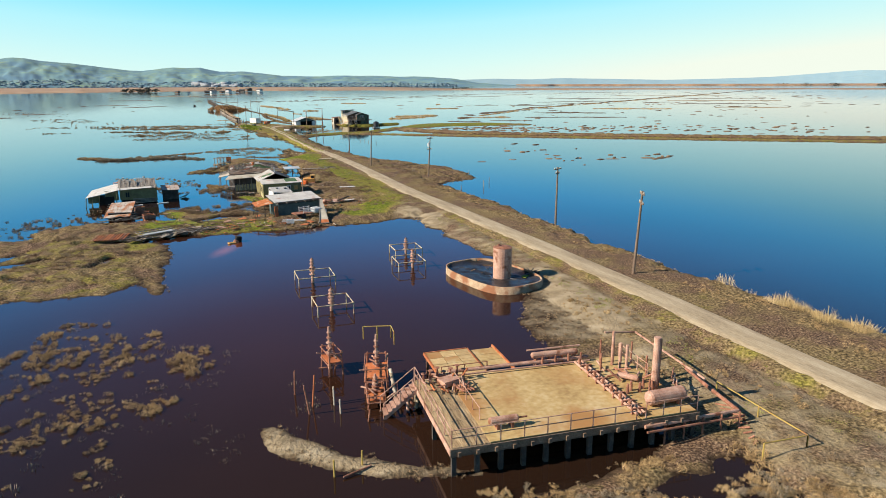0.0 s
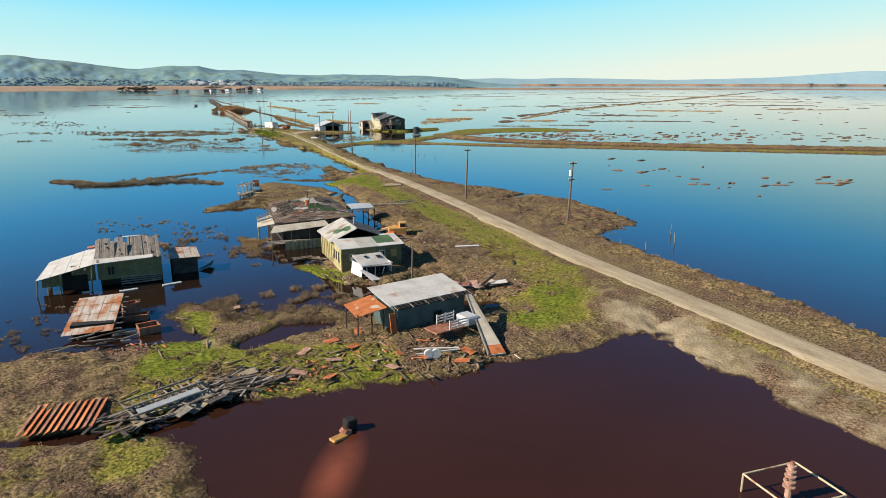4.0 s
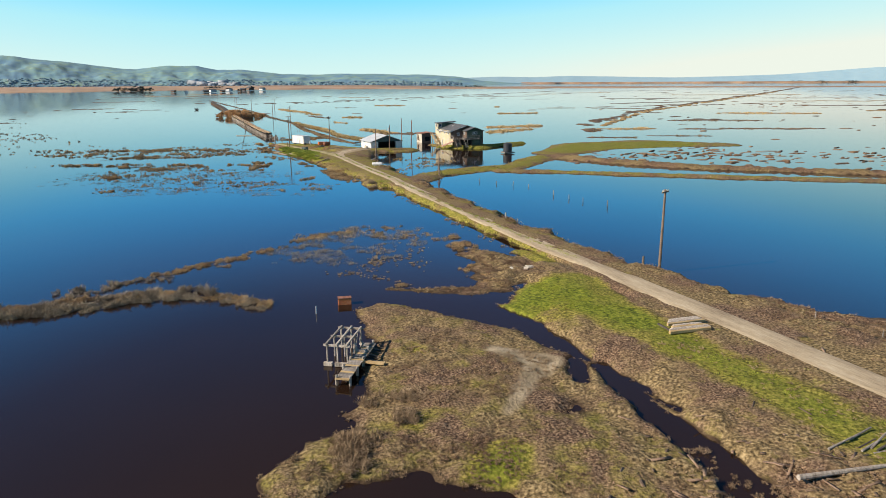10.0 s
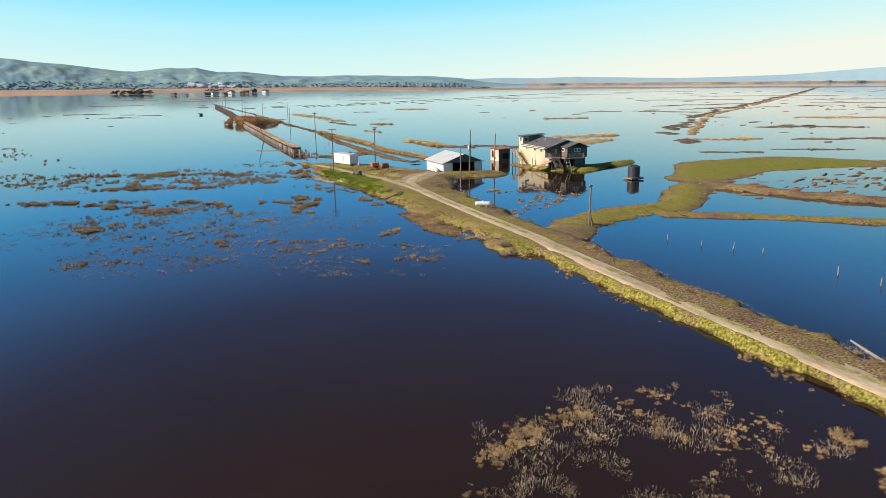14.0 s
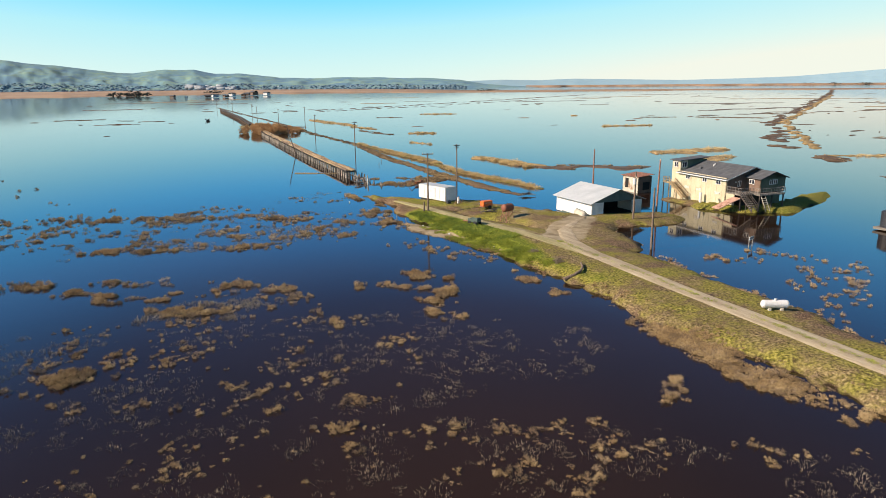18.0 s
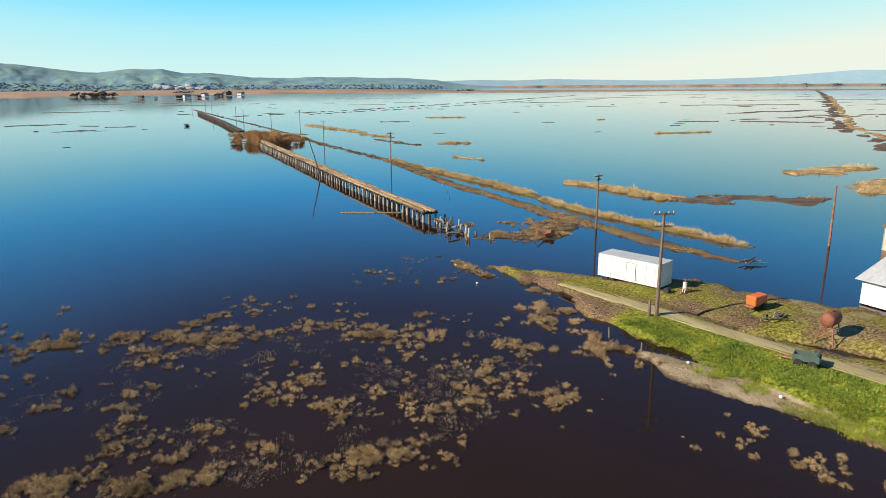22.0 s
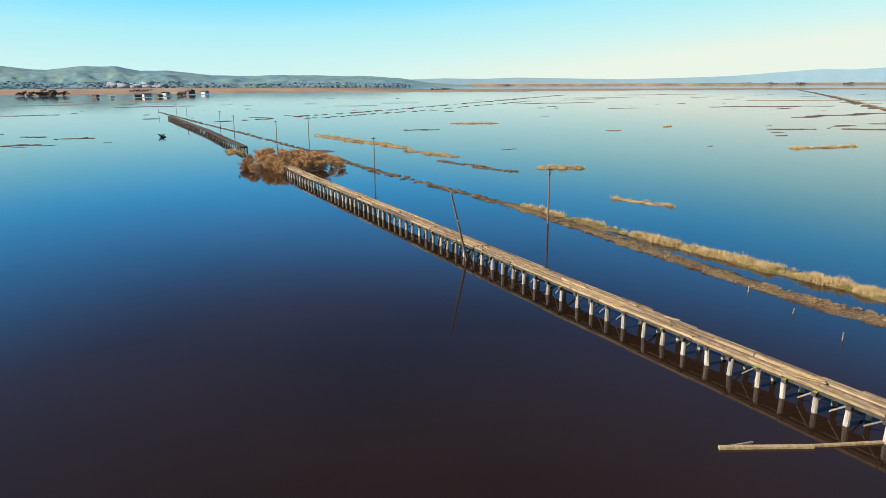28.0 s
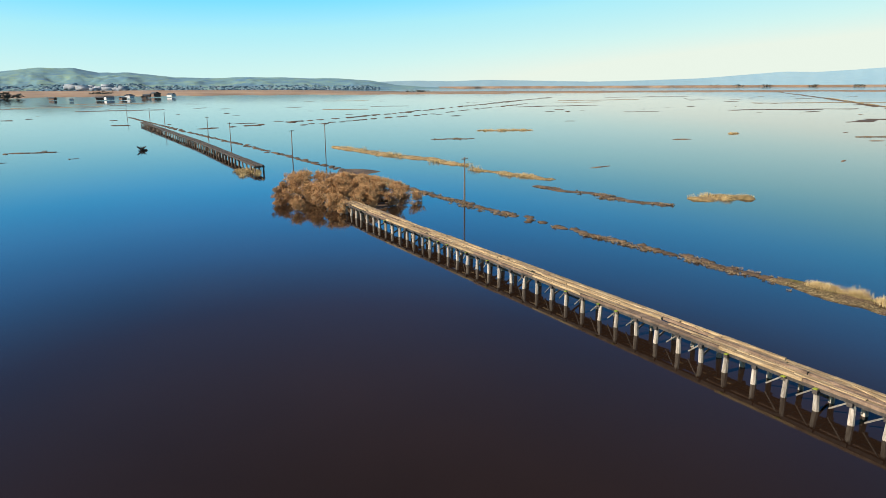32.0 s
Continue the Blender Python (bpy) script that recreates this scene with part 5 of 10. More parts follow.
scrub += along([(26, 265, 2), (30, 263.5, 2.0)], 40, 0.5, 0.9, 3.0, 44)
scrub += along([(35.2, 276, 0.9), (35.0, 268, 1.3), (35.6, 261, 1.3), (37, 256, 0.9)], 330, 0.38, 0.64, 3.5, 45)
grey += along([(37.6, 254, 0.9), (37.6, 247, 1.0)], 50, 0.6, 1.0, 3.0, 46, False)
scrub += along([(-26, 345, 6), (-12, 335, 12), (4, 328, 12), (18, 322, 9), (27, 318, 5)], 1680, 0.35, 0.70, 3.2, 47)
scrub += along([(-12, 345.5, 1.3), (0.4, 340.4, 1.5), (13, 336.8, 1.6), (19, 332.6, 1.4), (23.6, 331, 0.9)], 528, 0.45, 0.83, 3.0, 48)
wisp += along([(-10, 330, 12), (10, 326, 10), (24, 324, 6)], 1050, 0.40, 0.80, 3.0, 49)
scrub += along([(-10, 322, 1.0), (-1, 319.4, 1.0), (4.4, 318.4, 0.8), (12.4, 315.7, 0.7)], 320, 0.45, 0.75, 3.0, 50)
scrub += along([(30.4, 339, 0.8), (29.6, 332, 1.2), (29.5, 324, 1.4), (31, 318, 1.0)], 110, 0.6, 1.1, 3.0, 51)
scrub += along([(-60, 440, 8), (-30, 372, 14), (-10, 345, 8)], 120, 0.48, 0.96, 5.0, 52)
scrub += along([(4, 347, 5), (20, 333, 5), (28, 327, 3)], 325, 0.35, 0.63, 3.5, 53)
scrub += along([(34, 298, 2), (30, 305, 3), (27, 312, 3)], 120, 0.35, 0.63, 3.0, 54)
scrub += along([(22, 340, 4), (30, 345, 2), (20, 350, 3)], 30, 0.3, 0.6, 3.0, 55)
# drifts far out on the western flood, the sunken bank, the old railway
scrub += along([(-60, 440, 10), (-48, 420, 14), (-38, 400, 8)], 120, 0.5, 1.0, 6.0, 441)
scrub += along([(-55, 352, 5), (-30, 350, 6), (-10, 345, 5)], 120, 0.5, 0.9, 5.0, 442)
scrub += along([(-44, 311, 1.2), (-16, 311, 1.0), (6, 301, 1.0), (17, 278, 1.2)], 170, 0.4, 0.8, 4.0, 443)
grey += along([(-16, 194.5, 1.8), (-6.3, 192.6, 1.6), (-2.1, 193.8, 1.5), (3.0, 192.8, 1.4), (6.6, 189.2, 1.0), (8.8, 185.9, 0.6)], 520, 0.7, 1.25, 30.0, 444, True, 0.2)
grey += along([(-8, 197, 1.6), (-1, 199.2, 0.9), (2.9, 199.4, 0.8)], 90, 0.5, 0.9, 4.0, 445)
scrub += along([(62.3, 456, 1.0), (61.0, 490, 1.0), (60.9, 508, 1.0), (61.6, 556, 1.0)], 520, 0.4, 0.8, 5.0, 446, False)
scrub += along([(60.4, 452, 0.6), (61.5, 466, 0.6), (60.9, 484, 0.6), (58.9, 516, 0.6)], 200, 0.4, 0.7, 4.0, 447)
scrub += along([(36, 274, 0.7), (35.3, 267, 1.2), (34.8, 262, 1.3), (36, 256.8, 1.0)], 330, 0.5, 0.9, 9.0, 448, True, 0.4)
scrub += along([(35.2, 273.8, 1.0), (36.2, 269.1, 1.5), (35.9, 264.1, 1.8), (35.7, 259.5, 1.8), (36.2, 256.1, 1.4)], 620, 0.45, 0.85, 6.0, 167, False, 0.5)
scrub += along([(3, 106, 3.0), (9, 107, 3.5), (14, 104, 3.0)], 280, 0.5, 0.95, 1.6, 168, False)
# flooded fields to the east, before the big house
scrub += along([(48, 268, 2), (58, 275, 4), (68, 283, 4), (56, 290, 3)], 150, 0.5, 0.9, 2.6, 56)
scrub += along([(48.5, 262, 1.2), (49.5, 280, 1.5), (51, 292, 1.2)], 120, 0.4, 0.7, 2.0, 57, False)
# reeds and remains by the trestle
reeds += along([(66.1, 342, 0.6), (65.2, 352, 0.8), (62.6, 368, 0.7), (63.2, 381, 0.7)], 480, 0.6, 1.0, 30.0, 58, False)
reeds += along([(64.4, 387, 0.9), (64.6, 402, 1.1), (63.4, 425, 0.8), (63.2, 453, 0.5)], 1000, 0.6, 1.0, 30.0, 59, False)
reeds += along([(80.3, 396.5, 0.8), (81, 386, 1.4), (81.2, 377, 1.6), (81.7, 370, 1.0)], 500, 0.7, 1.0, 30.0, 60, False)
scrub += along([(57.6, 350, 1.5), (57, 372, 1.8), (58, 390, 1.5), (57.4, 405, 1.2), (60, 430, 1.3), (62, 453, 1.0)], 800, 0.4, 0.75, 9.0, 61, False, 0.4)
scrub += along([(41, 362, 2), (46, 357, 3), (52, 362, 4), (54, 368, 3)], 320, 0.5, 0.85, 3.0, 62, False)
scrub += along([(36.5, 372, 1.0), (37.5, 362, 1.6), (41, 358, 1.6)], 60, 0.3, 0.6, 2.0, 63, False)
scrub += along([(33.2, 342.0, 0.7), (32.5, 336.5, 1.1), (31.6, 332, 1.5), (30.2, 328, 1.8), (28.9, 325.4, 1.2)], 330, 0.45, 0.9, 3.0, 163)
scrub += along([(42, 362, 1.8), (47, 357.5, 2.6), (53, 362, 3.0), (56, 366, 2.0)], 420, 0.45, 0.8, 4.0, 164, False)
wisp += along([(31, 349, 1.5), (27, 356, 2), (20, 346, 5)], 60, 0.4, 0.8, 2.5, 64)
# banks of green and brown by the end of the road
green_t += along([(35.2, 326, 1.0), (34.6, 318, 2.2), (36.0, 308, 2.4), (36.8, 298, 1.4), (37.4, 292, 0.8)], 3000, 0.6, 1.1, 6.0, 65, False)
green_t += along([(31.5, 174, 3.0), (35.5, 181, 2.2)], 380, 0.35, 0.7, 3.0, 66, False)
weeds = along([(35.9, 327, 1.6), (36.2, 323, 2.3), (36.2, 317, 2.2), (37.8, 311, 2.2), (39.0, 304, 1.7)], 3000, 0.6, 1.15, 60.0, 166, False, 0.1)
green_t += along([(32, 100, 6), (34, 120, 5), (35, 145, 4.5), (35, 165, 4)], 800, 0.3, 0.7, 2.6, 67, False)
scrub += along([(33, 100, 5), (30, 122, 6), (34, 145, 5), (35, 165, 4)], 500, 0.25, 0.5, 2.0, 68, False)
green_t += along([(4, 97, 5), (12, 115, 3), (20, 96, 6)], 360, 0.4, 0.9, 2.6, 69, False)
scrub += along([(32.6, 318, 0.6), (33.8, 309, 0.8), (35.2, 300, 0.7), (36.2, 290, 0.8)], 120, 0.3, 0.6, 2.0, 70, False)
grey += along([(38.0, 297, 0.4), (38.6, 286, 0.5)], 40, 0.5, 0.9, 2.0, 71, False)
scrub += along([(33, 72, 1.5), (34.4, 60, 1.0), (33, 48, 2), (31, 25, 4)], 160, 0.35, 0.7, 2.0, 72, False)
green_t += along([(33, 30, 4), (34, 15, 5), (36, 60, 1.2), (36.3, 90, 1.4)], 360, 0.35, 0.7, 2.4, 73, False)
for i, (x0, y0, x1, y1, w, reed, area, h) in enumerate(ISLE_PLANTS):
    rows = along([(x0, y0, w * 0.35), ((x0 + x1) / 2, (y0 + y1) / 2, w), (x1, y1, w * 0.35)], int(min(220, 20 + area * 0.8)), 0.5, 0.9 + 0.5 * h, 4.0, 200 + i, False, 0.5)
    if reed:
        reeds += rows
    else:
        scrub += rows
# out in the wide marsh the tussocks are fewer and broader
keep = np.random.default_rng(77)
broad = [p for p in scrub if p[1] > 240 and p[0] < 32]
clumps = value_noise(np.array([p[0] for p in broad]), np.array([p[1] for p in broad]) * 1.6, 2.6, 5)
broad = [(x, y, z, min(1.05, v * keep.uniform(1.2, 1.7))) for (x, y, z, v), c in zip(broad, clumps) if keep.random() < np.clip((c - 0.24) * 2.2, 0.10, 0.85)]
wet_side = [p for p in scrub if 182 < p[1] and not (p[1] > 240 and p[0] < 32)] + broad
far_side = [p for p in wet_side if p[1] > 400 or p[0] > 70]
wet_side = [p for p in wet_side if p[1] <= 400 and p[0] <= 70]
scatter("far_scrub", far_side, FARSCRUB, M_BROWNSCRUB, "far tussocks of brown dead scrub on drowned banks", "scrub")
scatter("dead_scrub", [p for i, p in enumerate(wet_side) if i % 3], SCRUB, M_SCRUB, "tussocks of tan dead marsh scrub standing in the flood", "scrub")
scatter("brown_scrub", wet_side[::3], SCRUB, M_BROWNSCRUB, "tussocks of grey-brown dead marsh scrub standing in the flood", "scrub")
scatter("tan_scrub", tan_side, SCRUB, M_SCRUB, "orange-tan dead shrubs in the water round a ruined house", "scrub")
scatter("pond_scrub", [p for p in scrub if p[1] <= 70], SCRUB, M_SCRUB, "tan and olive tussocks of marsh scrub standing in the pond", "scrub")
scatter("village_scrub", [p for p in scrub if 70 < p[1] <= 182], SCRUB, M_BROWNSCRUB, "tussocks of grey-brown dead scrub round the ruins", "scrub")
scatter("dry_wisps", wisp, WISP, M_GREY, "thin grey wisps of drowned grass", "grass")
scatter("brown_brush", [p for p in grey if 150 < p[1] < 182], SCRUB, M_BROWNSCRUB, "bare dark brush along a spit", "brush")
scatter("grey_brush", [p for p in grey if not 150 < p[1] < 182], SCRUB + SHRUB[:1], M_GREY, "bare grey brush along the water", "brush")
scatter("pale_reeds", reeds, REEDS, M_REED, "tall pale dry reeds", "reeds")
mats = [(x, y, 0.0, s) for x, y, z, s in along([(-90, 560, 20), (-60, 470, 16)], 60, 0.6, 1.2, 9.0, 80)]
scatter("floating_mats", mats, FARSCRUB, M_STUMPY, "far drifts of brown plant debris on the water", "debris")
low, low_red = [], []
for pts, n1, s0, s1, seed in (([(47, 95, 2.5), (50, 122, 5), (54, 136, 7.5), (52, 152, 7), (47, 170, 2.5)], 1900, 0.5, 1.0, 301), ([(45.5, 10, 2.4), (45.5, 60, 2.2), (46, 110, 2.4)], 700, 0.5, 1.0, 302), ([(45.2, 172, 1.6), (45.2, 245, 1.6)], 600, 0.5, 0.9, 303),
                              ([(28, 108, 6), (30, 122, 5), (27, 135, 5), (29, 150, 5)], 1300, 0.5, 1.0, 304), ([(20, 154, 5), (12, 160, 3)], 420, 0.5, 0.9, 305), ([(29.6, 184, 1.4), (33.6, 186.5, 3.0), (35.4, 190.5, 3.2), (34, 194.5, 1.8)], 620, 0.45, 0.85, 306), ([(20, 187.6, 0.6), (25, 184.6, 0.8), (29, 182.6, 1.0)], 160, 0.4, 0.8, 307)):
    low_red += [p for p in along(pts, n1, s0, s1, 2.4, seed, False, 0.4) if p[2] > 0.03]
for pts, n1, s0, s1, seed in (([(-12, 98, 6), (-6, 94, 5), (2, 96, 4), (14, 94, 4), (20, 92, 4)], 1700, 0.5, 1.0, 311), ([(12, 103, 4), (20, 104, 5), (24, 112, 5)], 900, 0.5, 1.0, 312), ([(-10, 88, 7), (-12, 78, 8)], 700, 0.5, 0.9, 313),
                              ([(34, 100, 5), (34, 130, 5), (35, 165, 5)], 1000, 0.35, 0.7, 314), ([(19, 163, 6), (20, 174, 5)], 700, 0.4, 0.8, 315), ([(33, 70, 2), (33, 30, 6), (35, 0, 6)], 500, 0.4, 0.8, 316), ([(38.6, 200, 1.2), (38.7, 245, 1.2), (37, 280, 1.6)], 400, 0.4, 0.8, 317),
                              ([(50, 256, 4), (66, 262, 4), (88, 272, 4)], 420, 0.4, 0.8, 318)):
    low += [p for p in along(pts, n1, s0, s1, 2.0, seed, False, 0.4) if p[2] > 0.03]
erng = np.random.default_rng(321)
ex, ey = erng.uniform(-22, 66, 90000), erng.uniform(0, 336, 90000)
eh, _, _ = land_height(ex, ey)
edge = [(x, y, max(0.0, h) - 0.02, erng.uniform(0.25, 0.75)) for x, y, h in zip(ex, ey, eh) if -0.06 < h < 0.13][:3600]
low += edge
for y in erng.uniform(186, 300, 700):
    x = float(road_centre(y)) + erng.normal(0, 0.16)
    green_t.append((x, y, max(0.5, float(land_height(np.array([x]), np.array([y]), False)[0][0])) + 0.04, erng.uniform(0.3, 0.7)))
scatter("tan_low_scrub", [p for p in low_red if p[1] < 112], LOW, M_SCRUB, "low tan dead grass on the road bank", "scrub")
scatter("red_scrub", [p for p in low_red if p[1] >= 112], LOW, M_REDSCRUB, "low red-brown dead scrub on the banks", "scrub")
scatter("low_scrub", low, LOW, M_BROWNSCRUB, "low tan dead scrub among the ruins", "scrub")
scatter("green_grass", [p for p in green_t if p[2] > 0.02], GRASSES, M_GRASS, "short green grass and weeds on the banks", "grass")
scatter("green_weeds", weeds, WEEDS, M_WEED, "lush knee-high green weeds covering the bank", "weeds")
M_WILLOW = material("red_brown_twigs", [(0.23, 0.115, 0.045), (0.44, 0.245, 0.105), (0.60, 0.385, 0.185)], 0.25, 0.95, 0)


def thicket():
    th = thing("willow_thicket", 48.4, 540, 0, 0, "dense bare red-brown willow thicket on an old island", "thicket")
    rows = along([(38, 533, 4), (41, 525, 6), (48, 522, 9.5), (51, 516, 7), (56, 524, 7), (55, 533, 12), (57, 549, 9)], 2000, 0.95, 1.5, 60.0, 90, True, 0.2)
    pl = [(x - 53, y - 540, RNG.uniform(0, 3.3) * max(0.05, 1 - ((x - 49) / 15) ** 2) * max(0.2, 1 - ((y - 532) / 28) ** 2), s) for x, y, z, s in rows]
    vs, fs, n = [], [], 0
    for x, y, z, s in pl:
        v, f = THICK[int(RNG.integers(4))]
        vs.append(v * s + (x, y, z))
        fs.append(f + n)
        n += len(v)
    tagged(mesh_np("crown", np.concatenate(vs), np.concatenate(fs), M_WILLOW, parent=th), kind="stuff")
    for i in range(14):
        a, bm = RNG.uniform(0, 6.28), bm_new()
        x, y = RNG.uniform(-8, 8), RNG.uniform(-16, 20)
        cyl(bm, (x, y, -0.3), (x + 0.5 * math.cos(a), y + 0.5 * math.sin(a), 1.8), 0.09, 0.04, 6)
        part("stem", bm, M_DARKWOOD, th)
    rim = along([(36, 510, 1.6), (39, 506, 2.0)], 60, 0.6, 1.0, 10, 91) + along([(42.5, 578, 2.5), (40, 556, 3.0), (37, 542, 2.0)], 160, 0.7, 1.2, 20, 92) + along([(60, 553, 3), (61, 536, 2)], 90, 0.7, 1.2, 20, 93)
    scatter("pale_reeds", rim, REEDS, M_REED, "pale green-brown reeds at the foot of a thicket", "reeds")


thicket()
island("mud_island", 52, 540, 60, 16, 68, 0.2, M_MUD, "low muddy island under a willow thicket", 77)


# ---- part helpers ----
def pbox(name, parent, mat, c, s, rz=0, rx=0, ry=0, label="", bev=0.0):
    bm = bm_new()
    box(bm, c[0], c[1], c[2], s[0], s[1], s[2], rz, rx, ry)
    if bev:
        bmesh.ops.bevel(bm, geom=bm.edges[:], offset=bev, segments=1, affect="EDGES")
    return part(name, bm, mat, parent, label)


def pcyl(name, parent, mat, p0, p1, r0, r1=None, seg=8, label=""):
    return part(name, cyl(bm_new(), p0, p1, r0, r1, seg), mat, parent, label)


def ptank(name, parent, mat, p0, p1, r, seg=14, label=""):
    return part(name, capsule(bm_new(), p0, p1, r, seg), mat, parent, label)


def pslab(name, parent, mat, corners, th=0.06, label=""):
    return part(name, slab(bm_new(), corners, th), mat, parent, label)


def lerp(a, b, t):
    return tuple(x + (y - x) * t for x, y in zip(a, b))


def rail(parent, pts, z, mat, h=1.0, gap=1.6, bars=(1.0, 0.55), r=0.03, name="rail"):
    """Posts and rails along a polyline, each a part."""
    for a, b in zip(pts[:-1], pts[1:]):
        d = math.hypot(b[0] - a[0], b[1] - a[1])
        n = max(1, round(d / gap))
        for i in range(n + 1):
            x, y = a[0] + (b[0] - a[0]) * i / n, a[1] + (b[1] - a[1]) * i / n
            pcyl("post", parent, mat, (x, y, z), (x, y, z + h), r * 1.15, seg=6)
        for k in bars:
            pcyl(name, parent, mat, (*a, z + h * k), (*b, z + h * k), r, seg=6)


def window(parent, c, w, h, face, frame_mat=None, depth=0.10):
    """A framed window set into a wall; face: outward direction in degrees about z (0: +x)."""
    frame_mat = frame_mat or M_WHITE
    wf = pbox("window", parent, M_GLASS, c, (0.04, w, h), face)
    a = radians(face)
    ox, oy = math.cos(a) * 0.03, math.sin(a) * 0.03
    tx, ty = -math.sin(a), math.cos(a)
    for s in (-1, 0, 1):
        pbox("frame", wf, frame_mat, (c[0] + ox + tx * s * w / 2, c[1] + oy + ty * s * w / 2, c[2]), (0.07, 0.07, h + 0.1), face)
    for s in (-1, 1):
        pbox("frame", wf, frame_mat, (c[0] + ox, c[1] + oy, c[2] + s * h / 2), (0.07, w + 0.1, 0.07), face)
    return wf


def sheets(parent, mat_list, corners, nx, ny, th=0.03, jit=0.03, drop=0.0, rng=None, name="roof_sheet"):
    """A roof laid of separate sheets over a quad (corners a, b, c, d in order)."""
    a, b, c, d = corners
    for i in range(nx):
        for j in range(ny):
            if rng.random() < drop:
                continue
            g = 0.004
            u0, u1, v0, v1 = i / nx + g, (i + 1) / nx - g, j / ny + g, (j + 1) / ny - g
            q = [lerp(lerp(a, b, u), lerp(d, c, u), v) for u, v in ((u0, v0), (u1, v0), (u1, v1), (u0, v1))]
            o = rng.uniform(-jit, jit)
            q = [(p[0], p[1], p[2] + o + rng.uniform(-jit, jit) * 0.6) for p in q]
            pslab(name, parent, mat_list[int(rng.integers(len(mat_list)))], q, th)


# ---- poles ----
def utility_pole(x, y, z, h, arms, label, lean=(0, 0), arm_rz=0, box_on=False, mat=None, group="utility poles", brace=0):
    mat = mat or M_POLE
    th = thing("utility_pole", x, y, z, 0, label, "pole", group)
    top = (lean[0], lean[1], h)
    pcyl("shaft", th, mat, (0, 0, -0.4), top, 0.16, 0.10, 8)
    for zf, ln in arms:
        c = lerp((0, 0, 0), top, zf)
        arm = pbox("crossarm", th, mat, (c[0], c[1], c[2]), (ln, 0.11, 0.13), arm_rz)
        a = radians(arm_rz)
        for s in (-0.9, -0.45, 0.45, 0.9):
            px, py = c[0] + math.cos(a) * ln / 2 * s, c[1] + math.sin(a) * ln / 2 * s
            pcyl("insulator", arm, M_CONCRETE, (px, py, c[2] + 0.05), (px, py, c[2] + 0.24), 0.05, 0.03, 6)
    if box_on:
        c = lerp((0, 0, 0), top, 0.82)
        pcyl("transformer", th, M_WHITE, (c[0] - 0.28, c[1] - 0.1, c[2] - 0.45), (c[0] - 0.28, c[1] - 0.1, c[2] + 0.35), 0.22, seg=10, label="pale grey transformer can")
    for k in range(brace):
        a = radians(120 * k + 20)
        pcyl("strut", th, mat, (math.cos(a) * 0.9, math.sin(a) * 0.9, -0.3), (0, 0, 1.5), 0.06, 0.06, 6)
    return th


WP, RP = "weathered wooden utility pole with two crossarms", "tall reddish-brown wooden pole without crossarms"
utility_pole(41.7, 51.5, 0.75, 8.3, [(0.97, 1.5), (0.86, 1.5)], "leaning weathered wooden utility pole beside the gravel road", (0.55, 0.1), 65)
utility_pole(48.7, 77.1, 0.0, 8.2, [(0.97, 1.5), (0.90, 0.8)], "slim wooden utility pole at the water's edge", (0.1, 0.1), 20)
utility_pole(50.1, 128.7, 0.35, 8.2, [(0.97, 1.5), (0.70, 1.2)], "wooden utility pole with a transformer on the dry bank", (0.5, 0.0), 15, True)
utility_pole(43.6, 148.3, 0.8, 8.0, [(0.97, 1.4)], "stout wooden utility pole beside the gravel road", (0.35, 0.1), 20)
utility_pole(47.3, 181.2, 0.1, 8.4, [(0.97, 1.2)], "slim reddish utility pole at the water's edge", (0.1, 0.1), 20)
utility_pole(47.9, 184.4, 0.0, 0.9, [], "short broken post stub at the water's edge", group="posts")
utility_pole(54.3, 255.9, 0.5, 5.2, [(0.96, 0.9)], "braced wooden pole on the grassy bank", (0, 0), 20, brace=3)
utility_pole(36.7, 325.4, 0.8, 8.7, [(0.985, 1.7), (0.87, 1.5)], "tall double-armed utility pole on the green bank", (0.05, 0.0), -20)
utility_pole(36.2, 325.7, 0.7, 1.5, [], "short broken post stub beside a tall pole", group="posts")
utility_pole(56.3, 358.0, -0.2, 7.8, [(0.96, 1.5), (0.90, 0.9)], "pale utility pole standing in the flood", (0, 0), 10)
utility_pole(61.2, 308.2, 0.1, 7.2, [(0.88, 1.3)], "grey utility pole with a transformer beside the barn", (0.1, 0), 60, True)
utility_pole(69.3, 312.8, -0.2, 8.4, [(0.97, 0.8)], "dark reddish pole standing in the flood by the barn", (0.35, 0.2), 60, mat=M_RUST)
utility_pole(53.0, 294.6, -0.2, 7.6, [], "bare brown pole in the flood beside the road", (0.1, 0.2), 0)
utility_pole(75.0, 337.0, -0.2, 7.6, [], RP, (0.05, 0.1), 0, mat=M_RUST)
utility_pole(58.2, 440.1, -0.2, 8.6, [(0.95, 1.8), (0.88, 0.6)], "pale utility pole standing in the flood", (0.05, 0.05), 10)
utility_pole(37.3, 428.0, -0.3, 8.6, [(0.985, 1.5), (0.60, 0.5)], "tilted grey utility pole leaning against the trestle", (-2.5, -0.4), 60)
utility_pole(62.0, 513.0, -0.2, 7.8, [(0.96, 1.5)], "slim utility pole standing in the flood", (0, 0), 15)
for x, y in ((80.7, 622), (62, 600), (58, 650), (62, 700), (56, 760), (60, 830), (58, 910)):
    utility_pole(x, y, -0.2, 7.8, [(0.96, 1.5)], "far slim utility pole standing in the flood", (0.1, 0), 15)
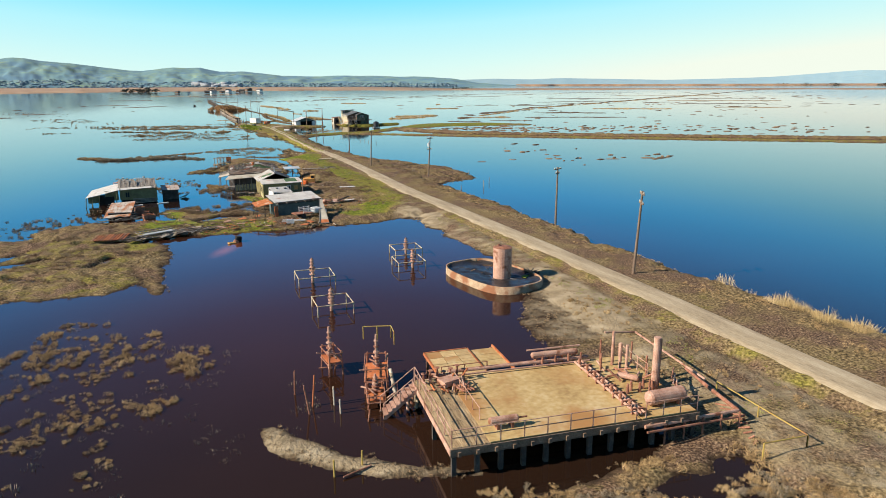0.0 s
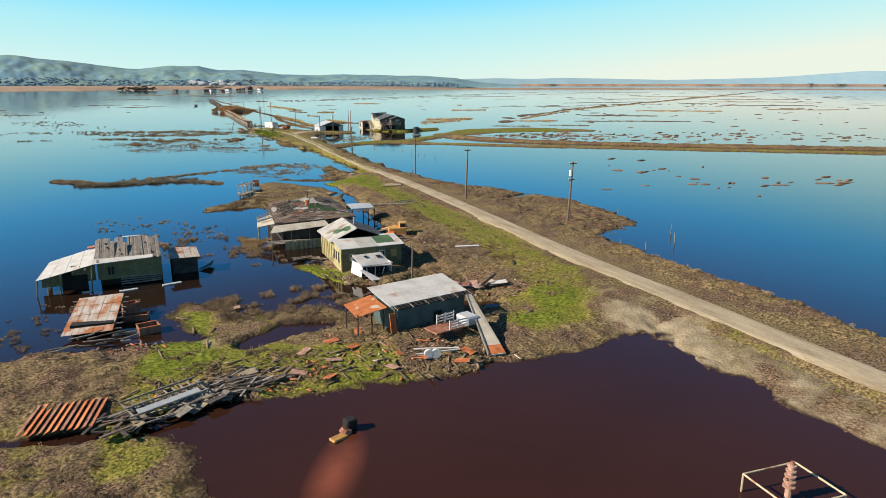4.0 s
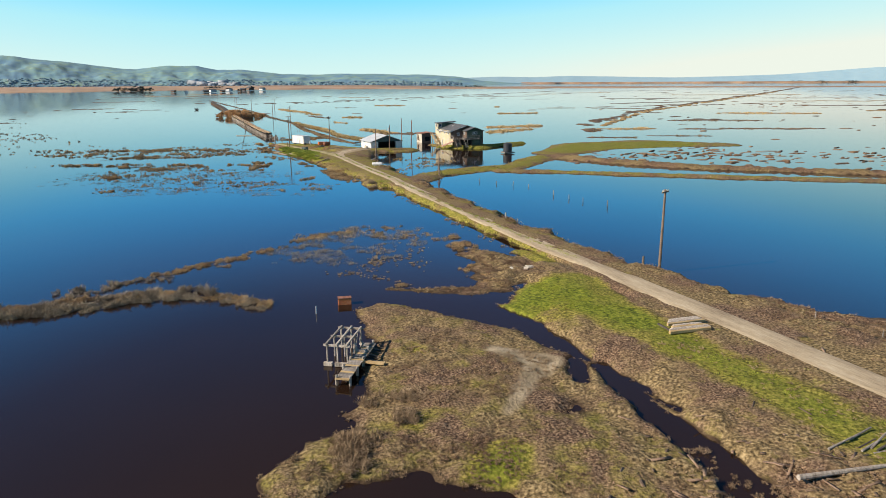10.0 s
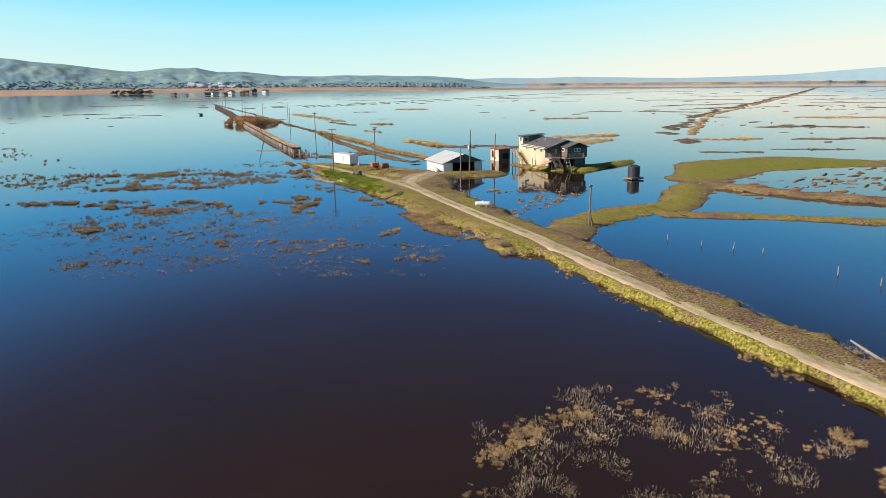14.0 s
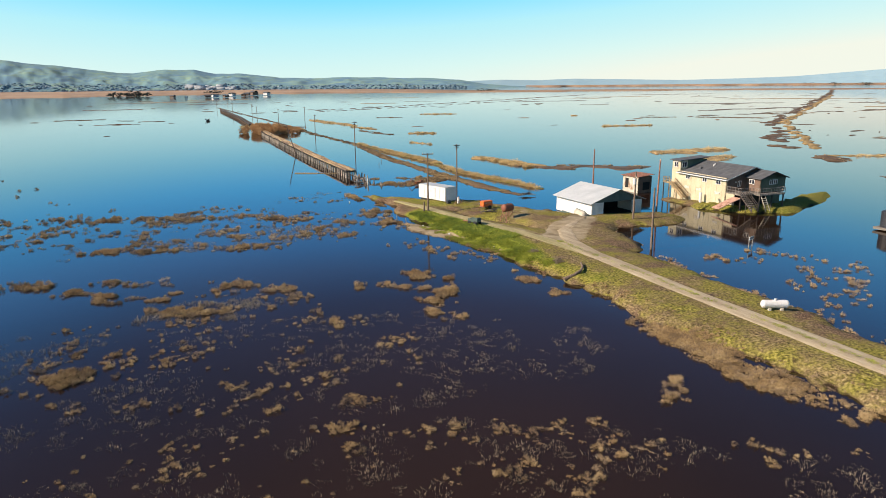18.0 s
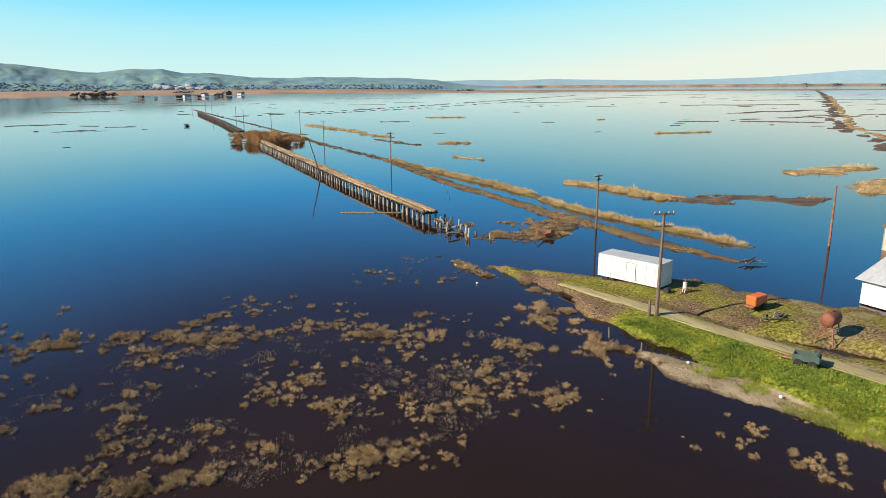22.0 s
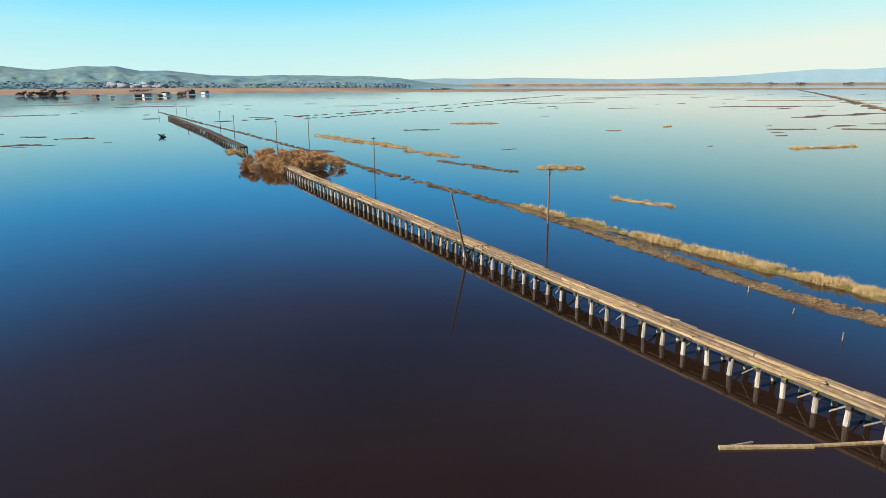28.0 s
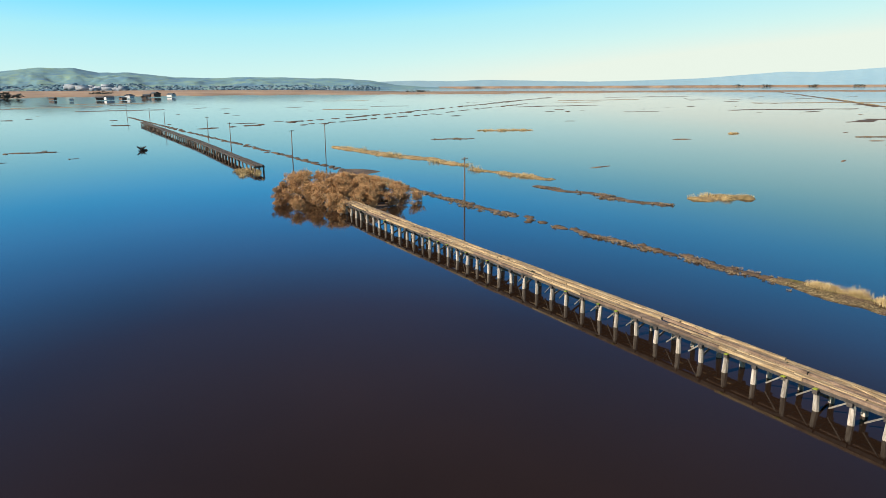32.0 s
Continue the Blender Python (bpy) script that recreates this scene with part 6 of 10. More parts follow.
for i, (x, y, h) in enumerate([(58.3, 245.2, 0.9), (60.0, 241.5, 0.8), (62.0, 238.6, 1.0), (63.9, 236.0, 0.7), (63.2, 226.3, 1.1), (63.6, 222.2, 1.0), (63.9, 218.6, 0.9), (65.0, 213.8, 1.2),
                               (60.6, 131.5, 1.1), (58.9, 118.0, 1.4), (55.6, 113.6, 1.5), (52.6, 158.6, 0.8), (50.4, 112.5, 1.1), (55, 404, 0.8), (53, 398, 0.7), (50.5, 392, 0.9), (31.6, 325.0, 1.0), (31.8, 321.6, 1.0), (15.7, 166, 0.4), (51.1, 144.2, 1.1), (51.2, 140.1, 1.1), (52.0, 152.6, 1.1), (49.5, 136.3, 1.1), (49.1, 164.8, 1.1), (50.0, 159.9, 1.1), (47.1, 148.5, 1.1), (47.6, 139.3, 1.1), (46.9, 128.7, 1.1), (47.1, 121.1, 1.1), (48.9, 115.2, 1.1)]):
    p = thing("fence_post", x, y, -0.2, 0, "grey broken fence post standing in shallow water", "post", "old fence posts")
    pcyl("stake", p, M_WOOD, (0, 0, -0.2), (0.12 * math.sin(i), 0.1 * math.cos(i * 2), h), 0.07, 0.05, 6)

# ---- the pumping platform ----
plat = thing("platform", 11.4, 27.1, 0, -7.0, "raised timber platform with an ochre weathered deck and pink rusty pipework", "platform")
pbox("deck", plat, M_DECKSOIL, (6.4, 4.1, 1.58), (8.6, 8.0, 0.22), label="ochre weathered deck with rust stains")
for i in range(9):
    pbox("plank", plat, M_DECK, (0.12 + i * 0.235, 4.1, 1.60), (0.22, 8.2, 0.12))
pbox("deck", plat, M_DECKSOIL, (12.5, 4.1, 1.58), (3.4, 8.0, 0.22))
for i in range(12):
    x = 0.2 + i * 1.26
    for y in (0.25, 4.0, 7.9):
        pbox("post", plat, M_DARKWOOD, (x, y, 0.55), (0.24, 0.24, 1.9))
for y in (0.05, 2.7, 5.4, 8.15):
    pbox("beam", plat, M_BEAM, (7.1, y, 1.34), (14.3, 0.16, 0.26))
pbox("fascia", plat, M_BEAM, (7.1, -0.06, 1.50), (14.3, 0.06, 0.34), label="rust-stained timber fascia board")
pbox("fascia", plat, M_PINK, (-0.06, 4.1, 1.50), (0.06, 8.3, 0.34))
rail(plat, [(0.05, 8.0), (0.05, 0.05), (10.4, 0.05)], 1.7, M_PINK, 0.95, 1.35, (1.0, 0.55), 0.028)
rail(plat, [(11.0, 0.1), (14.2, 0.1)], 1.7, M_PINK, 0.9, 1.1, (1.0, 0.5), 0.028)
rail(plat, [(13.9, 8.0), (13.9, 4.6)], 1.7, M_PINK, 0.9, 1.2, (1.0, 0.5), 0.028)
# stairs down to the west
for i in range(8):
    pbox("tread", plat, M_PINK, (-0.22 - i * 0.24, 7.5, 1.55 - i * 0.19), (0.26, 1.05, 0.05))
for y in (6.98, 8.02):
    bm = bm_new()
    slab(bm, [(0, y - 0.03, 1.72), (0, y + 0.03, 1.72), (-2.15, y + 0.03, 0.05), (-2.15, y - 0.03, 0.05)], 0.22)
    part("stringer", bm, M_PINK, plat)
    pcyl("handrail", plat, M_PINK, (0, y, 2.6), (-2.1, y, 1.0), 0.03, seg=6)
    for k in (0.0, 0.5, 1.0):
        pcyl("post", plat, M_PINK, (-2.1 * k, y, 1.6 - 1.55 * k), (-2.1 * k, y, 2.6 - 1.6 * k), 0.03, seg=6)
# pipework
ptank("tank", plat, M_PINK, (2.55, 1.35, 2.12), (4.0, 1.35, 2.12), 0.21, label="small faded pink pressure tank on a skid")
for x in (2.9, 3.7):
    pbox("saddle", plat, M_RUST, (x, 1.35, 1.82), (0.14, 0.5, 0.32))
pcyl("pipe", plat, M_RUST, (4.1, 1.35, 2.12), (4.6, 1.35, 2.12), 0.05)
for y, z, r in ((8.15, 1.98, 0.10), (8.45, 1.92, 0.08), (7.85, 1.85, 0.06)):
    pcyl("pipe", plat, M_PINK, (2.2, y, z), (11.6, y - 0.2, z), r, seg=8)
ptank("tank", plat, M_PINK, (7.9, 8.35, 2.32), (10.9, 8.25, 2.32), 0.20, label="long pink pressure vessel on legs")
for x in (8.1, 9.0, 9.9, 10.8):
    pbox("leg", plat, M_RUST, (x, 8.32, 1.9), (0.12, 0.34, 0.6))
    pcyl("valve", plat, M_RUST, (x + 0.3, 7.9, 1.9), (x + 0.3, 7.9, 2.35), 0.09, 0.06, 8)
pcyl("pipe", plat, M_PINK, (7.6, 8.6, 2.6), (11.3, 8.5, 2.6), 0.06)
for x in (10.62, 10.86, 11.08):
    pcyl("pipe", plat, M_PINK, (x, 0.3, 1.88), (x - 0.1, 7.6, 1.88), 0.085)
for i in range(7):
    pbox("clamp", plat, M_RUST, (10.84, 0.7 + i * 1.0, 1.86), (0.75, 0.12, 0.32))
    pcyl("valve", plat, M_RUST, (10.6, 1.1 + i * 1.0, 1.9), (10.6, 1.1 + i * 1.0, 2.3), 0.07, 0.10, 8)
pcyl("stack", plat, M_PINK, (13.5, 3.2, 1.7), (13.5, 3.2, 4.9), 0.21, 0.21, 14, "tall pink steel stack")
pcyl("stack", plat, M_RUST, (13.85, 3.35, 1.7), (13.85, 3.35, 4.7), 0.06, 0.06, 8)
for x, y, h in ((13.0, 6.3, 1.7), (13.35, 6.1, 1.6), (12.8, 6.9, 2.3)):
    pcyl("standpipe", plat, M_PINK, (x, y, 1.7), (x, y, 1.7 + h), 0.10, 0.10, 10)
ptank("tank", plat, M_PINK, (12.1, 4.9, 2.0), (12.9, 4.1, 2.0), 0.18)
ptank("tank", plat, M_PINK, (12.0, 1.3, 2.15), (14.1, 1.45, 2.15), 0.42, 18, "large pale pink horizontal tank")
for x in (12.4, 13.7):
    pbox("saddle", plat, M_RUST, (x, 1.38, 1.78), (0.16, 0.7, 0.3))
for i in range(10):
    a = (11.5 + 0.25 * i, 5.2 + 0.9 * math.sin(i * 2.1), 1.8)
    b = (a[0] + 0.7 * math.cos(i * 1.7), a[1] + 0.9 * math.sin(i * 1.3), 1.85 + 0.3 * (i % 3))
    pcyl("pipe", plat, M_PINK if i % 2 else M_RUST, a, b, 0.06)
for i in range(6):
    pcyl("valve", plat, M_RUST, (11.6 + 0.4 * i, 3.0 + 0.3 * (i % 2), 1.7), (11.6 + 0.4 * i, 3.0 + 0.3 * (i % 2), 2.3), 0.10, 0.07, 8)
pcyl("pipe", plat, M_PINK, (2.2, 7.6, 2.0), (0.9, 7.9, 2.0), 0.16)
pbox("junction", plat, M_PINK, (1.9, 6.9, 2.0), (1.2, 0.8, 0.35), 20)
for i in range(4):
    pcyl("pipe", plat, M_RUST, (2.0 + 0.25 * i, 6.6, 1.85), (2.5 + 0.2 * i, 5.6, 1.85), 0.07)
pcyl("pipe", plat, M_PINK, (10.8, -0.2, 1.35), (17.2, 0.4, 1.1), 0.11)
pcyl("pipe", plat, M_RUST, (10.8, -0.45, 1.15), (17.4, 0.1, 0.9), 0.07)
pcyl("pipe", plat, M_PINK, (16.2, 9.8, 2.5), (16.3, 2.3, 2.3), 0.07)
pcyl("pipe", plat, M_PINK, (13.6, 9.4, 2.9), (16.2, 9.8, 2.5), 0.06)
pcyl("pipe", plat, M_RUST, (17.2, 0.4, 1.1), (17.6, 4.2, 1.1), 0.12)
pcyl("pipe", plat, M_RUST, (17.6, 4.2, 1.1), (18.3, 6.8, 0.8), 0.10)
for i in range(5):
    pcyl("prop", plat, M_RUST, (12.2 + i * 1.2, 0.0, 0.0), (12.2 + i * 1.2, 0.0, 1.25), 0.06, seg=6)
for i in range(16):
    a = (0.4 + 0.17 * i, 6.4 + 0.8 * math.sin(i * 1.9), 1.75 + 0.12 * (i % 4))
    b = (a[0] + 0.6 * math.cos(i * 2.3), a[1] + 0.7 * math.sin(i * 1.1), 1.8 + 0.16 * (i % 5))
    pcyl("pipe", plat, (M_RUST, M_PINK, M_ORANGE)[i % 3], a, b, 0.055, seg=6)
for i in range(7):
    x = 0.5 + 0.42 * i
    pcyl("valve", plat, M_RUST, (x, 7.6, 1.7), (x, 7.6, 2.25 + 0.15 * (i % 3)), 0.08, 0.06, 8)
    pcyl("hand_wheel", plat, M_RUST, (x, 7.6, 2.3 + 0.15 * (i % 3)), (x, 7.6, 2.34 + 0.15 * (i % 3)), 0.16, 0.16, 10)
for i in range(9):
    pcyl("pipe", plat, M_PINK if i % 2 else M_RUST, (14.2 + 0.2 * i, 0.8 + 0.5 * i, 1.2), (14.6 + 0.3 * i, 1.9 + 0.55 * i, 1.0 + 0.1 * (i % 3)), 0.06, seg=6)
for x, y, h in ((12.2, 7.4, 1.6), (12.5, 2.2, 1.1), (14.0, 4.9, 1.3), (11.6, 6.2, 1.2), (14.1, 6.8, 1.5)):
    pcyl("standpipe", plat, M_RUST, (x, y, 1.7), (x, y, 1.7 + h), 0.06, 0.06, 8)
rail(plat, [(2.3, 7.2), (2.3, 2.4)], 1.7, M_PINK, 0.7, 1.2, (1.0,), 0.026)
for i in range(15):
    pbox("joist_end", plat, M_BEAM, (0.4 + i * 0.98, -0.12, 1.38), (0.16, 0.12, 0.24))
# boarded annex at the back
annex = thing("boarded_platform", 14.2, 35.1, 0, -6.0, "lower platform boarded with broad yellowed planks and rusty edging", "platform")
for i in range(4):
    for j in range(3):
        pbox("board", annex, M_OCHREPLANK if (i + j) % 3 else M_DECKSOIL, (0.55 + j * 1.0, 0.52 + i * 1.03, 1.50), (0.97, 1.0, 0.08))
for i in range(3):
    pbox("board", annex, M_DECKSOIL, (4.0, 1.5 + i * 0.98, 1.42), (1.8, 0.95, 0.08))
for x in (0.02, 3.07, 4.95):
    pbox("edge_beam", annex, M_ORANGE, (x, 2.1, 1.46), (0.10, 4.3, 0.2))
for y in (0.0, 4.2):
    pbox("edge_beam", annex, M_ORANGE, (1.55, y, 1.46), (3.1, 0.10, 0.2))
for x in (0.2, 2.9, 4.8):
    for y in (0.3, 4.0):
        pbox("post", annex, M_RUST, (x, y, 0.55), (0.2, 0.2, 1.8))
rail(annex, [(0.0, 0.0), (3.0, 0.0)], 1.5, M_RUST, 0.8, 1.5, (1.0,), 0.03)
# yellow rail
yr = thing("safety_rail", 30.2, 28.7, 0, 0, "yellow painted pipe rail round the end of the pipework", "rail")
rail(yr, [(0, 0), (-0.5, -6.9), (-3.3, -6.6)], 0.15, M_YELLOWPAINT, 1.0, 3.4, (1.0,), 0.04)
for i in range(9):
    pcyl("pipe", yr, M_RUST, (-1.0 - 0.2 * i, -1.0 - 0.55 * i, 0.3), (-0.4 - 0.25 * i, -2.2 - 0.4 * i, 0.5), 0.06)
for x, y in ((6.05, 29.6), (7.6, 29.9)):
    p = thing("marker_post", x, y, 0, 0, "short yellow marker post in the shallow water", "post", "marker posts")
    pcyl("stake", p, M_YELLOWPAINT, (0, 0, -0.3), (0, 0, 0.95), 0.05, seg=6)
bmr = thing("fallen_bar", 7.2, 29.4, 0.1, 12, "rusty red bar lying on the spit", "bar")
pcyl("bar", bmr, M_RUST, (-0.8, 0, 0), (0.8, 0, 0.1), 0.05)


M_GUARD = material("faded_cream_pipe", [(0.34, 0.26, 0.15), (0.50, 0.41, 0.26), (0.60, 0.52, 0.37)], 2.0, 0.8, 0.1, stain=(0.26, 0.11, 0.05), stain_scale=1.5, stain_at=(0.52, 0.64))


def wellhead(x, y, rz, lx, ly, trees, label, double=False):
    """A rectangular pipe guard standing in the flood round rusty well valves."""
    th = thing("wellhead_guard", x, y, 0, rz, label, "wellhead", "wellheads")
    lv = (1.0, 2.0) if double else (1.0,)
    for px in (-lx / 2, lx / 2):
        for py in (-ly / 2, ly / 2):
            pcyl("post", th, M_GUARD, (px, py, -0.4), (px, py, lv[-1] * 0.95), 0.05, seg=6, label="faded flaking guard post")
    for z in (lv if not double else (0.95, 1.6)):
        for a, b in (((-lx / 2, -ly / 2), (lx / 2, -ly / 2)), ((lx / 2, -ly / 2), (lx / 2, ly / 2)), ((lx / 2, ly / 2), (-lx / 2, ly / 2)), ((-lx / 2, ly / 2), (-lx / 2, -ly / 2))):
            pcyl("rail", th, M_GUARD, (*a, z * 0.95), (*b, z * 0.95), 0.05, seg=6)
    for tx, ty, h in trees:
        t = pcyl("valve_tree", th, M_PINK, (tx, ty, -0.4), (tx, ty, h), 0.16, 0.13, 8)
        for k in range(5):
            z = h * (0.35 + 0.15 * k)
            pcyl("flange", t, M_PINK, (tx, ty, z), (tx, ty, z + 0.07), 0.30 - 0.02 * k, seg=10)
        pcyl("wheel", t, M_RUST, (tx - 0.3, ty, h * 0.62), (tx + 0.3, ty, h * 0.62), 0.06, seg=8)
        pcyl("cap", t, M_RUST, (tx, ty, h), (tx, ty, h + 0.15), 0.13, 0.06, 8)


WL = "pale pipe guard standing in the flood round a rusty wellhead"
wellhead(12.4, 63.7, -3, 3.55, 3.1, [(-0.2, 0.1, 2.4)], WL)
wellhead(12.05, 54.8, -2, 3.1, 2.95, [(-0.1, 0.0, 1.9)], WL)
wellhead(24.5, 70.7, -4, 3.15, 2.85, [(0.1, 0.3, 1.8)], WL)
wellhead(22.95, 65.4, -5, 2.95, 3.1, [(0.4, -0.2, 1.9)], WL)



def well_rig(x, y, rz, h, w, label, seed):
    rng = np.random.default_rng(seed)
    th = thing("well_rig", x, y, 0, rz, label, "well", "well rigs")
    for sx in (-w / 2, w / 2):
        for sy in (-w * 0.9, w * 0.9):
            pcyl("leg", th, M_RUST, (sx, sy, -0.4), (sx * 0.8, sy * 0.9, h * 0.55), 0.06, seg=6)
    for z in (0.25, 0.5):
        for s in (-1, 1):
            pcyl("brace", th, M_RUST, (-w / 2, s * w * 0.9, h * z), (w / 2, s * w * 0.85, h * z), 0.045, seg=6)
            pcyl("brace", th, M_RUST, (s * w / 2, -w * 0.9, h * z), (s * w / 2, w * 0.9, h * z), 0.045, seg=6)
    pbox("grating", th, M_ORANGE, (0, 0, h * 0.3), (w, w * 1.7, 0.06))
    pcyl("column", th, M_PINK, (0, w * 0.4, -0.2), (0, w * 0.4, h), 0.16, 0.07, 10, "flaking pale pink well column")
    for k in range(6):
        z = h * (0.25 + 0.12 * k)
        pcyl("flange", th, M_PINK if k % 2 else M_RUST, (0, w * 0.4, z), (0, w * 0.4, z + 0.09), 0.3 - 0.03 * k, seg=10)
    for k in range(8):
        a = rng.uniform(0, 6.28)
        p = (rng.uniform(-w / 2, w / 2), rng.uniform(-w, w), rng.uniform(0.1, h * 0.5))
        pcyl("pipe", th, M_RUST if k % 2 else M_PINK, p, (p[0] + 0.6 * math.cos(a), p[1] + 0.6 * math.sin(a), p[2] + rng.uniform(-0.2, 0.5)), 0.055, seg=6)
    return th


well_rig(9.0, 42.3, 5, 3.1, 1.0, "tall rusty well column in a pipe cage, standing in the flood", 1)
rig2 = well_rig(11.2, 39.0, -18, 3.3, 1.5, "rusty well rig with a pale guard frame, standing in the flood", 2)
rail(rig2, [(-0.9, 2.6), (1.0, 2.6), (1.2, 1.4)], 2.2, M_YELLOWPAINT, 0.9, 1.2, (1.0,), 0.04)
for i in range(7):
    pcyl("hose", rig2, M_GREY if i % 2 else M_CONCRETE, (0.9 + 0.05 * i, -0.4 - 0.4 * i, 1.2 - 0.15 * i), (1.0 + 0.06 * i, -0.9 - 0.4 * i, 1.0 - 0.15 * i), 0.12, 0.10, 8)
well_rig(10.4, 36.6, -14, 1.7, 1.1, "low rusty pipe cage standing in the flood", 3)
for x, y, h, dx, m in ((5.9, 39.6, 1.6, 0.1, M_RUST), (6.6, 37.6, 2.0, 0.25, M_ORANGE), (6.3, 36.6, 1.9, -0.3, M_RUST), (7.9, 37.2, 1.2, 0.0, M_CONCRETE), (8.0, 36.0, 0.9, 0.0, M_CONCRETE), (9.2, 34.4, 0.7, 0.2, M_RUST)):
    p = thing("pipe_stub", x, y, 0, 0, "rusty pipe stub sticking out of the flood", "pipe", "pipe stubs")
    pcyl("pipe", p, m, (0, 0, -0.4), (dx, 0.1, h), 0.06, 0.05, 6)
vt = thing("valve_cluster", 12.2, 35.4, 0, 0, "heap of rusty valves and grey hoses beside the steps", "valves")
for i in range(12):
    a = i * 1.9
    pcyl("valve", vt, (M_RUST, M_GREY, M_PINK)[i % 3], (0.5 * math.cos(a), 0.9 * math.sin(a * 0.7), 0.1), (0.6 * math.cos(a) + 0.2, 0.9 * math.sin(a * 0.7) + 0.2, 0.7), 0.12, 0.10, 8)


M_RIM = material("stained_basin_rim", [(0.20, 0.13, 0.075), (0.34, 0.24, 0.15), (0.48, 0.38, 0.26)], 1.5, 0.9, 0.3, stain=(0.22, 0.09, 0.04), stain_scale=0.8, stain_at=(0.45, 0.6))


M_LINER = material("black_liner", [(0.010, 0.010, 0.012), (0.022, 0.023, 0.026), (0.05, 0.05, 0.055)], 0.8, 0.32, 0.8)


def basin():
    th = thing("round_basin", 29.3, 57.9, 0, 10, "rounded flooded concrete basin with a rust-stained pale rim", "basin")
    n, verts, faces = 40, [], []
    prof = [(1.0, -0.5), (1.0, 0.75), (0.955, 0.75), (0.955, -0.1)]
    for i in range(n):
        a = 2 * math.pi * i / n
        e = 0.62
        cx, cy = math.copysign(abs(math.cos(a)) ** e, math.cos(a)) * 3.45, math.copysign(abs(math.sin(a)) ** e, math.sin(a)) * 5.5
        for k, z in prof:
            verts.append((cx * k, cy * (1 - (1 - k) * 0.7), z))
    for i in range(n):
        for j in range(3):
            a, b = i * 4 + j, ((i + 1) % n) * 4 + j
            faces.append((a, b, b + 1, a + 1))
    ob = mesh_np("rim", verts, faces, M_RIM, False, th)
    # wrinkled black sheet that lines the basin, half under water
    rings, sv, sf = 14, [], []
    for k in range(1, rings + 1):
        for v in verts[2::4]:
            x, y = v[0] * k / rings, v[1] * k / rings
            sv.append((x, y, 0.20 + 0.40 * abs(value_noise(x * 1.6 + y, y * 0.5, 0.5, 17) - 0.5) + 0.30 * value_noise(x, y, 1.7, 23) + (0.12 if k == rings else 0)))
    for k in range(rings - 1):
        for q in range(n):
            a, b = k * n + q, k * n + (q + 1) % n
            sf.append((a, a + n, b + n, b))
    tagged(mesh_np("liner", sv, sf, M_LINER, True, th), "wrinkled black plastic liner")
    bm = bm_new()
    bm.faces.new([bm.verts.new((v[0] * 0.985, v[1] * 0.985, 0.33)) for v in verts[2::4]])
    part("sludge", bm, M_WATER, th, "dark oily water inside the basin")
    R3 = np.random.default_rng(8)
    for i in range(7):
        a, r = R3.uniform(0, 6.28), math.sqrt(R3.random())
        x, y = 2.6 * r * math.cos(a), 4.2 * r * math.sin(a)
        pbox("tarp_fold", th, (M_SHINGLE, M_STUMPY)[i % 2], (x, y, 0.50), (R3.uniform(0.5, 1.4), R3.uniform(0.05, 0.14), 0.05), R3.uniform(0, 180), R3.normal(0, 9), R3.normal(0, 7))
    pbox("moss", th, M_GRASS, (2.4, -2.2, 0.40), (0.9, 0.5, 0.05), 30, label="green algae on the sludge")
    si = thing("silo", 29.9, 57.0, 0.3, 0, "upright rusty pink steel silo standing in the basin", "silo")
    pcyl("shell", si, M_PINK, (0, 0, 0), (0, 0, 3.15), 0.92, 0.92, 24)
    for z in (0.9, 1.8, 2.7):
        pcyl("hoop", si, M_PINK, (0, 0, z), (0, 0, z + 0.06), 0.945, 0.945, 24)
    pcyl("roof", si, M_RUST, (0, 0, 3.15), (0, 0, 3.28), 0.94, 0.5, 24)
    pcyl("hatch", si, M_RUST, (-0.3, 0.2, 3.2), (-0.3, 0.2, 3.45), 0.16, 0.14, 10)
    df = thing("drift_heap", 33.2, 57.0, 0.3, 0, "heap of dark driftwood beside the basin", "driftwood")
    for i in range(9):
        a = i * 0.7
        pcyl("branch", df, M_DARKWOOD, (-0.9 * math.cos(a), -0.9 * math.sin(a), 0.05), (0.9 * math.cos(a), 1.0 * math.sin(a), 0.35), 0.09, 0.04, 6)


basin()
bz = thing("floating_debris", 7.0, 85.0, 0, 0, "rusty barrel lid floating on the pond", "debris")
pcyl("lid", bz, M_RUST, (0, 0, 0.0), (0.1, 0, 0.25), 0.4, 0.3, 10)
pbox("fender", bz, M_MACHINE, (-0.5, -0.5, 0.06), (1.1, 0.5, 0.16), 30, 8, 5, "yellowed half-sunk panel", 0.05)
pbox("engine_block", bz, M_DARK, (0.35, 0.3, 0.35), (0.7, 0.6, 0.7), 15, 10, 0, bev=0.08)


# ---- the village ----
G = np.random.default_rng(11)


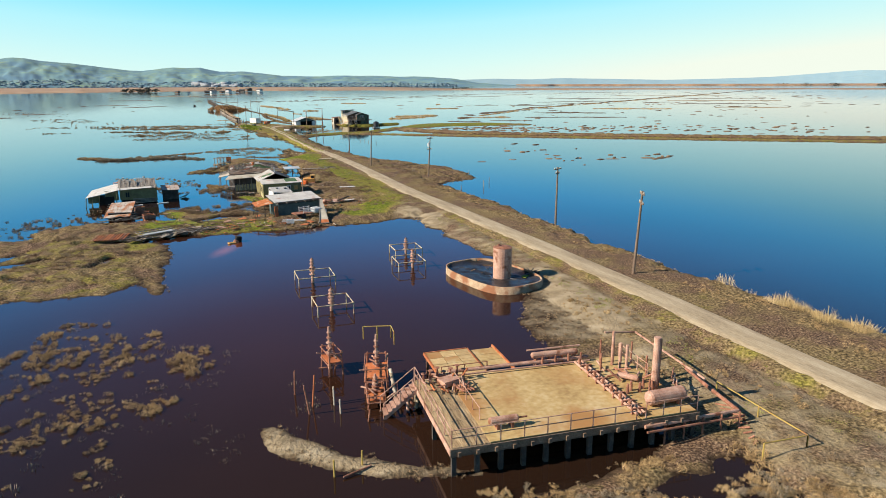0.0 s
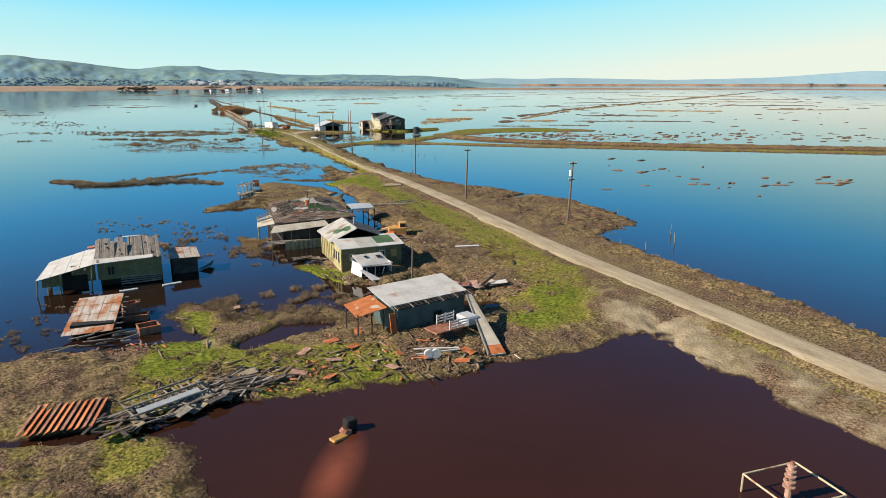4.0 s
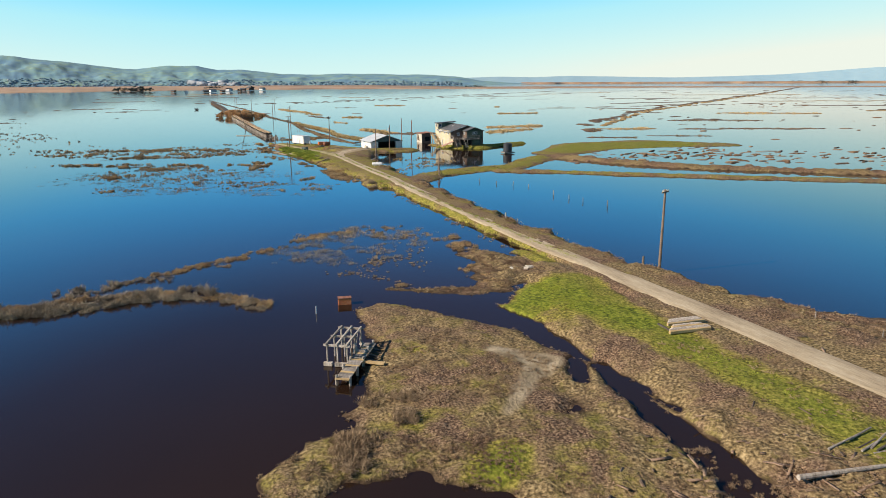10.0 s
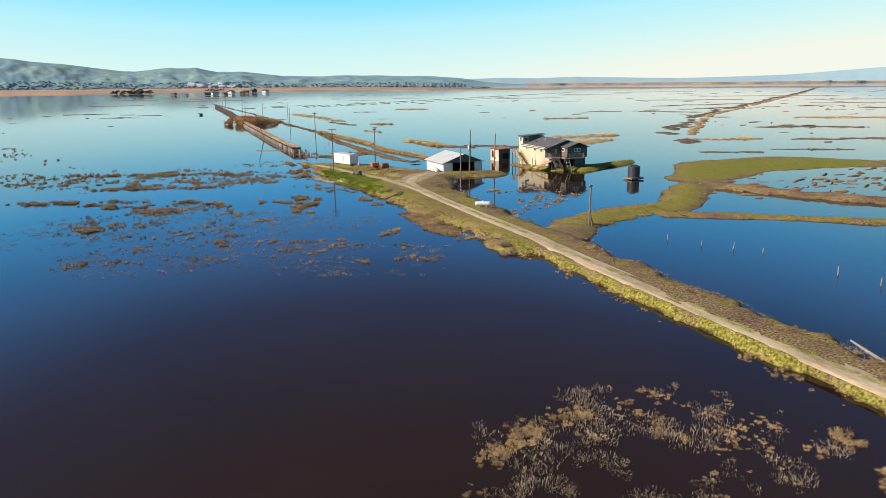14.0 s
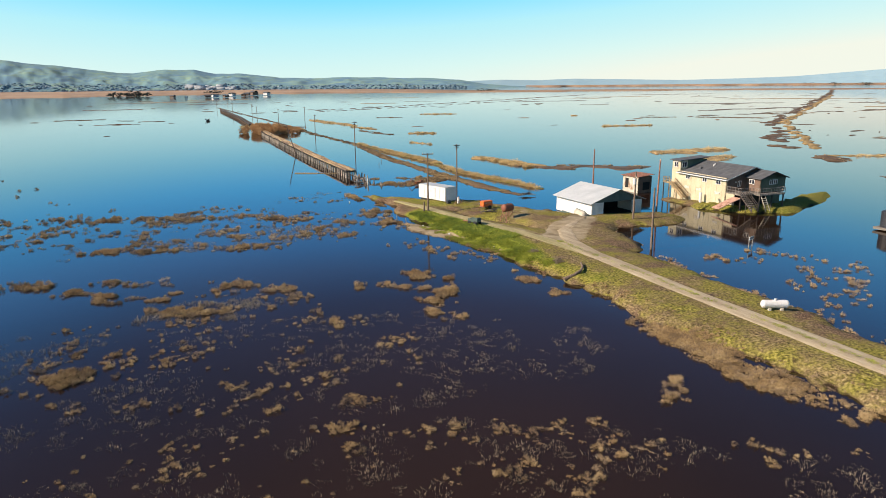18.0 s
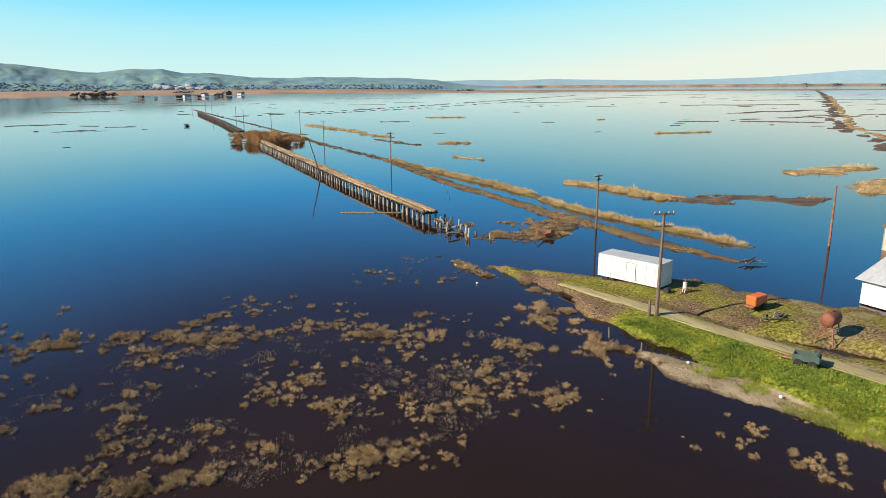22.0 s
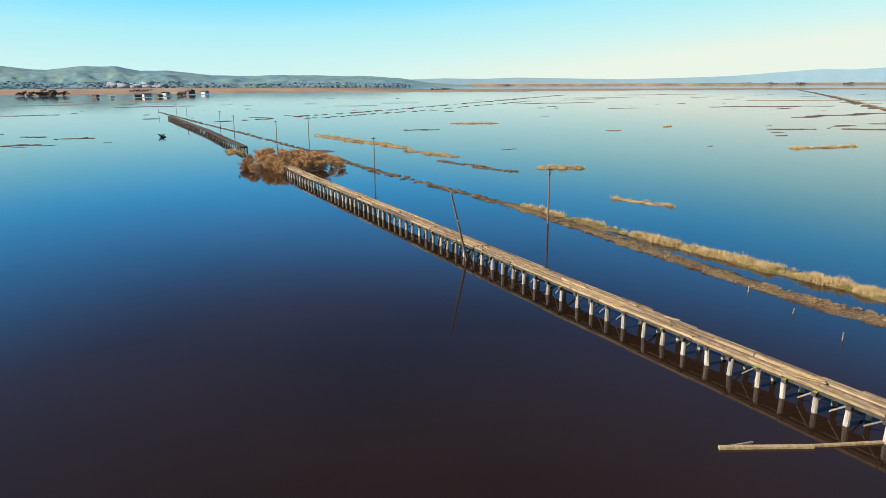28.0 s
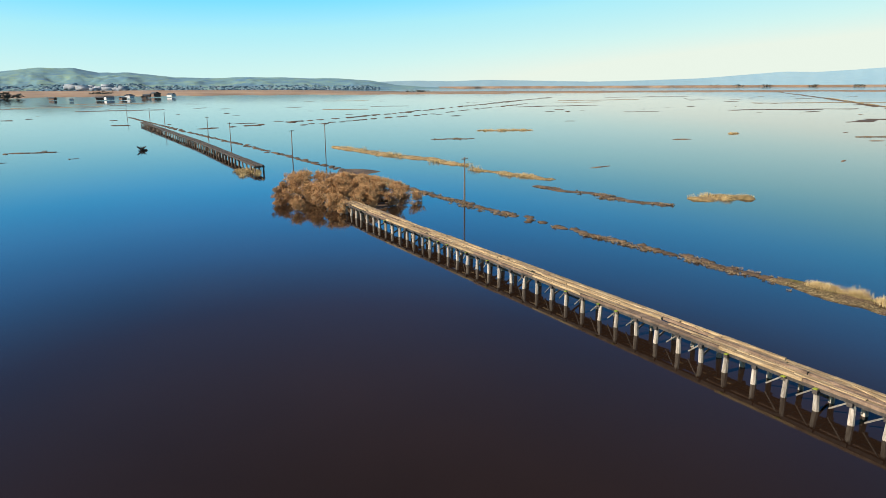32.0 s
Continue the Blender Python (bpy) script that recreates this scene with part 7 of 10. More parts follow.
def ruin_a():
    th = thing("boarded_cabin", -7.6, 120.7, 0, 2, "leaning olive cabin in the flood with a roof of grey boards", "cabin")
    w, d = 5.6, 6.6
    for c, s, nm in (((w / 2, 0, 1.55), (w, 0.12, 1.7), "wall"), ((w, d / 2, 1.5), (0.12, d, 2.4), "wall"), ((w / 2, d, 1.5), (w, 0.12, 2.4), "wall")):
        pbox(nm, th, M_OLIVE, c, s)
    # near-black board below the front wall stands for the shade there
    pbox("wall", th, M_DARK, (w / 2, 0.6, 0.5), (w - 0.3, 0.1, 1.0))
    for i in range(4):
        pbox("clapboard", th, M_WOOD, (3.7, -0.04 - 0.05 * i, 0.78 - 0.2 * i), (3.6, 0.05, 0.12), 0, 0, 2 - i)
    window(th, (1.15, -0.08, 1.55), 0.6, 0.85, -90, M_OLIVE)
    # near-black block fills the cabin to put shade inside
    pbox("interior_shade", th, M_DARK, (w / 2, d / 2, 1.2), (w - 0.4, d - 0.4, 2.0))
    # grey boards of the roof
    for i in range(30):
        x0, x1 = -0.2 + i * 0.195, -0.2 + i * 0.195 + 0.18
        o = G.uniform(-0.03, 0.03)
        a, b = G.uniform(-0.05, 0.25), G.uniform(-0.2, 0.1)
        if i in (13, 14):
            b = -2.6
        elif G.random() < 0.25:
            b -= G.uniform(0.3, 1.6)
        pslab("roof_board", th, M_WOOD, [(x0, -0.3 + a, 2.52 + o), (x1, -0.3 + a, 2.52 + o), (x1, d + b, 3.35 + o), (x0, d + b, 3.35 + o)], 0.035)
    pslab("eave_strip", th, M_WHITEROOF, [(-0.4, -0.55, 2.45), (4.9, -0.45, 2.60), (4.9, 0.25, 2.72), (-0.4, 0.6, 2.66)], 0.04)
    # black slivers laid on the boards imitate shade in gaps
    for i in range(9):
        x, u = G.uniform(0.4, 5.2), G.uniform(0.1, 0.85)
        pslab("gap_shade", th, M_DARK, [(x, -0.3 + u * 6.9, 2.575 + u * 0.83), (x + 0.16, -0.3 + u * 6.9, 2.575 + u * 0.83), (x + 0.15, 0.2 + u * 6.9, 2.635 + u * 0.83), (x + 0.02, 0.2 + u * 6.9, 2.635 + u * 0.83)], 0.01)
    pslab("ridge_strip", th, M_WHITEROOF, [(2.3, d - 0.3, 3.38), (4.0, d - 0.2, 3.40), (4.0, d + 0.05, 3.42), (2.3, d + 0.05, 3.42)], 0.03)
    # lean-to on the west with a long pale roof
    sheets(th, [M_WHITEROOF], [(-5.0, -1.2, 1.55), (-0.3, -0.6, 2.45), (-0.1, 4.4, 3.02), (-4.2, 3.4, 2.15)], 4, 2, 0.04, 0.008, 0.0, G)
    pslab("roof_patch", th, M_ORANGE, [(-0.9, 4.0, 3.02), (-0.2, 4.1, 3.1), (-0.2, 4.7, 3.14), (-0.9, 4.7, 3.06)], 0.03)
    for x in (-5.1, -4.2, -3.2, -0.6):
        pcyl("post", th, M_OLIVE, (x, -1.0 + 0.1 * x / -5, -0.3), (x + 0.2, -1.0, 1.5 + 0.17 * (5.0 + x)), 0.07, seg=6)
    pbox("wall", th, M_OLIVE, (-1.2, 0.2, 1.5), (2.0, 0.1, 1.6))
    # flat near-black panels put shade into the doorway and the opening
    pbox("doorway_shade", th, M_DARK, (-1.6, 0.12, 0.7), (1.4, 0.08, 1.4))
    pbox("wall", th, M_OLIVE, (-3.9, 0.6, 1.1), (1.7, 0.1, 1.4))
    pbox("wall", th, M_OLIVE, (-4.3, 1.9, 1.0), (0.1, 2.6, 1.5))
    pbox("opening_shade", th, M_DARK, (-2.7, 0.62, 0.8), (0.9, 0.08, 1.7))
    for i in range(5):
        pcyl("joist", th, M_WOOD, (-5.0 + i, -1.1, 1.5 + 0.15 * i), (-4.2 + i, 3.0, 1.95 + 0.16 * i), 0.05, seg=6)
    # low annex on the east
    an = thing("annex_shed", -1.0, 122.8, 0, 4, "small dark shed with white and rusty roof sheets, in water", "shed")
    pbox("wall", an, M_DARKWOOD, (1.2, 0, 0.8), (2.4, 0.1, 1.6))
    pbox("wall", an, M_DARKWOOD, (2.4, 1.2, 0.8), (0.1, 2.4, 1.6))
    pbox("wall", an, M_DARKWOOD, (1.2, 2.4, 0.9), (2.4, 0.1, 1.8))
    sheets(an, [M_STREAK, M_STREAK, M_WHITEROOF], [(-0.2, -0.3, 1.75), (2.7, -0.3, 1.65), (2.7, 2.6, 2.1), (-0.2, 2.6, 2.2)], 4, 2, 0.03, 0.02, 0.06, G)
    for i in range(6):
        pcyl("plank", an, M_WOOD, (2.6 + 0.2 * i, 0.5 + 0.2 * i, 0.1), (3.8 + 0.1 * i, 0.2 + 0.4 * i, 0.5), 0.07, seg=6)
    for x, y, a, l in ((-5.0, 118.6, 10, 1.6), (-1.2, 119.2, 18, 1.8), (-8.6, 119.4, -4, 0.8)):
        p = thing("floating_plank", x, y, 0.05, a, "pale loose plank floating in the flood", "plank", "loose planks")
        pbox("board", p, M_METALROOF, (0, 0, 0), (l, 0.35, 0.08), 0, 4)


def rust_roof():
    th = thing("collapsed_roof", -9.3, 106.4, 0, -6, "collapsed roof of rust-streaked white metal sheets lying on the ground", "roof")
    sheets(th, [M_STREAK], [(0, 0, 0.45), (3.6, 0, 0.55), (3.8, 5.4, 1.9), (0.4, 5.4, 1.75)], 5, 4, 0.03, 0.008, 0.0, G)
    for i in range(7):
        y = 0.4 + i * 0.75
        pbox("batten", th, M_WOOD, (2.1, y, 0.40 + y * 0.25), (4.2, 0.09, 0.09), 0, 0, -1)
    for x in (0.6, 3.4):
        for y in (1.0, 5.0):
            pcyl("post", th, M_DARKWOOD, (x, y, -0.2), (x, y, 0.4 + y * 0.25), 0.09, seg=6)
    # near-black block added under the sheets in place of shade
    pbox("shade", th, M_DARK, (2.0, 3.0, 0.5), (3.0, 4.2, 0.8))


def rust_tank(x, y, rz, sx, sy, sz, label):
    th = thing("steel_trough", x, y, ground_z(x, y), rz, label, "trough", "rusty troughs")
    for c, s in (((0, -sy / 2, sz / 2), (sx, 0.06, sz)), ((0, sy / 2, sz / 2), (sx, 0.06, sz)), ((-sx / 2, 0, sz / 2), (0.06, sy, sz)), ((sx / 2, 0, sz / 2), (0.06, sy, sz))):
        pbox("side", th, M_RUST, c, s)
    # near-black floor paints shade into the hollow
    pbox("floor", th, M_DARK, (0, 0, 0.08), (sx - 0.08, sy - 0.08, 0.06))
    for s in (-1, 1):
        pbox("rim", th, M_ORANGE, (0, s * sy / 2, sz), (sx + 0.1, 0.1, 0.06))


def debris(name, label, x, y, rz, n, sx, sy, kind, seed, z=0.0):
    """A heap of separate boards, beams or sheets."""
    rng = np.random.default_rng(seed)
    th = thing(name, x, y, z, rz, label, "debris")
    for i in range(n):
        px, py = rng.uniform(-sx, sx), rng.uniform(-sy, sy)
        a = rng.normal(0, 35)
        l = rng.uniform(0.7, 2.2)
        zz = 0.12 + rng.uniform(0, 0.35) * (1 - abs(px) / sx * 0.6)
        if kind == "wall":
            if i % 4 == 0:
                pbox("panel", th, (M_WOOD, M_STUMPY, M_GREY, M_DARKWOOD)[int(rng.integers(4))], (px, py, zz * 0.6), (l * 0.8, rng.uniform(0.5, 1.0), 0.05), a * 0.5, rng.normal(0, 9), rng.normal(0, 9))
            else:
                pbox("board", th, (M_WOOD, M_DARKWOOD, M_POLE, M_WOOD)[i % 4], (px, py, zz * 0.7), (l * 1.2, rng.uniform(0.08, 0.2), 0.06), a * 0.8, 0, rng.normal(0, 5))
        elif kind == "beam":
            pcyl("beam", th, (M_WOOD, M_WOOD, M_DARKWOOD)[i % 3], (px - l / 2, py, zz), (px + l / 2, py + rng.uniform(-0.6, 0.6), zz + rng.uniform(-0.1, 0.3)), 0.065, 0.05, 6)
        else:
            pbox("sheet", th, (M_ORANGE, M_RUST, M_PINK)[i % 3], (px, py, zz), (rng.uniform(0.6, 1.3), rng.uniform(0.4, 0.8), 0.04), a, rng.normal(0, 12), rng.normal(0, 12))
    return th


def shed_teal():
    th = thing("roofed_shed", 14.0, 97.0, 0, 12, "dark teal shed with a pale sheet roof and bare rafters", "shed")
    L, D = 7.3, 3.9
    pbox("wall", th, M_TEAL, (L / 2 + 0.1, 0.55, 1.05), (L - 0.9, 0.12, 2.1))
    pbox("wall", th, M_TEAL, (0.45, D / 2 + 0.3, 1.25), (0.12, D - 0.6, 2.5))
    pbox("wall", th, M_TEAL, (L - 0.35, D / 2 + 0.3, 1.25), (0.12, D - 0.6, 2.5))
    pbox("wall", th, M_TEAL, (L / 2, D - 0.15, 1.35), (L - 0.9, 0.12, 2.7))
    # the doorway's shade is a flat near-black panel
    pbox("doorway_shade", th, M_DARK, (4.3, 0.47, 0.75), (0.75, 0.08, 1.3))
    for i in range(2):
        for j in range(4):
            u0, u1, v0, v1 = j * L / 4, (j + 1) * L / 4 - 0.01, 0.62 + i * 1.8, 0.62 + (i + 1) * 1.8 - 0.01
            zf = lambda v: 2.42 + 0.165 * v
            pslab("roof_sheet", th, M_WHITEROOF, [(u0, v0, zf(v0) + 0.004 * j), (u1, v0, zf(v0) + 0.004 * j), (u1, v1, zf(v1) + 0.004 * j), (u0, v1, zf(v1) + 0.004 * j)], 0.04)
    for i in range(3):
        pbox("purlin", th, M_DARKWOOD, (L / 2 + 0.2, 0.08 + i * 0.2, 2.38 + 0.03 * i), (L + 0.1, 0.07, 0.08))
    for i in range(6):
        pbox("rafter", th, M_WOOD, (0.3 + i * 1.4, 0.3, 2.40), (0.09, 0.75, 0.10), 0, 9)
    pbox("corner_board", th, M_ORANGE, (0.1, 0.3, 1.0), (0.5, 0.1, 2.0), 0, -8)
    # rusty porch
    sheets(th, [M_PORCHRUST], [(-2.6, 1.1, 2.05), (-0.05, 0.9, 2.38), (-0.05, 3.5, 2.72), (-2.4, 3.6, 2.3)], 4, 5, 0.03, 0.012, 0.0, G)
    for x, y in ((-2.45, 1.2), (-1.3, 1.15), (-0.3, 1.1), (-2.3, 3.4)):
        pcyl("porch_post", th, M_DARKWOOD, (x, y, -0.2), (x, y, 2.15), 0.06, seg=6)
    for z in (0.35, 1.0):
        pcyl("porch_rail", th, M_WOOD, (-2.45, 1.2, z), (-0.3, 1.1, z), 0.03, seg=6)
    # fallen gangway from the eave to the mud
    gw = thing("fallen_gangway", 20.9, 98.2, 0, 0, "long fallen board with a pale face and a rusty end", "board")
    pslab("board", gw, M_CONCRETE, [(-0.3, 0.1, 2.45), (0.15, 0.15, 2.40), (-0.6, -7.3, 0.30), (-1.9, -7.2, 0.32)], 0.07)
    pslab("rusty_end", gw, M_ORANGE, [(-1.55, -6.2, 0.62), (-0.55, -6.3, 0.60), (-0.62, -7.25, 0.34), (-1.86, -7.15, 0.36)], 0.05)
    pslab("side", gw, M_WOOD, [(-0.35, 0.1, 2.5), (-0.28, 0.1, 2.5), (-1.88, -7.2, 0.42), (-1.98, -7.2, 0.42)], 0.2)
    # flatbed truck in the shade
    tr = thing("old_flatbed_truck", 18.9, 95.6, ground_z(18.9, 95.6), 14, "old pale blue pickup with white stake sides, parked by a shed", "truck")
    pbox("bed", tr, M_RUST, (-1.6, 0, 0.72), (2.6, 1.6, 0.12))
    pbox("cab", tr, M_METALROOF, (0.6, 0, 0.95), (1.2, 1.5, 0.7), bev=0.12)
    pbox("hood", tr, M_METALROOF, (1.6, 0, 0.75), (0.9, 1.4, 0.45), bev=0.1)
    for s in (-1, 1):
        for k in range(3):
            pbox("stake_rail", tr, M_WHITE, (-0.9, s * 0.8, 0.95 + 0.22 * k), (1.7, 0.05, 0.10))
        for x in (-1.7, -0.9, -0.1):
            pbox("stake", tr, M_WHITE, (x, s * 0.8, 1.15), (0.08, 0.06, 0.75))
        for x in (-1.7, 1.3):
            pcyl("wheel", tr, M_RUBBER, (x, s * 0.62, 0.36), (x, s * 0.84, 0.36), 0.36, seg=14)
    # boat-trailer frame
    bt = thing("trailer_frame", 15.6, 92.4, ground_z(15.6, 92.4), -12, "white boat trailer frame lying in the scrub", "trailer")
    for s in (-1, 1):
        pcyl("chassis", bt, M_WHITE, (-1.6, s * 0.5, 0.35), (1.6, s * 0.15, 0.35), 0.06, seg=6)
    for x in (-0.7, -0.2):
        pcyl("wheel", bt, M_RUBBER, (x, -0.72, 0.3), (x, -0.56, 0.3), 0.28, seg=12)
        pcyl("fender", bt, M_WHITE, (x, -0.75, 0.36), (x, -0.5, 0.36), 0.34, seg=12)


def yellow_house():
    th = thing("yellow_house", 14.8, 116.0, 0.25, 0, "small faded yellow house with a pale patched roof", "house")
    # front lean-to
    # olive south and east walls: the yellow house's shaded sides put into colour
    pbox("wall", th, M_OLIVE, (3.25, 0.12, 1.2), (6.4, 0.12, 2.4))
    pbox("wall", th, M_YELLOW, (0.06, 1.6, 1.2), (0.12, 3.2, 2.4))
    pbox("wall", th, M_OLIVE, (6.4, 1.6, 1.2), (0.12, 3.2, 2.4))
    for c, mat, u0, u1 in ((0, M_WHITEROOF, -0.2, 2.0), (1, M_GREYROOF, 2.0, 3.9), (2, M_WHITEROOF, 3.9, 6.75)):
        pslab("roof_sheet", th, mat, [(u0, -0.25, 2.45), (u1, -0.25, 2.45), (u1, 3.4, 2.85), (u0, 3.4, 2.85)], 0.05)
    pslab("roof_felt", th, M_GREENPATCH, [(4.0, 0.6, 2.56), (6.0, 0.6, 2.56), (6.0, 2.9, 2.81), (4.0, 2.9, 2.81)], 0.015, "green roofing felt patch")
    window(th, (1.2, 0.04, 1.45), 0.55, 0.6, -90)
    window(th, (4.35, 0.04, 1.45), 0.6, 0.85, -90)
    window(th, (5.55, 0.04, 1.5), 0.6, 0.7, -90, M_YELLOW)
    pbox("shutter", th, M_MACHINE, (5.6, -0.06, 1.55), (0.6, 0.06, 0.7), 0, -12, label="yellow board over a window")
    for i in range(8):
        pbox("clapboard", th, M_OLIVE, (3.25, 0.045, 0.25 + i * 0.26), (6.4, 0.03, 0.03))
    # thin near-black panels on the west wall imitate shaded openings
    for y, h in ((0.9, 1.1), (1.9, 0.9), (2.7, 1.0)):
        pbox("opening_shade", th, M_DARK, (-0.01, y, 1.35), (0.04, 0.45, h))
    # main block
    pbox("wall", th, M_YELLOW, (0.1, 6.1, 1.3), (0.12, 5.8, 2.6))
    pbox("wall", th, M_OLIVE, (5.5, 6.1, 1.3), (0.12, 5.8, 2.6))
    pbox("wall", th, M_YELLOW, (2.8, 9.0, 1.3), (5.4, 0.12, 2.6))
    pslab("roof_slope", th, M_GREYROOF, [(-0.35, 2.95, 2.50), (2.6, 2.95, 3.80), (2.6, 9.3, 3.80), (-0.35, 9.3, 2.50)], 0.07, "pale grey roof slope with green felt patches")
    pslab("roof_slope", th, M_SHINGLE, [(2.6, 2.95, 3.80), (5.95, 2.95, 2.50), (5.95, 9.3, 2.50), (2.6, 9.3, 3.80)], 0.07, "dark worn shingle roof slope")
    for i in range(9):
        for j in range(6):
            if G.random() < 0.25:
                continue
            u0, v0 = 0.08 + j * 0.15, 3.05 + i * 0.69
            q = [(2.6 + 3.35 * u, v, 3.80 - 1.30 * u + 0.025) for u, v in ((u0, v0), (u0 + 0.14, v0), (u0 + 0.14, v0 + 0.66), (u0, v0 + 0.66))]
            pslab("shingle", th, M_SHINGLE, q, 0.02)
    for x, y, rx, ry in ((1.0, 5.3, 0.50, 0.75), (1.8, 4.5, 0.45, 0.8), (1.45, 4.9, 0.5, 0.5)):
        bm, ring = bm_new(), []
        for k in range(22):
            a, r = 2 * math.pi * k / 22, G.uniform(0.65, 1.15)
            px = x + math.cos(a) * rx * r
            ring.append((px, y + math.sin(a) * ry * r, 2.50 + (px + 0.35) / 2.95 * 1.30 + 0.025))
        slab(bm, ring, 0.015)
        part("roof_felt", bm, M_GREENPATCH, th)
    bm = bm_new()
    slab(bm, [(-0.1, 2.98, 2.55), (2.6, 2.98, 3.74), (5.7, 2.98, 2.55)], 0.01)
    part("gable", bm, M_OLIVE, th)
    pcyl("vent_pipe", th, M_METALROOF, (2.9, 5.4, 3.6), (2.9, 5.4, 4.5), 0.09, seg=8)
    for i in range(7):
        pbox("corner_board", th, M_YELLOW, (-0.02, 3.2 + i * 0.85, 1.3), (0.05, 0.12, 2.5))


M_TORNWHITE = material("torn_white_felt", [(0.40, 0.37, 0.34), (0.56, 0.53, 0.50), (0.66, 0.63, 0.60)], 1.5, 0.85, 0.2)


def big_ruin():
    th = thing("ruined_house", 11.2, 132.0, 0, 0, "large ruined house in the flood with a torn low hip roof", "house")
    W, D = 9.8, 14.2
    for c, s in (((W / 2, 0.4, 1.1), (W - 1.0, 0.12, 2.4)), ((W / 2 + 0.4, D - 0.5, 1.2), (W - 1.6, 0.12, 2.6)), ((0.7, D / 2, 1.1), (0.12, D - 1.2, 2.4)), ((W - 0.5, D / 2, 1.2), (0.12, D - 1.2, 2.6))):
        pbox("wall", th, M_DARKWOOD, c, s)
    nw, ne, se, sw = (1.1, D + 0.9, 2.5), (W + 0.1, D, 2.85), (W - 0.2, -0.4, 2.75), (-0.2, 0.2, 2.5)
    r0, r1 = (5.6, 4.5, 3.55), (6.2, 10.2, 3.6)
    slopes = (("west", [sw, r0, r1, nw]), ("south", [sw, se, r0]), ("east", [se, ne, r1, r0]), ("north", [nw, r1, ne]))
    for nm, q in slopes:
        pslab("roof_deck", th, M_BROWNWALL, q, 0.06, "bare brown roof boarding")
    mats = [M_DARKWOOD, M_POLE, M_BROWNWALL, M_STUMPY, M_WOOD]

    def cover(q, nx, ny, drop, pick, lift):
        a, b, c, d = q if len(q) == 4 else (q[0], q[1], q[2], q[2])
        for i in range(nx):
            for j in range(ny):
                if G.random() < drop:
                    continue
                u0, u1, v0, v1 = i / nx, (i + 0.97) / nx, j / ny, (j + 0.97) / ny
                k1, k2 = G.uniform(-0.5, 0.5) / nx, G.uniform(-0.2, 0.2) / ny
                p = [lerp(lerp(a, b, min(1, max(0, u))), lerp(d, c, min(1, max(0, u))), min(1, max(0, v))) for u, v in ((u0 + k1, v0 + k2), (u1 + k1, v0 - k2), (u1 + k1 * 0.6, v1 + k2), (u0 + k1 * 0.6, v1 - k2))]
                o = lift + G.uniform(0, 0.04)
                m = pick(p[0])
                if m:
                    pslab("roof_strip", th, m, [(x, y, z + o) for x, y, z in p], 0.02)

    def pick(p):
        n = value_noise(np.array([p[0]]), np.array([p[1]]), 2.0, 31)[0]
        k = value_noise(np.array([p[0]]), np.array([p[1]]), 2.6, 77)[0]
        px, py = np.array([p[0]]), np.array([p[1]])
        white = strip_sd(px, py, [(5.4, 12.4, 0.6), (5.6, 8.8, 1.0), (6.4, 6.0, 0.7)])[0]
        white = max(white, strip_sd(px, py, [(3.4, 5.6, 0.5), (4.2, 4.2, 0.7)])[0], strip_sd(px, py, [(1.0, 9.6, 0.3), (0.9, 5.0, 0.4)])[0])
        green = max(strip_sd(px, py, [(5.0, 4.6, 0.9), (8.2, 2.6, 1.4)])[0], strip_sd(px, py, [(4.2, 10.2, 0.5), (5.2, 9.8, 0.5)])[0])
        if k > 0.72 and green > -1:
            return M_GREENPATCH
        return mats[int(G.integers(5))]

    cover(slopes[0][1], 7, 44, 0.14, pick, 0.02)

    def roof_z(x, y):
        """The height of the hip roof: the lowest of its slopes."""
        low_z = []
        for _, q in slopes:
            a, b, c = (Vector(v) for v in q[:3])
            nn = (b - a).cross(c - a)
            low_z.append(a.z - (nn.x * (x - a.x) + nn.y * (y - a.y)) / nn.z)
        return min(low_z)

    def torn(name, places, mat, lift, seed, label=""):
        """Ragged pieces draped over the roof: torn felt, rust, and black for shade in holes."""
        rng = np.random.default_rng(seed)
        for x, y, rx, ry, turn in places:
            bm, ring, k = bm_new(), [], 30
            for i in range(k):
                t = 2 * math.pi * i / k
                r = rng.uniform(0.70, 1.18)
                dx, dy = math.cos(t) * rx * r, math.sin(t) * ry * r
                px, py = x + dx * math.cos(turn) - dy * math.sin(turn), y + dx * math.sin(turn) + dy * math.cos(turn)
                ring.append(bm.verts.new((px, py, roof_z(px, py) + lift)))
            mid = bm.verts.new((x, y, roof_z(x, y) + lift))
            for i in range(k):
                bm.faces.new((ring[i], ring[(i + 1) % k], mid))
            bmesh.ops.solidify(bm, geom=bm.faces[:], thickness=0.02)
            part(name, bm, mat, th, label)

    torn("torn_felt", [(5.3, 12.2, 0.7, 1.1, 0.3), (5.6, 10.2, 1.0, 1.5, -0.1), (5.7, 8.3, 0.8, 1.2, 0.2), (6.2, 6.6, 0.8, 1.0, 0.4), (7.0, 5.5, 0.7, 0.7, 0.3), (0.9, 8.4, 0.35, 1.8, -0.08)], M_TORNWHITE, 0.105, 1, "torn white roofing felt")
    torn("torn_felt", [(3.4, 5.3, 0.5, 0.9, 0.2), (4.1, 4.2, 0.5, 0.7, 0), (8.6, 2.0, 0.9, 0.35, -0.3)], M_TORNWHITE, 0.105, 2)
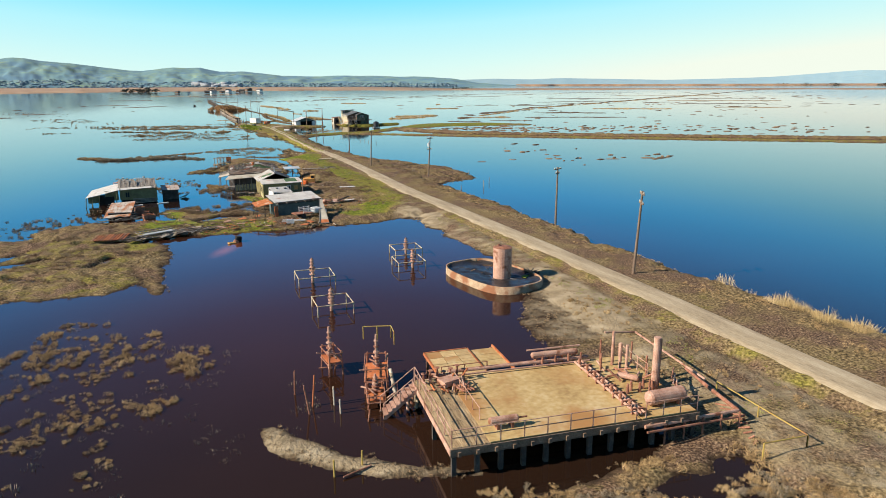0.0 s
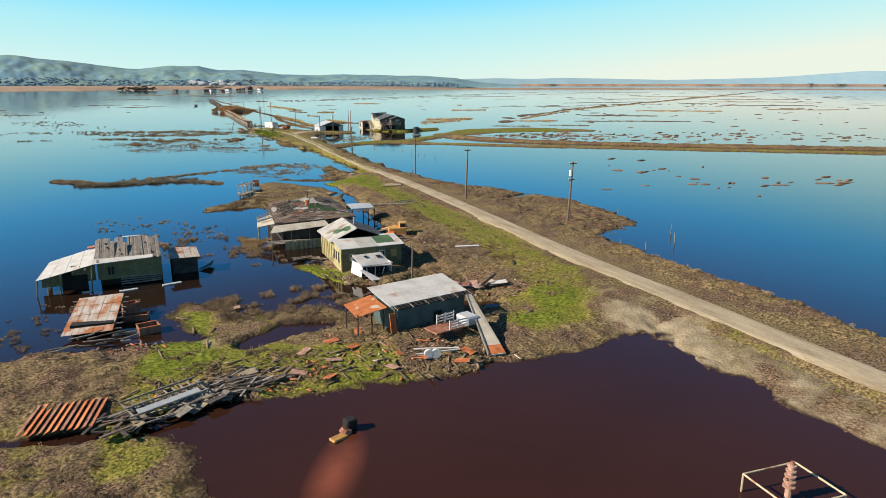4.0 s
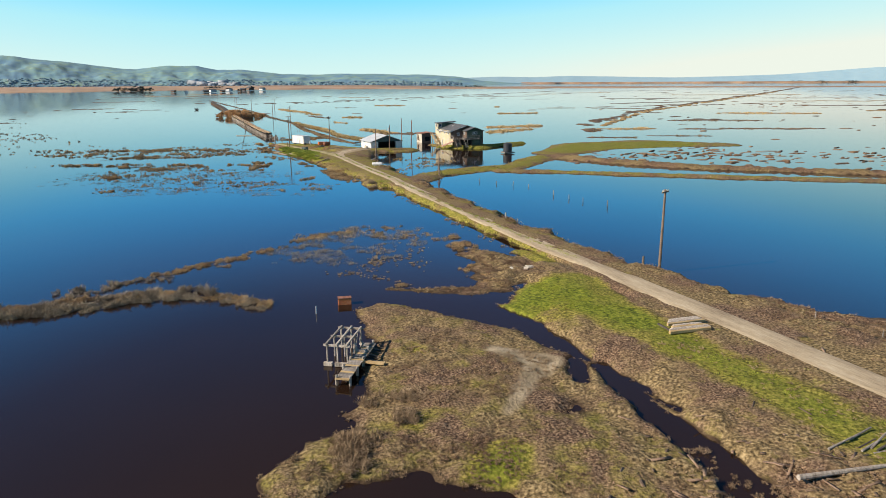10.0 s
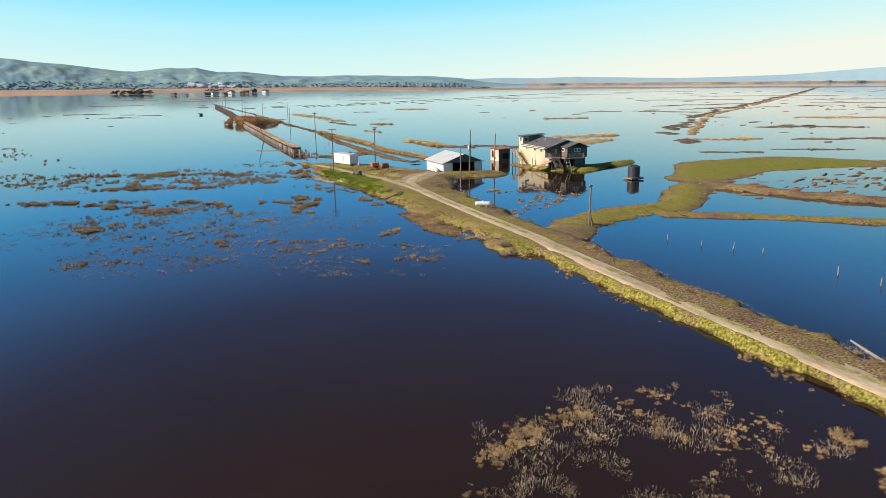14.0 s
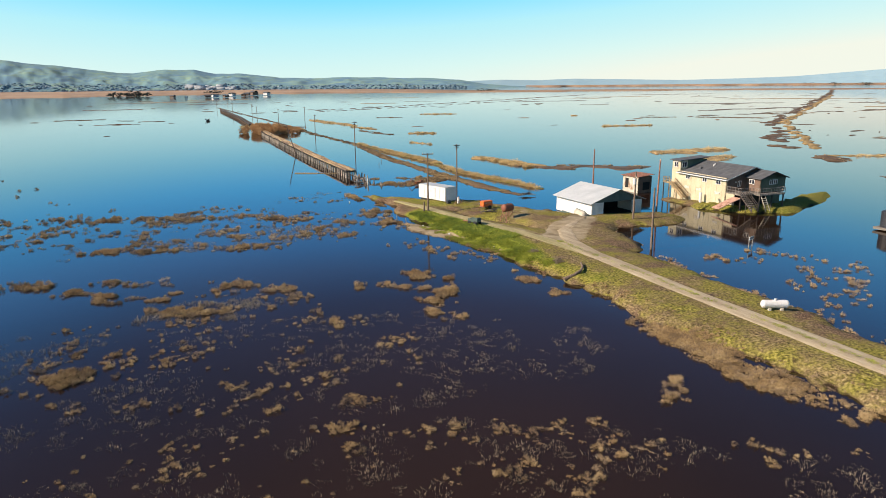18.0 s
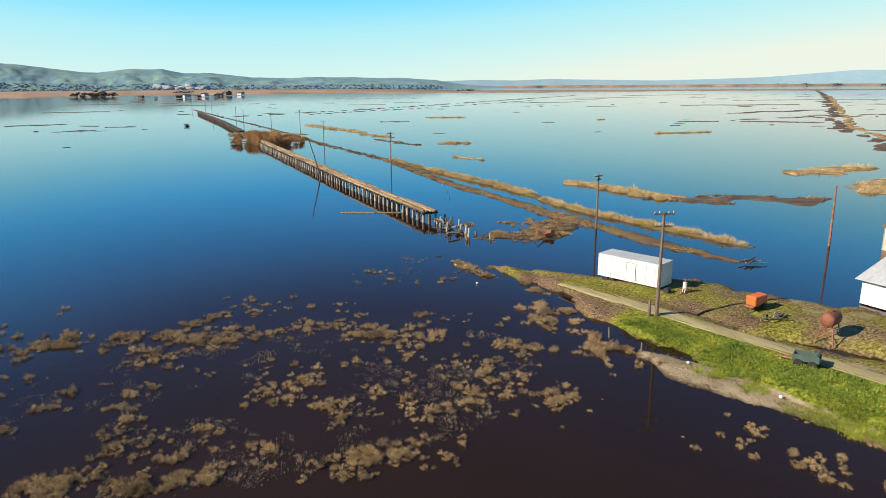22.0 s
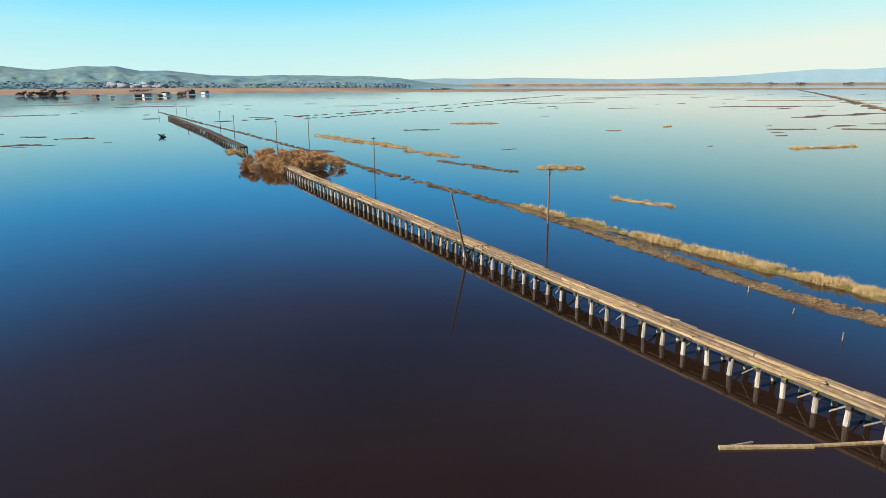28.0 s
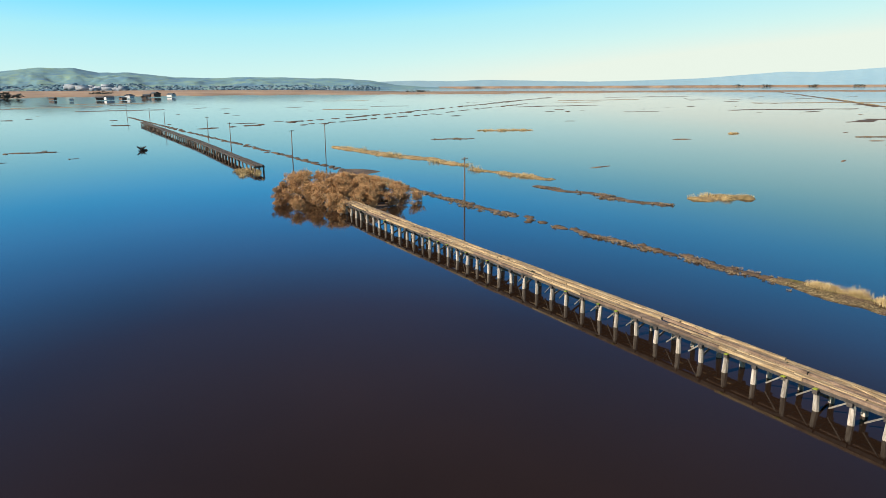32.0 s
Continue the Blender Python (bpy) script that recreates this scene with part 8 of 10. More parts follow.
    torn("green_felt", [(5.4, 4.2, 1.1, 0.8, 0.2), (7.0, 3.0, 1.2, 0.8, 0.1), (7.9, 2.3, 0.9, 0.6, 0.4), (4.2, 10.1, 0.6, 0.6, 0), (5.1, 5.5, 0.5, 0.5, 0)], M_GREENPATCH, 0.085, 3, "moss-green roofing felt")
    # no hole is cut: black patches paint the shade of one
    torn("hole_shade_patch", [(2.7, 7.9, 0.9, 1.5, 0.1), (2.0, 6.4, 0.7, 0.9, 0.2), (8.3, 9.0, 0.5, 1.0, 0), (3.2, 11.4, 0.5, 0.7, 0)], M_DARK, 0.075, 5, "black patch laid on the roof as the shade in a hole")
    torn("rusty_patch", [(1.9, 11.4, 0.8, 1.2, 0), (3.9, 8.4, 0.4, 0.9, 0.3), (3.0, 2.6, 0.8, 0.5, 0.2)], M_RUST, 0.08, 6)
    for i in range(14):
        y = 3.6 + i * 0.62
        u = G.uniform(0.1, 0.3)
        pbox("bare_rafter", th, M_WOOD if i % 3 else M_OCHREPLANK, (2.2 + u, y, 2.98 + 0.18 * u), (2.0 + G.uniform(-0.5, 0.6), 0.08, 0.10), G.uniform(-10, 10), 0, -10.5)
    cover(slopes[1][1], 8, 16, 0.10, pick, 0.02)
    cover(slopes[2][1], 26, 4, 0.15, lambda p: mats[int(G.integers(5))], 0.02)
    for i in range(16):
        x, y = 1.4 + G.uniform(0, 2.2), 3 + G.uniform(0, 6)
        pcyl("broken_lath", th, M_WOOD if i % 2 else M_DARKWOOD, (x, y, 2.8), (x + G.uniform(-0.7, 0.7), y + G.uniform(-0.7, 0.7), 3.3), 0.05, seg=5)
    pcyl("chimney", th, M_ORANGE, (4.9, 6.4, 3.3), (4.9, 6.4, 3.9), 0.28, 0.26, 12, "rusty round roof vent")
    pcyl("chimney_cap", th, M_ORANGE, (4.9, 6.4, 3.9), (4.9, 6.4, 4.05), 0.34, 0.2, 12)
    pcyl("vent_pipe", th, M_WOOD, (5.4, 7.4, 3.4), (5.4, 7.4, 4.3), 0.06, seg=6)
    pcyl("mast", th, M_DARKWOOD, (5.8, 10.6, 3.4), (5.8, 10.6, 4.9), 0.05, seg=6)
    # awnings
    pslab("awning", th, M_CONCRETE, [(-1.4, -2.6, 1.95), (5.9, -1.5, 2.15), (5.7, -0.2, 2.55), (-0.6, -0.9, 2.45)], 0.05, "long pale awning over the front")
    sheets(th, [M_CONCRETE], [(-2.3, 1.6, 1.9), (-0.3, 0.6, 2.4), (0.2, 6.8, 2.4), (-1.6, 6.8, 1.9)], 1, 5, 0.04, 0.03, 0.25, G)
    for x, y in ((-1.2, -2.4), (1.2, -2.0), (3.4, -1.7), (5.6, -1.4), (-2.1, 1.8), (-1.7, 4.4), (-1.5, 6.6)):
        pcyl("awning_post", th, M_WOOD, (x, y, -0.3), (x, y, 2.0), 0.07, seg=6)
    for i in range(10):
        pcyl("rafter", th, M_WOOD, (-2.0 + 0.05 * i, 1.4 + i * 0.75, 1.9), (0.3, 1.4 + i * 0.75, 2.45), 0.045, seg=5)
    for i in range(9):
        pbox("floor_board", th, M_WOOD, (2.0, -1.8 + 0.2 * i, 0.35), (7.0, 0.17, 0.06), G.uniform(-3, 3), 0, 2)
    for i in range(22):
        x = 0.6 + i * 0.42
        pcyl("eave_stub", th, M_DARKWOOD, (x, 0.1, 2.52), (x, -0.55, 2.45), 0.05, seg=5)
    # carport with a clean white roof
    cp = thing("white_carport", 22.6, 140.3, 0, -2, "open carport with a clean white metal roof standing in the flood", "carport")
    pslab("roof", cp, M_METALROOF, [(0, 0, 2.05), (3.3, 0, 2.0), (3.4, 3.6, 2.1), (0.1, 3.7, 2.15)], 0.07)
    for x, y in ((0.1, 0.1), (3.2, 0.1), (3.2, 3.5), (0.1, 3.5), (1.6, 0.1)):
        pcyl("post", cp, M_DARKWOOD, (x, y, -0.4), (x, y, 2.03), 0.07, seg=6)
    pbox("fascia", cp, M_WHITE, (1.65, -0.02, 2.0), (3.3, 0.05, 0.16))
    # plank fence
    fn = thing("plank_fence", 11.4, 128.4, 0, 2, "uneven fence of yellowed planks standing in the flood", "fence")
    for i in range(30):
        pbox("plank", fn, M_YELLOW if i % 3 else M_WOOD, (i * 0.175, G.uniform(-0.02, 0.02), 0.35 + G.uniform(-0.06, 0.10)), (0.155, 0.03, 1.35), 0, 0, G.uniform(-3, 3))
    for z in (0.3, 0.8):
        pbox("rail", fn, M_WOOD, (2.55, 0.05, z), (5.2, 0.05, 0.09))


def wreck_trailer():
    th = thing("wrecked_caravan", 17.4, 113.6, ground_z(17.4, 113.6), 12, "crushed white caravan with its front torn open", "caravan")
    pslab("roof", th, M_WHITEROOF, [(-1.7, -0.9, 1.25), (1.7, -0.9, 0.95), (1.7, 1.4, 1.75), (-1.5, 1.5, 1.85)], 0.08)
    pslab("roof_edge", th, M_WHITEROOF, [(-1.75, -0.95, 1.30), (1.75, -0.95, 1.15), (1.75, -0.8, 1.22), (-1.75, -0.8, 1.37)], 0.05)
    pbox("side", th, M_WHITE, (-1.65, 0.2, 0.75), (0.08, 2.2, 1.2), 0, 0, 10)
    pbox("side", th, M_WHITE, (1.65, 0.3, 0.7), (0.08, 2.2, 1.1))
    pbox("back", th, M_WHITE, (0, 1.35, 0.9), (3.2, 0.08, 1.6))
    # near-black block added inside as shade behind the torn front
    pbox("interior_shade", th, M_DARK, (0, 0.5, 0.6), (2.9, 1.5, 1.0))
    pslab("torn_panel", th, M_WHITE, [(-2.0, -0.9, 1.0), (-1.5, -0.9, 0.9), (-0.3, -2.3, 0.1), (-1.3, -2.2, 0.1)], 0.05)
    pbox("hatch", th, M_GLASS, (1.0, 0.6, 1.60), (0.45, 0.45, 0.06), 0, 13)
    pbox("hatch", th, M_GLASS, (-0.4, 0.7, 1.72), (0.35, 0.35, 0.06), 0, 13)
    for i in range(6):
        pcyl("bent_strut", th, (M_WHITE, M_DARKWOOD)[i % 2], (-1 + 0.4 * i, -0.8, 0.1), (-1.2 + 0.5 * i, -0.9, 1.2 - 0.1 * i), 0.05, seg=5)


def digger():
    th = thing("yellow_machine_wreck", 25.4, 129.4, ground_z(25.4, 129.4), -20, "wrecked yellow and orange tracked machine", "machine")
    pbox("body", th, M_MACHINE, (0, 0, 1.0), (2.2, 1.3, 0.9), 8, bev=0.08)
    pbox("counterweight", th, M_BRIGHTORANGE, (-0.7, -1.3, 0.7), (1.1, 0.9, 0.8), -10, bev=0.12)
    pbox("cab", th, M_MACHINE, (0.7, 0.2, 1.6), (0.9, 1.0, 0.9), 8, bev=0.05)
    pbox("cab_window", th, M_DARK, (0.7, -0.33, 1.65), (0.6, 0.04, 0.5), 8)
    for s in (-1, 1):
        pbox("track", th, M_RUST, (0, s * 0.75, 0.35), (2.6, 0.45, 0.6), 8, bev=0.15)
    pslab("boom", th, M_MACHINE, [(-0.2, 0.5, 1.6), (0.2, 0.5, 1.6), (-2.0, 3.4, 0.5), (-2.3, 3.3, 0.5)], 0.25)
    pslab("arm", th, M_WOOD, [(-0.6, 0.3, 1.4), (-0.4, 0.2, 1.4), (-3.6, 1.6, 0.35), (-3.7, 1.8, 0.35)], 0.12)
    pbox("bucket", th, M_BRIGHTORANGE, (-0.9, -2.2, 0.35), (0.9, 0.7, 0.5), 25, 10, bev=0.1)


def litter(name, label, spots, mat, seed, lo, hi):
    """Small broken pieces lying loose on the ground, one mesh; spots: x, y, spread x, spread y, count."""
    rng = np.random.default_rng(seed)
    cube = np.array([(x, y, z) for x in (-0.5, 0.5) for y in (-0.5, 0.5) for z in (-0.5, 0.5)])
    quad = np.array([(0, 1, 3, 2), (4, 6, 7, 5), (0, 4, 5, 1), (2, 3, 7, 6), (1, 5, 7, 3), (0, 2, 6, 4)])
    vs, fs, k = [], [], 0
    for x, y, sx, sy, count in spots:
        px, py = rng.normal(x, sx, count), rng.normal(y, sy, count)
        h, _, _ = land_height(px, py)
        for a, b, z in zip(px, py, h):
            if z < 0.05:
                continue
            m = pose(a, b, z + 0.06, rng.normal(0, 9), rng.normal(0, 9), rng.uniform(0, 180))
            size = np.array((rng.uniform(lo, hi), rng.uniform(0.06, 0.19), rng.uniform(0.025, 0.06)))
            vs.append((cube * size) @ np.array(m.to_3x3()).T + np.array(m.translation))
            fs.append(quad + 8 * k)
            k += 1
    tagged(mesh_np(name, np.concatenate(vs), np.concatenate(fs), mat), label, "litter", kind="stuff")


WRECKAGE = [(-5, 105, 3, 2.5, 70), (15, 92.5, 3.5, 2.2, 90), (19, 96, 3, 2, 60), (14, 114, 2.5, 1.5, 60), (25, 106, 2.6, 1.8, 90), (24, 126, 2.5, 2.5, 90), (28, 146, 3, 3, 60), (27, 118, 2.5, 3, 60), (2, 94, 4, 1.4, 70), (26, 152, 3, 2, 30), (48, 140, 5, 12, 24)]
litter("board_litter", "loose grey boards and splinters among the ruins", WRECKAGE, M_BEAM, 41, 0.4, 1.7)
litter("dark_litter", "dark rotten timber scraps among the ruins", WRECKAGE, M_STUMPY, 42, 0.2, 0.9)
litter("rust_litter", "small rusty scraps of sheet metal among the ruins", [(-4, 105, 2, 2, 30), (13, 93, 4, 2.5, 50), (25, 105, 2, 1.5, 30), (3, 92, 3, 1, 30)], M_ORANGE, 43, 0.25, 0.8)
litter("pale_litter", "pale scraps of boarding and plaster among the ruins", [(14, 114, 2, 1.5, 30), (16, 93, 3, 2, 24), (12.5, 122, 1.5, 1.5, 24), (25, 105, 2.4, 1.6, 24), (24, 126, 2, 2, 20)], M_CONCRETE, 44, 0.2, 0.8)
ruin_a()
rust_roof()
shed_teal()
yellow_house()
big_ruin()
wreck_trailer()
digger()
rust_tank(-4.2, 109.6, -8, 1.9, 0.9, 0.5, "long open rusty red steel trough")
rust_tank(-3.2, 106.2, 12, 1.5, 1.2, 0.6, "square open rusty steel tank")
rust_tank(-4.6, 111.6, 30, 1.2, 0.8, 0.9, "tilted rusty open box beside a fallen roof")
debris("twisted_frame", "heap of rusty bed frames and pipes", -6.6, 104.6, 5, 18, 2.4, 1.0, "beam", 5, 0.2)
debris("fallen_walls", "long heap of grey broken wall frames and boards", -1.0, 91.9, 24, 95, 5.2, 1.4, "wall", 6, 0.25)
debris("fallen_boards", "heap of grey boards at the water's edge", 2.8, 93.2, 10, 30, 2.6, 1.2, "wall", 7, 0.25)
fw = thing("fallen_wall", -2.6, 91.4, 0.3, 20, "fallen grey wall frame with one white board", "wall")
pbox("board", fw, M_METALROOF, (0.6, -0.3, 0.5), (3.8, 0.4, 0.05), 6, 14, label="white painted board")
for i in range(10):
    pbox("stud", fw, M_WOOD, (-1.6 + i * 0.5, 0.4, 0.42), (0.08, 1.9, 0.08), 6, 8)
for y in (-0.5, 0.5, 1.3):
    pbox("plate", fw, M_WOOD, (0.6, y, 0.48 + 0.12 * y), (4.8, 0.09, 0.09), 6)
ct = thing("corrugated_sheets", -8.2, 92.6, 0.25, -6, "row of long rusty steel channels lying on the marsh", "steel sheets")
for i in range(11):
    pslab("channel", ct, M_ORANGE if i % 3 else M_RUST, [(i * 0.36 - 1.4, -2.0 + G.uniform(-0.2, 0.2), 0.16), (i * 0.36 - 1.14, -2.0, 0.26), (i * 0.36 - 0.9, 1.6, 0.26), (i * 0.36 - 1.16, 1.6 + G.uniform(-0.2, 0.2), 0.16)], 0.04)
for i, (x, y) in enumerate([(8.6, 94.0), (10.5, 95.8), (13.2, 93.4), (12.0, 91.6), (16.8, 90.8), (9.2, 97.4), (7.0, 96.2), (11.6, 98.6), (17.8, 92.0), (6.0, 93.0), (15.6, 94.8), (7.8, 91.8), (3.8, 109.2), (14.4, 92.2)]):
    s = thing("rusty_sheet", x, y, ground_z(x, y) + 0.1, i * 37, "rusty orange roof sheet lying in the scrub", "sheet", "loose rusty sheets")
    pbox("panel", s, M_ORANGE if i % 3 else M_PINK, (0, 0, 0.05), (1.1, 0.55, 0.03), 0, 8 * math.sin(i), 6)
# scrap east of the houses
sc = thing("rusty_cylinder", 22.6, 106.3, ground_z(22.6, 106.3) + 0.1, -60, "faded pink cylinder lying among scrap", "tank")
ptank("shell", sc, M_PINK, (-1.0, 0, 0.35), (1.0, 0, 0.35), 0.36)
cb = thing("scrap_sheets", 25.4, 105.0, ground_z(25.4, 105.0), 8, "flattened heap of rusty and grey sheet metal", "scrap")
for i in range(14):
    pbox("sheet", cb, (M_WHITEROOF, M_RUST, M_CONCRETE, M_PINK)[i % 4], (G.uniform(-1.8, 1.8), G.uniform(-1.0, 1.0), 0.2 + 0.03 * i), (G.uniform(0.8, 1.8), G.uniform(0.6, 1.1), 0.03), G.uniform(0, 90), G.uniform(-10, 10), G.uniform(-10, 10))
pcyl("beam", cb, M_DARKWOOD, (-0.6, -0.6, 0.6), (2.0, 0.9, 0.9), 0.12, seg=8)
rb = thing("fallen_shed_roof", 20.6, 108.2, ground_z(20.6, 108.2), 10, "fallen boarded roof with moss along its ridge", "roof")
for i in range(9):
    pslab("board", rb, M_CONCRETE if i % 2 else M_WOOD, [(-1.1 + i * 0.25, -0.7, 0.15), (-0.87 + i * 0.25, -0.7, 0.15), (-0.87 + i * 0.25, 0.6, 0.55), (-1.1 + i * 0.25, 0.6, 0.55)], 0.04)
pbox("moss", rb, M_GRASS, (0, 0.6, 0.58), (2.1, 0.3, 0.08), label="bright green moss")
lg = thing("street_light_pole", 20.5, 110.8, 0.2, 0, "dark leaning timber lamp post among scrub", "post")
pcyl("shaft", lg, M_POLE, (0, 0, -0.2), (0.15, 0.1, 3.6), 0.09, 0.07, 8)
bo = thing("white_boat_mould", 30.3, 119.0, ground_z(30.3, 119.0), -12, "long thin white board lying on the grass", "board")
pbox("panel", bo, M_WHITE, (0, 0, 0.12), (2.8, 0.32, 0.14), 0, 3, bev=0.05)
lg2 = thing("fallen_log", 30.6, 148.2, ground_z(30.6, 148.2), -14, "long pale peeled log lying on the bank", "log")
pcyl("trunk", lg2, M_PILE, (-2.8, 0, 0.12), (2.8, 0.2, 0.14), 0.14, 0.09, 8)
debris("dark_branches", "heap of dark driftwood branches on the bank", 33.5, 149.6, 0, 12, 1.3, 0.7, "beam", 9, 0.5)
debris("driftwood_heap", "grey driftwood along a flooded ditch", 29.4, 145.2, 20, 14, 1.8, 0.8, "beam", 10, 0.2)
debris("broken_boards", "loose pale boards beside the yellow house", 12.8, 122.2, 0, 12, 1.4, 1.0, "wall", 12, 0.2)
debris("yellow_boards", "broken boards beside the machine wreck", 23.6, 127.2, -30, 16, 1.8, 1.2, "wall", 13, 0.3)
br = thing("fallen_branch", 32.4, 112.0, ground_z(32.4, 112) + 0.1, 60, "long thin dead branch lying on the grass", "branch")
pcyl("stem", br, M_DARKWOOD, (-2.4, 0, 0.05), (2.4, 0.3, 0.1), 0.06, 0.02, 6)
lp = thing("timber_stack", 36.9, 166.3, ground_z(36.9, 166.3), -9, "low overlapping stacks of heavy yellowed timbers beside the road", "timber stack")
for i in range(6):
    pbox("timber", lp, M_OCHREPLANK if i in (0, 3) else M_PILE, (0.05 + 0.18 * i - 0.02 * i * i, -0.7 + i * 0.25, 0.20 + G.uniform(-0.02, 0.02)), (3.5 - 0.07 * i * i, 0.225, 0.24), G.uniform(-1.5, 1.5), bev=0.03)
for i in range(5):
    pbox("timber", lp, M_PILE if i else M_OCHREPLANK, (0.55 + 0.10 * i, 0.62 + i * 0.25, 0.30 - 0.03 * i), (3.3 - 0.2 * i, 0.225, 0.22), 4 + G.uniform(-1.5, 1.5), bev=0.03)
for x in (-1.2, 1.3):
    pbox("bearer", lp, M_DARKWOOD, (x, 0.4, 0.04), (0.16, 2.2, 0.12), 3)
sl = thing("broken_slab", 34.7, 187.0, ground_z(34.7, 187.0), -18, "broken grey slabs lying on a scrubby knoll", "slab")
for x, y, a in ((-0.75, 0.1, 10), (0.15, -0.15, -14), (0.9, 0.25, 20)):
    pbox("piece", sl, M_CONCRETE, (x, y, 0.16 + 0.05 * x), (0.85, 0.7, 0.12), a, 6, a * 0.4, bev=0.02)
rx = thing("rusty_box", 15.5, 184.6, 0, -12, "orange rusty steel box half sunk in the flood", "box")
pbox("shell", rx, M_ORANGE, (0, 0, 0.25), (1.15, 0.6, 0.65), bev=0.03)
pbox("lid", rx, M_RUST, (0, 0, 0.59), (1.2, 0.64, 0.05))
st = thing("white_stake", 12.6, 183.0, -0.2, 0, "thin white stake standing in the flood", "stake")
pcyl("stake", st, M_WHITE, (0, 0, 0), (0.03, 0, 0.9), 0.035, seg=6)
# ruined jetty frame
jt = thing("jetty_frame", 10.94, 172.2, 0, -32, "ruined grey timber jetty with an open roof frame", "jetty")
for i in range(24):
    pbox("deck_plank", jt, M_WOOD if i % 4 else M_OCHREPLANK, (2.02 + 0.008 * i, -2.9 + i * 0.26, 0.50 + G.uniform(-0.02, 0.02)), (0.95, 0.235, 0.06), G.uniform(-3, 3))
for x in (1.72, 2.34):
    pbox("joist", jt, M_DARKWOOD, (x, 0.1, 0.40), (0.12, 6.2, 0.13), -0.6)
for y in (-2.8, -1.2, 0.3, 1.8, 3.2):
    for x in (1.62, 2.50):
        pcyl("support_post", jt, M_PILE, (x, y, -0.4), (x + G.uniform(-0.05, 0.05), y, 0.62 + G.uniform(-0.1, 0.25)), 0.10, 0.09, 7)
for x in (0.05, 0.78, 1.50):
    for y in (0.05, 1.7, 3.3):
        pcyl("post", jt, M_PILE, (x, y, -0.4), (x + G.uniform(-0.04, 0.04), y, 1.52), 0.07, 0.06, 6)
    pbox("rafter", jt, M_PILE, (x, 1.68, 1.62), (0.11, 3.6, 0.12), G.uniform(-1, 1))
for y in (0.0, 1.68, 3.36):
    pbox("cross_beam", jt, M_PILE, (0.76, y, 1.52), (1.9, 0.12, 0.14), G.uniform(-2, 2))
for i in range(4):
    pcyl("brace", jt, M_PILE, (1.52, 0.5 + 0.8 * i, 0.45), (1.50, 1.0 + 0.8 * i, 1.45), 0.035, 0.03, 5)
for x, l in ((0.12, 0.62), (0.80, 0.40), (1.32, 0.62)):
    pbox("sill", jt, M_PILE, (x, -0.02, 0.16), (l, 0.24, 0.26), G.uniform(-4, 4))
pbox("side_beam", jt, M_OCHREPLANK, (3.2, 0.2, 0.36), (1.7, 0.34, 0.10), -4)
for i in range(8):
    pcyl("fallen_beam", jt, M_DARKWOOD if i % 3 else M_WOOD, (2.6, 0.8 + i * 0.33, 0.30), (3.9 + G.uniform(-0.5, 0.2), 0.7 + i * 0.36 + G.uniform(-0.4, 0.4), 0.12), 0.06, 0.05, 6)


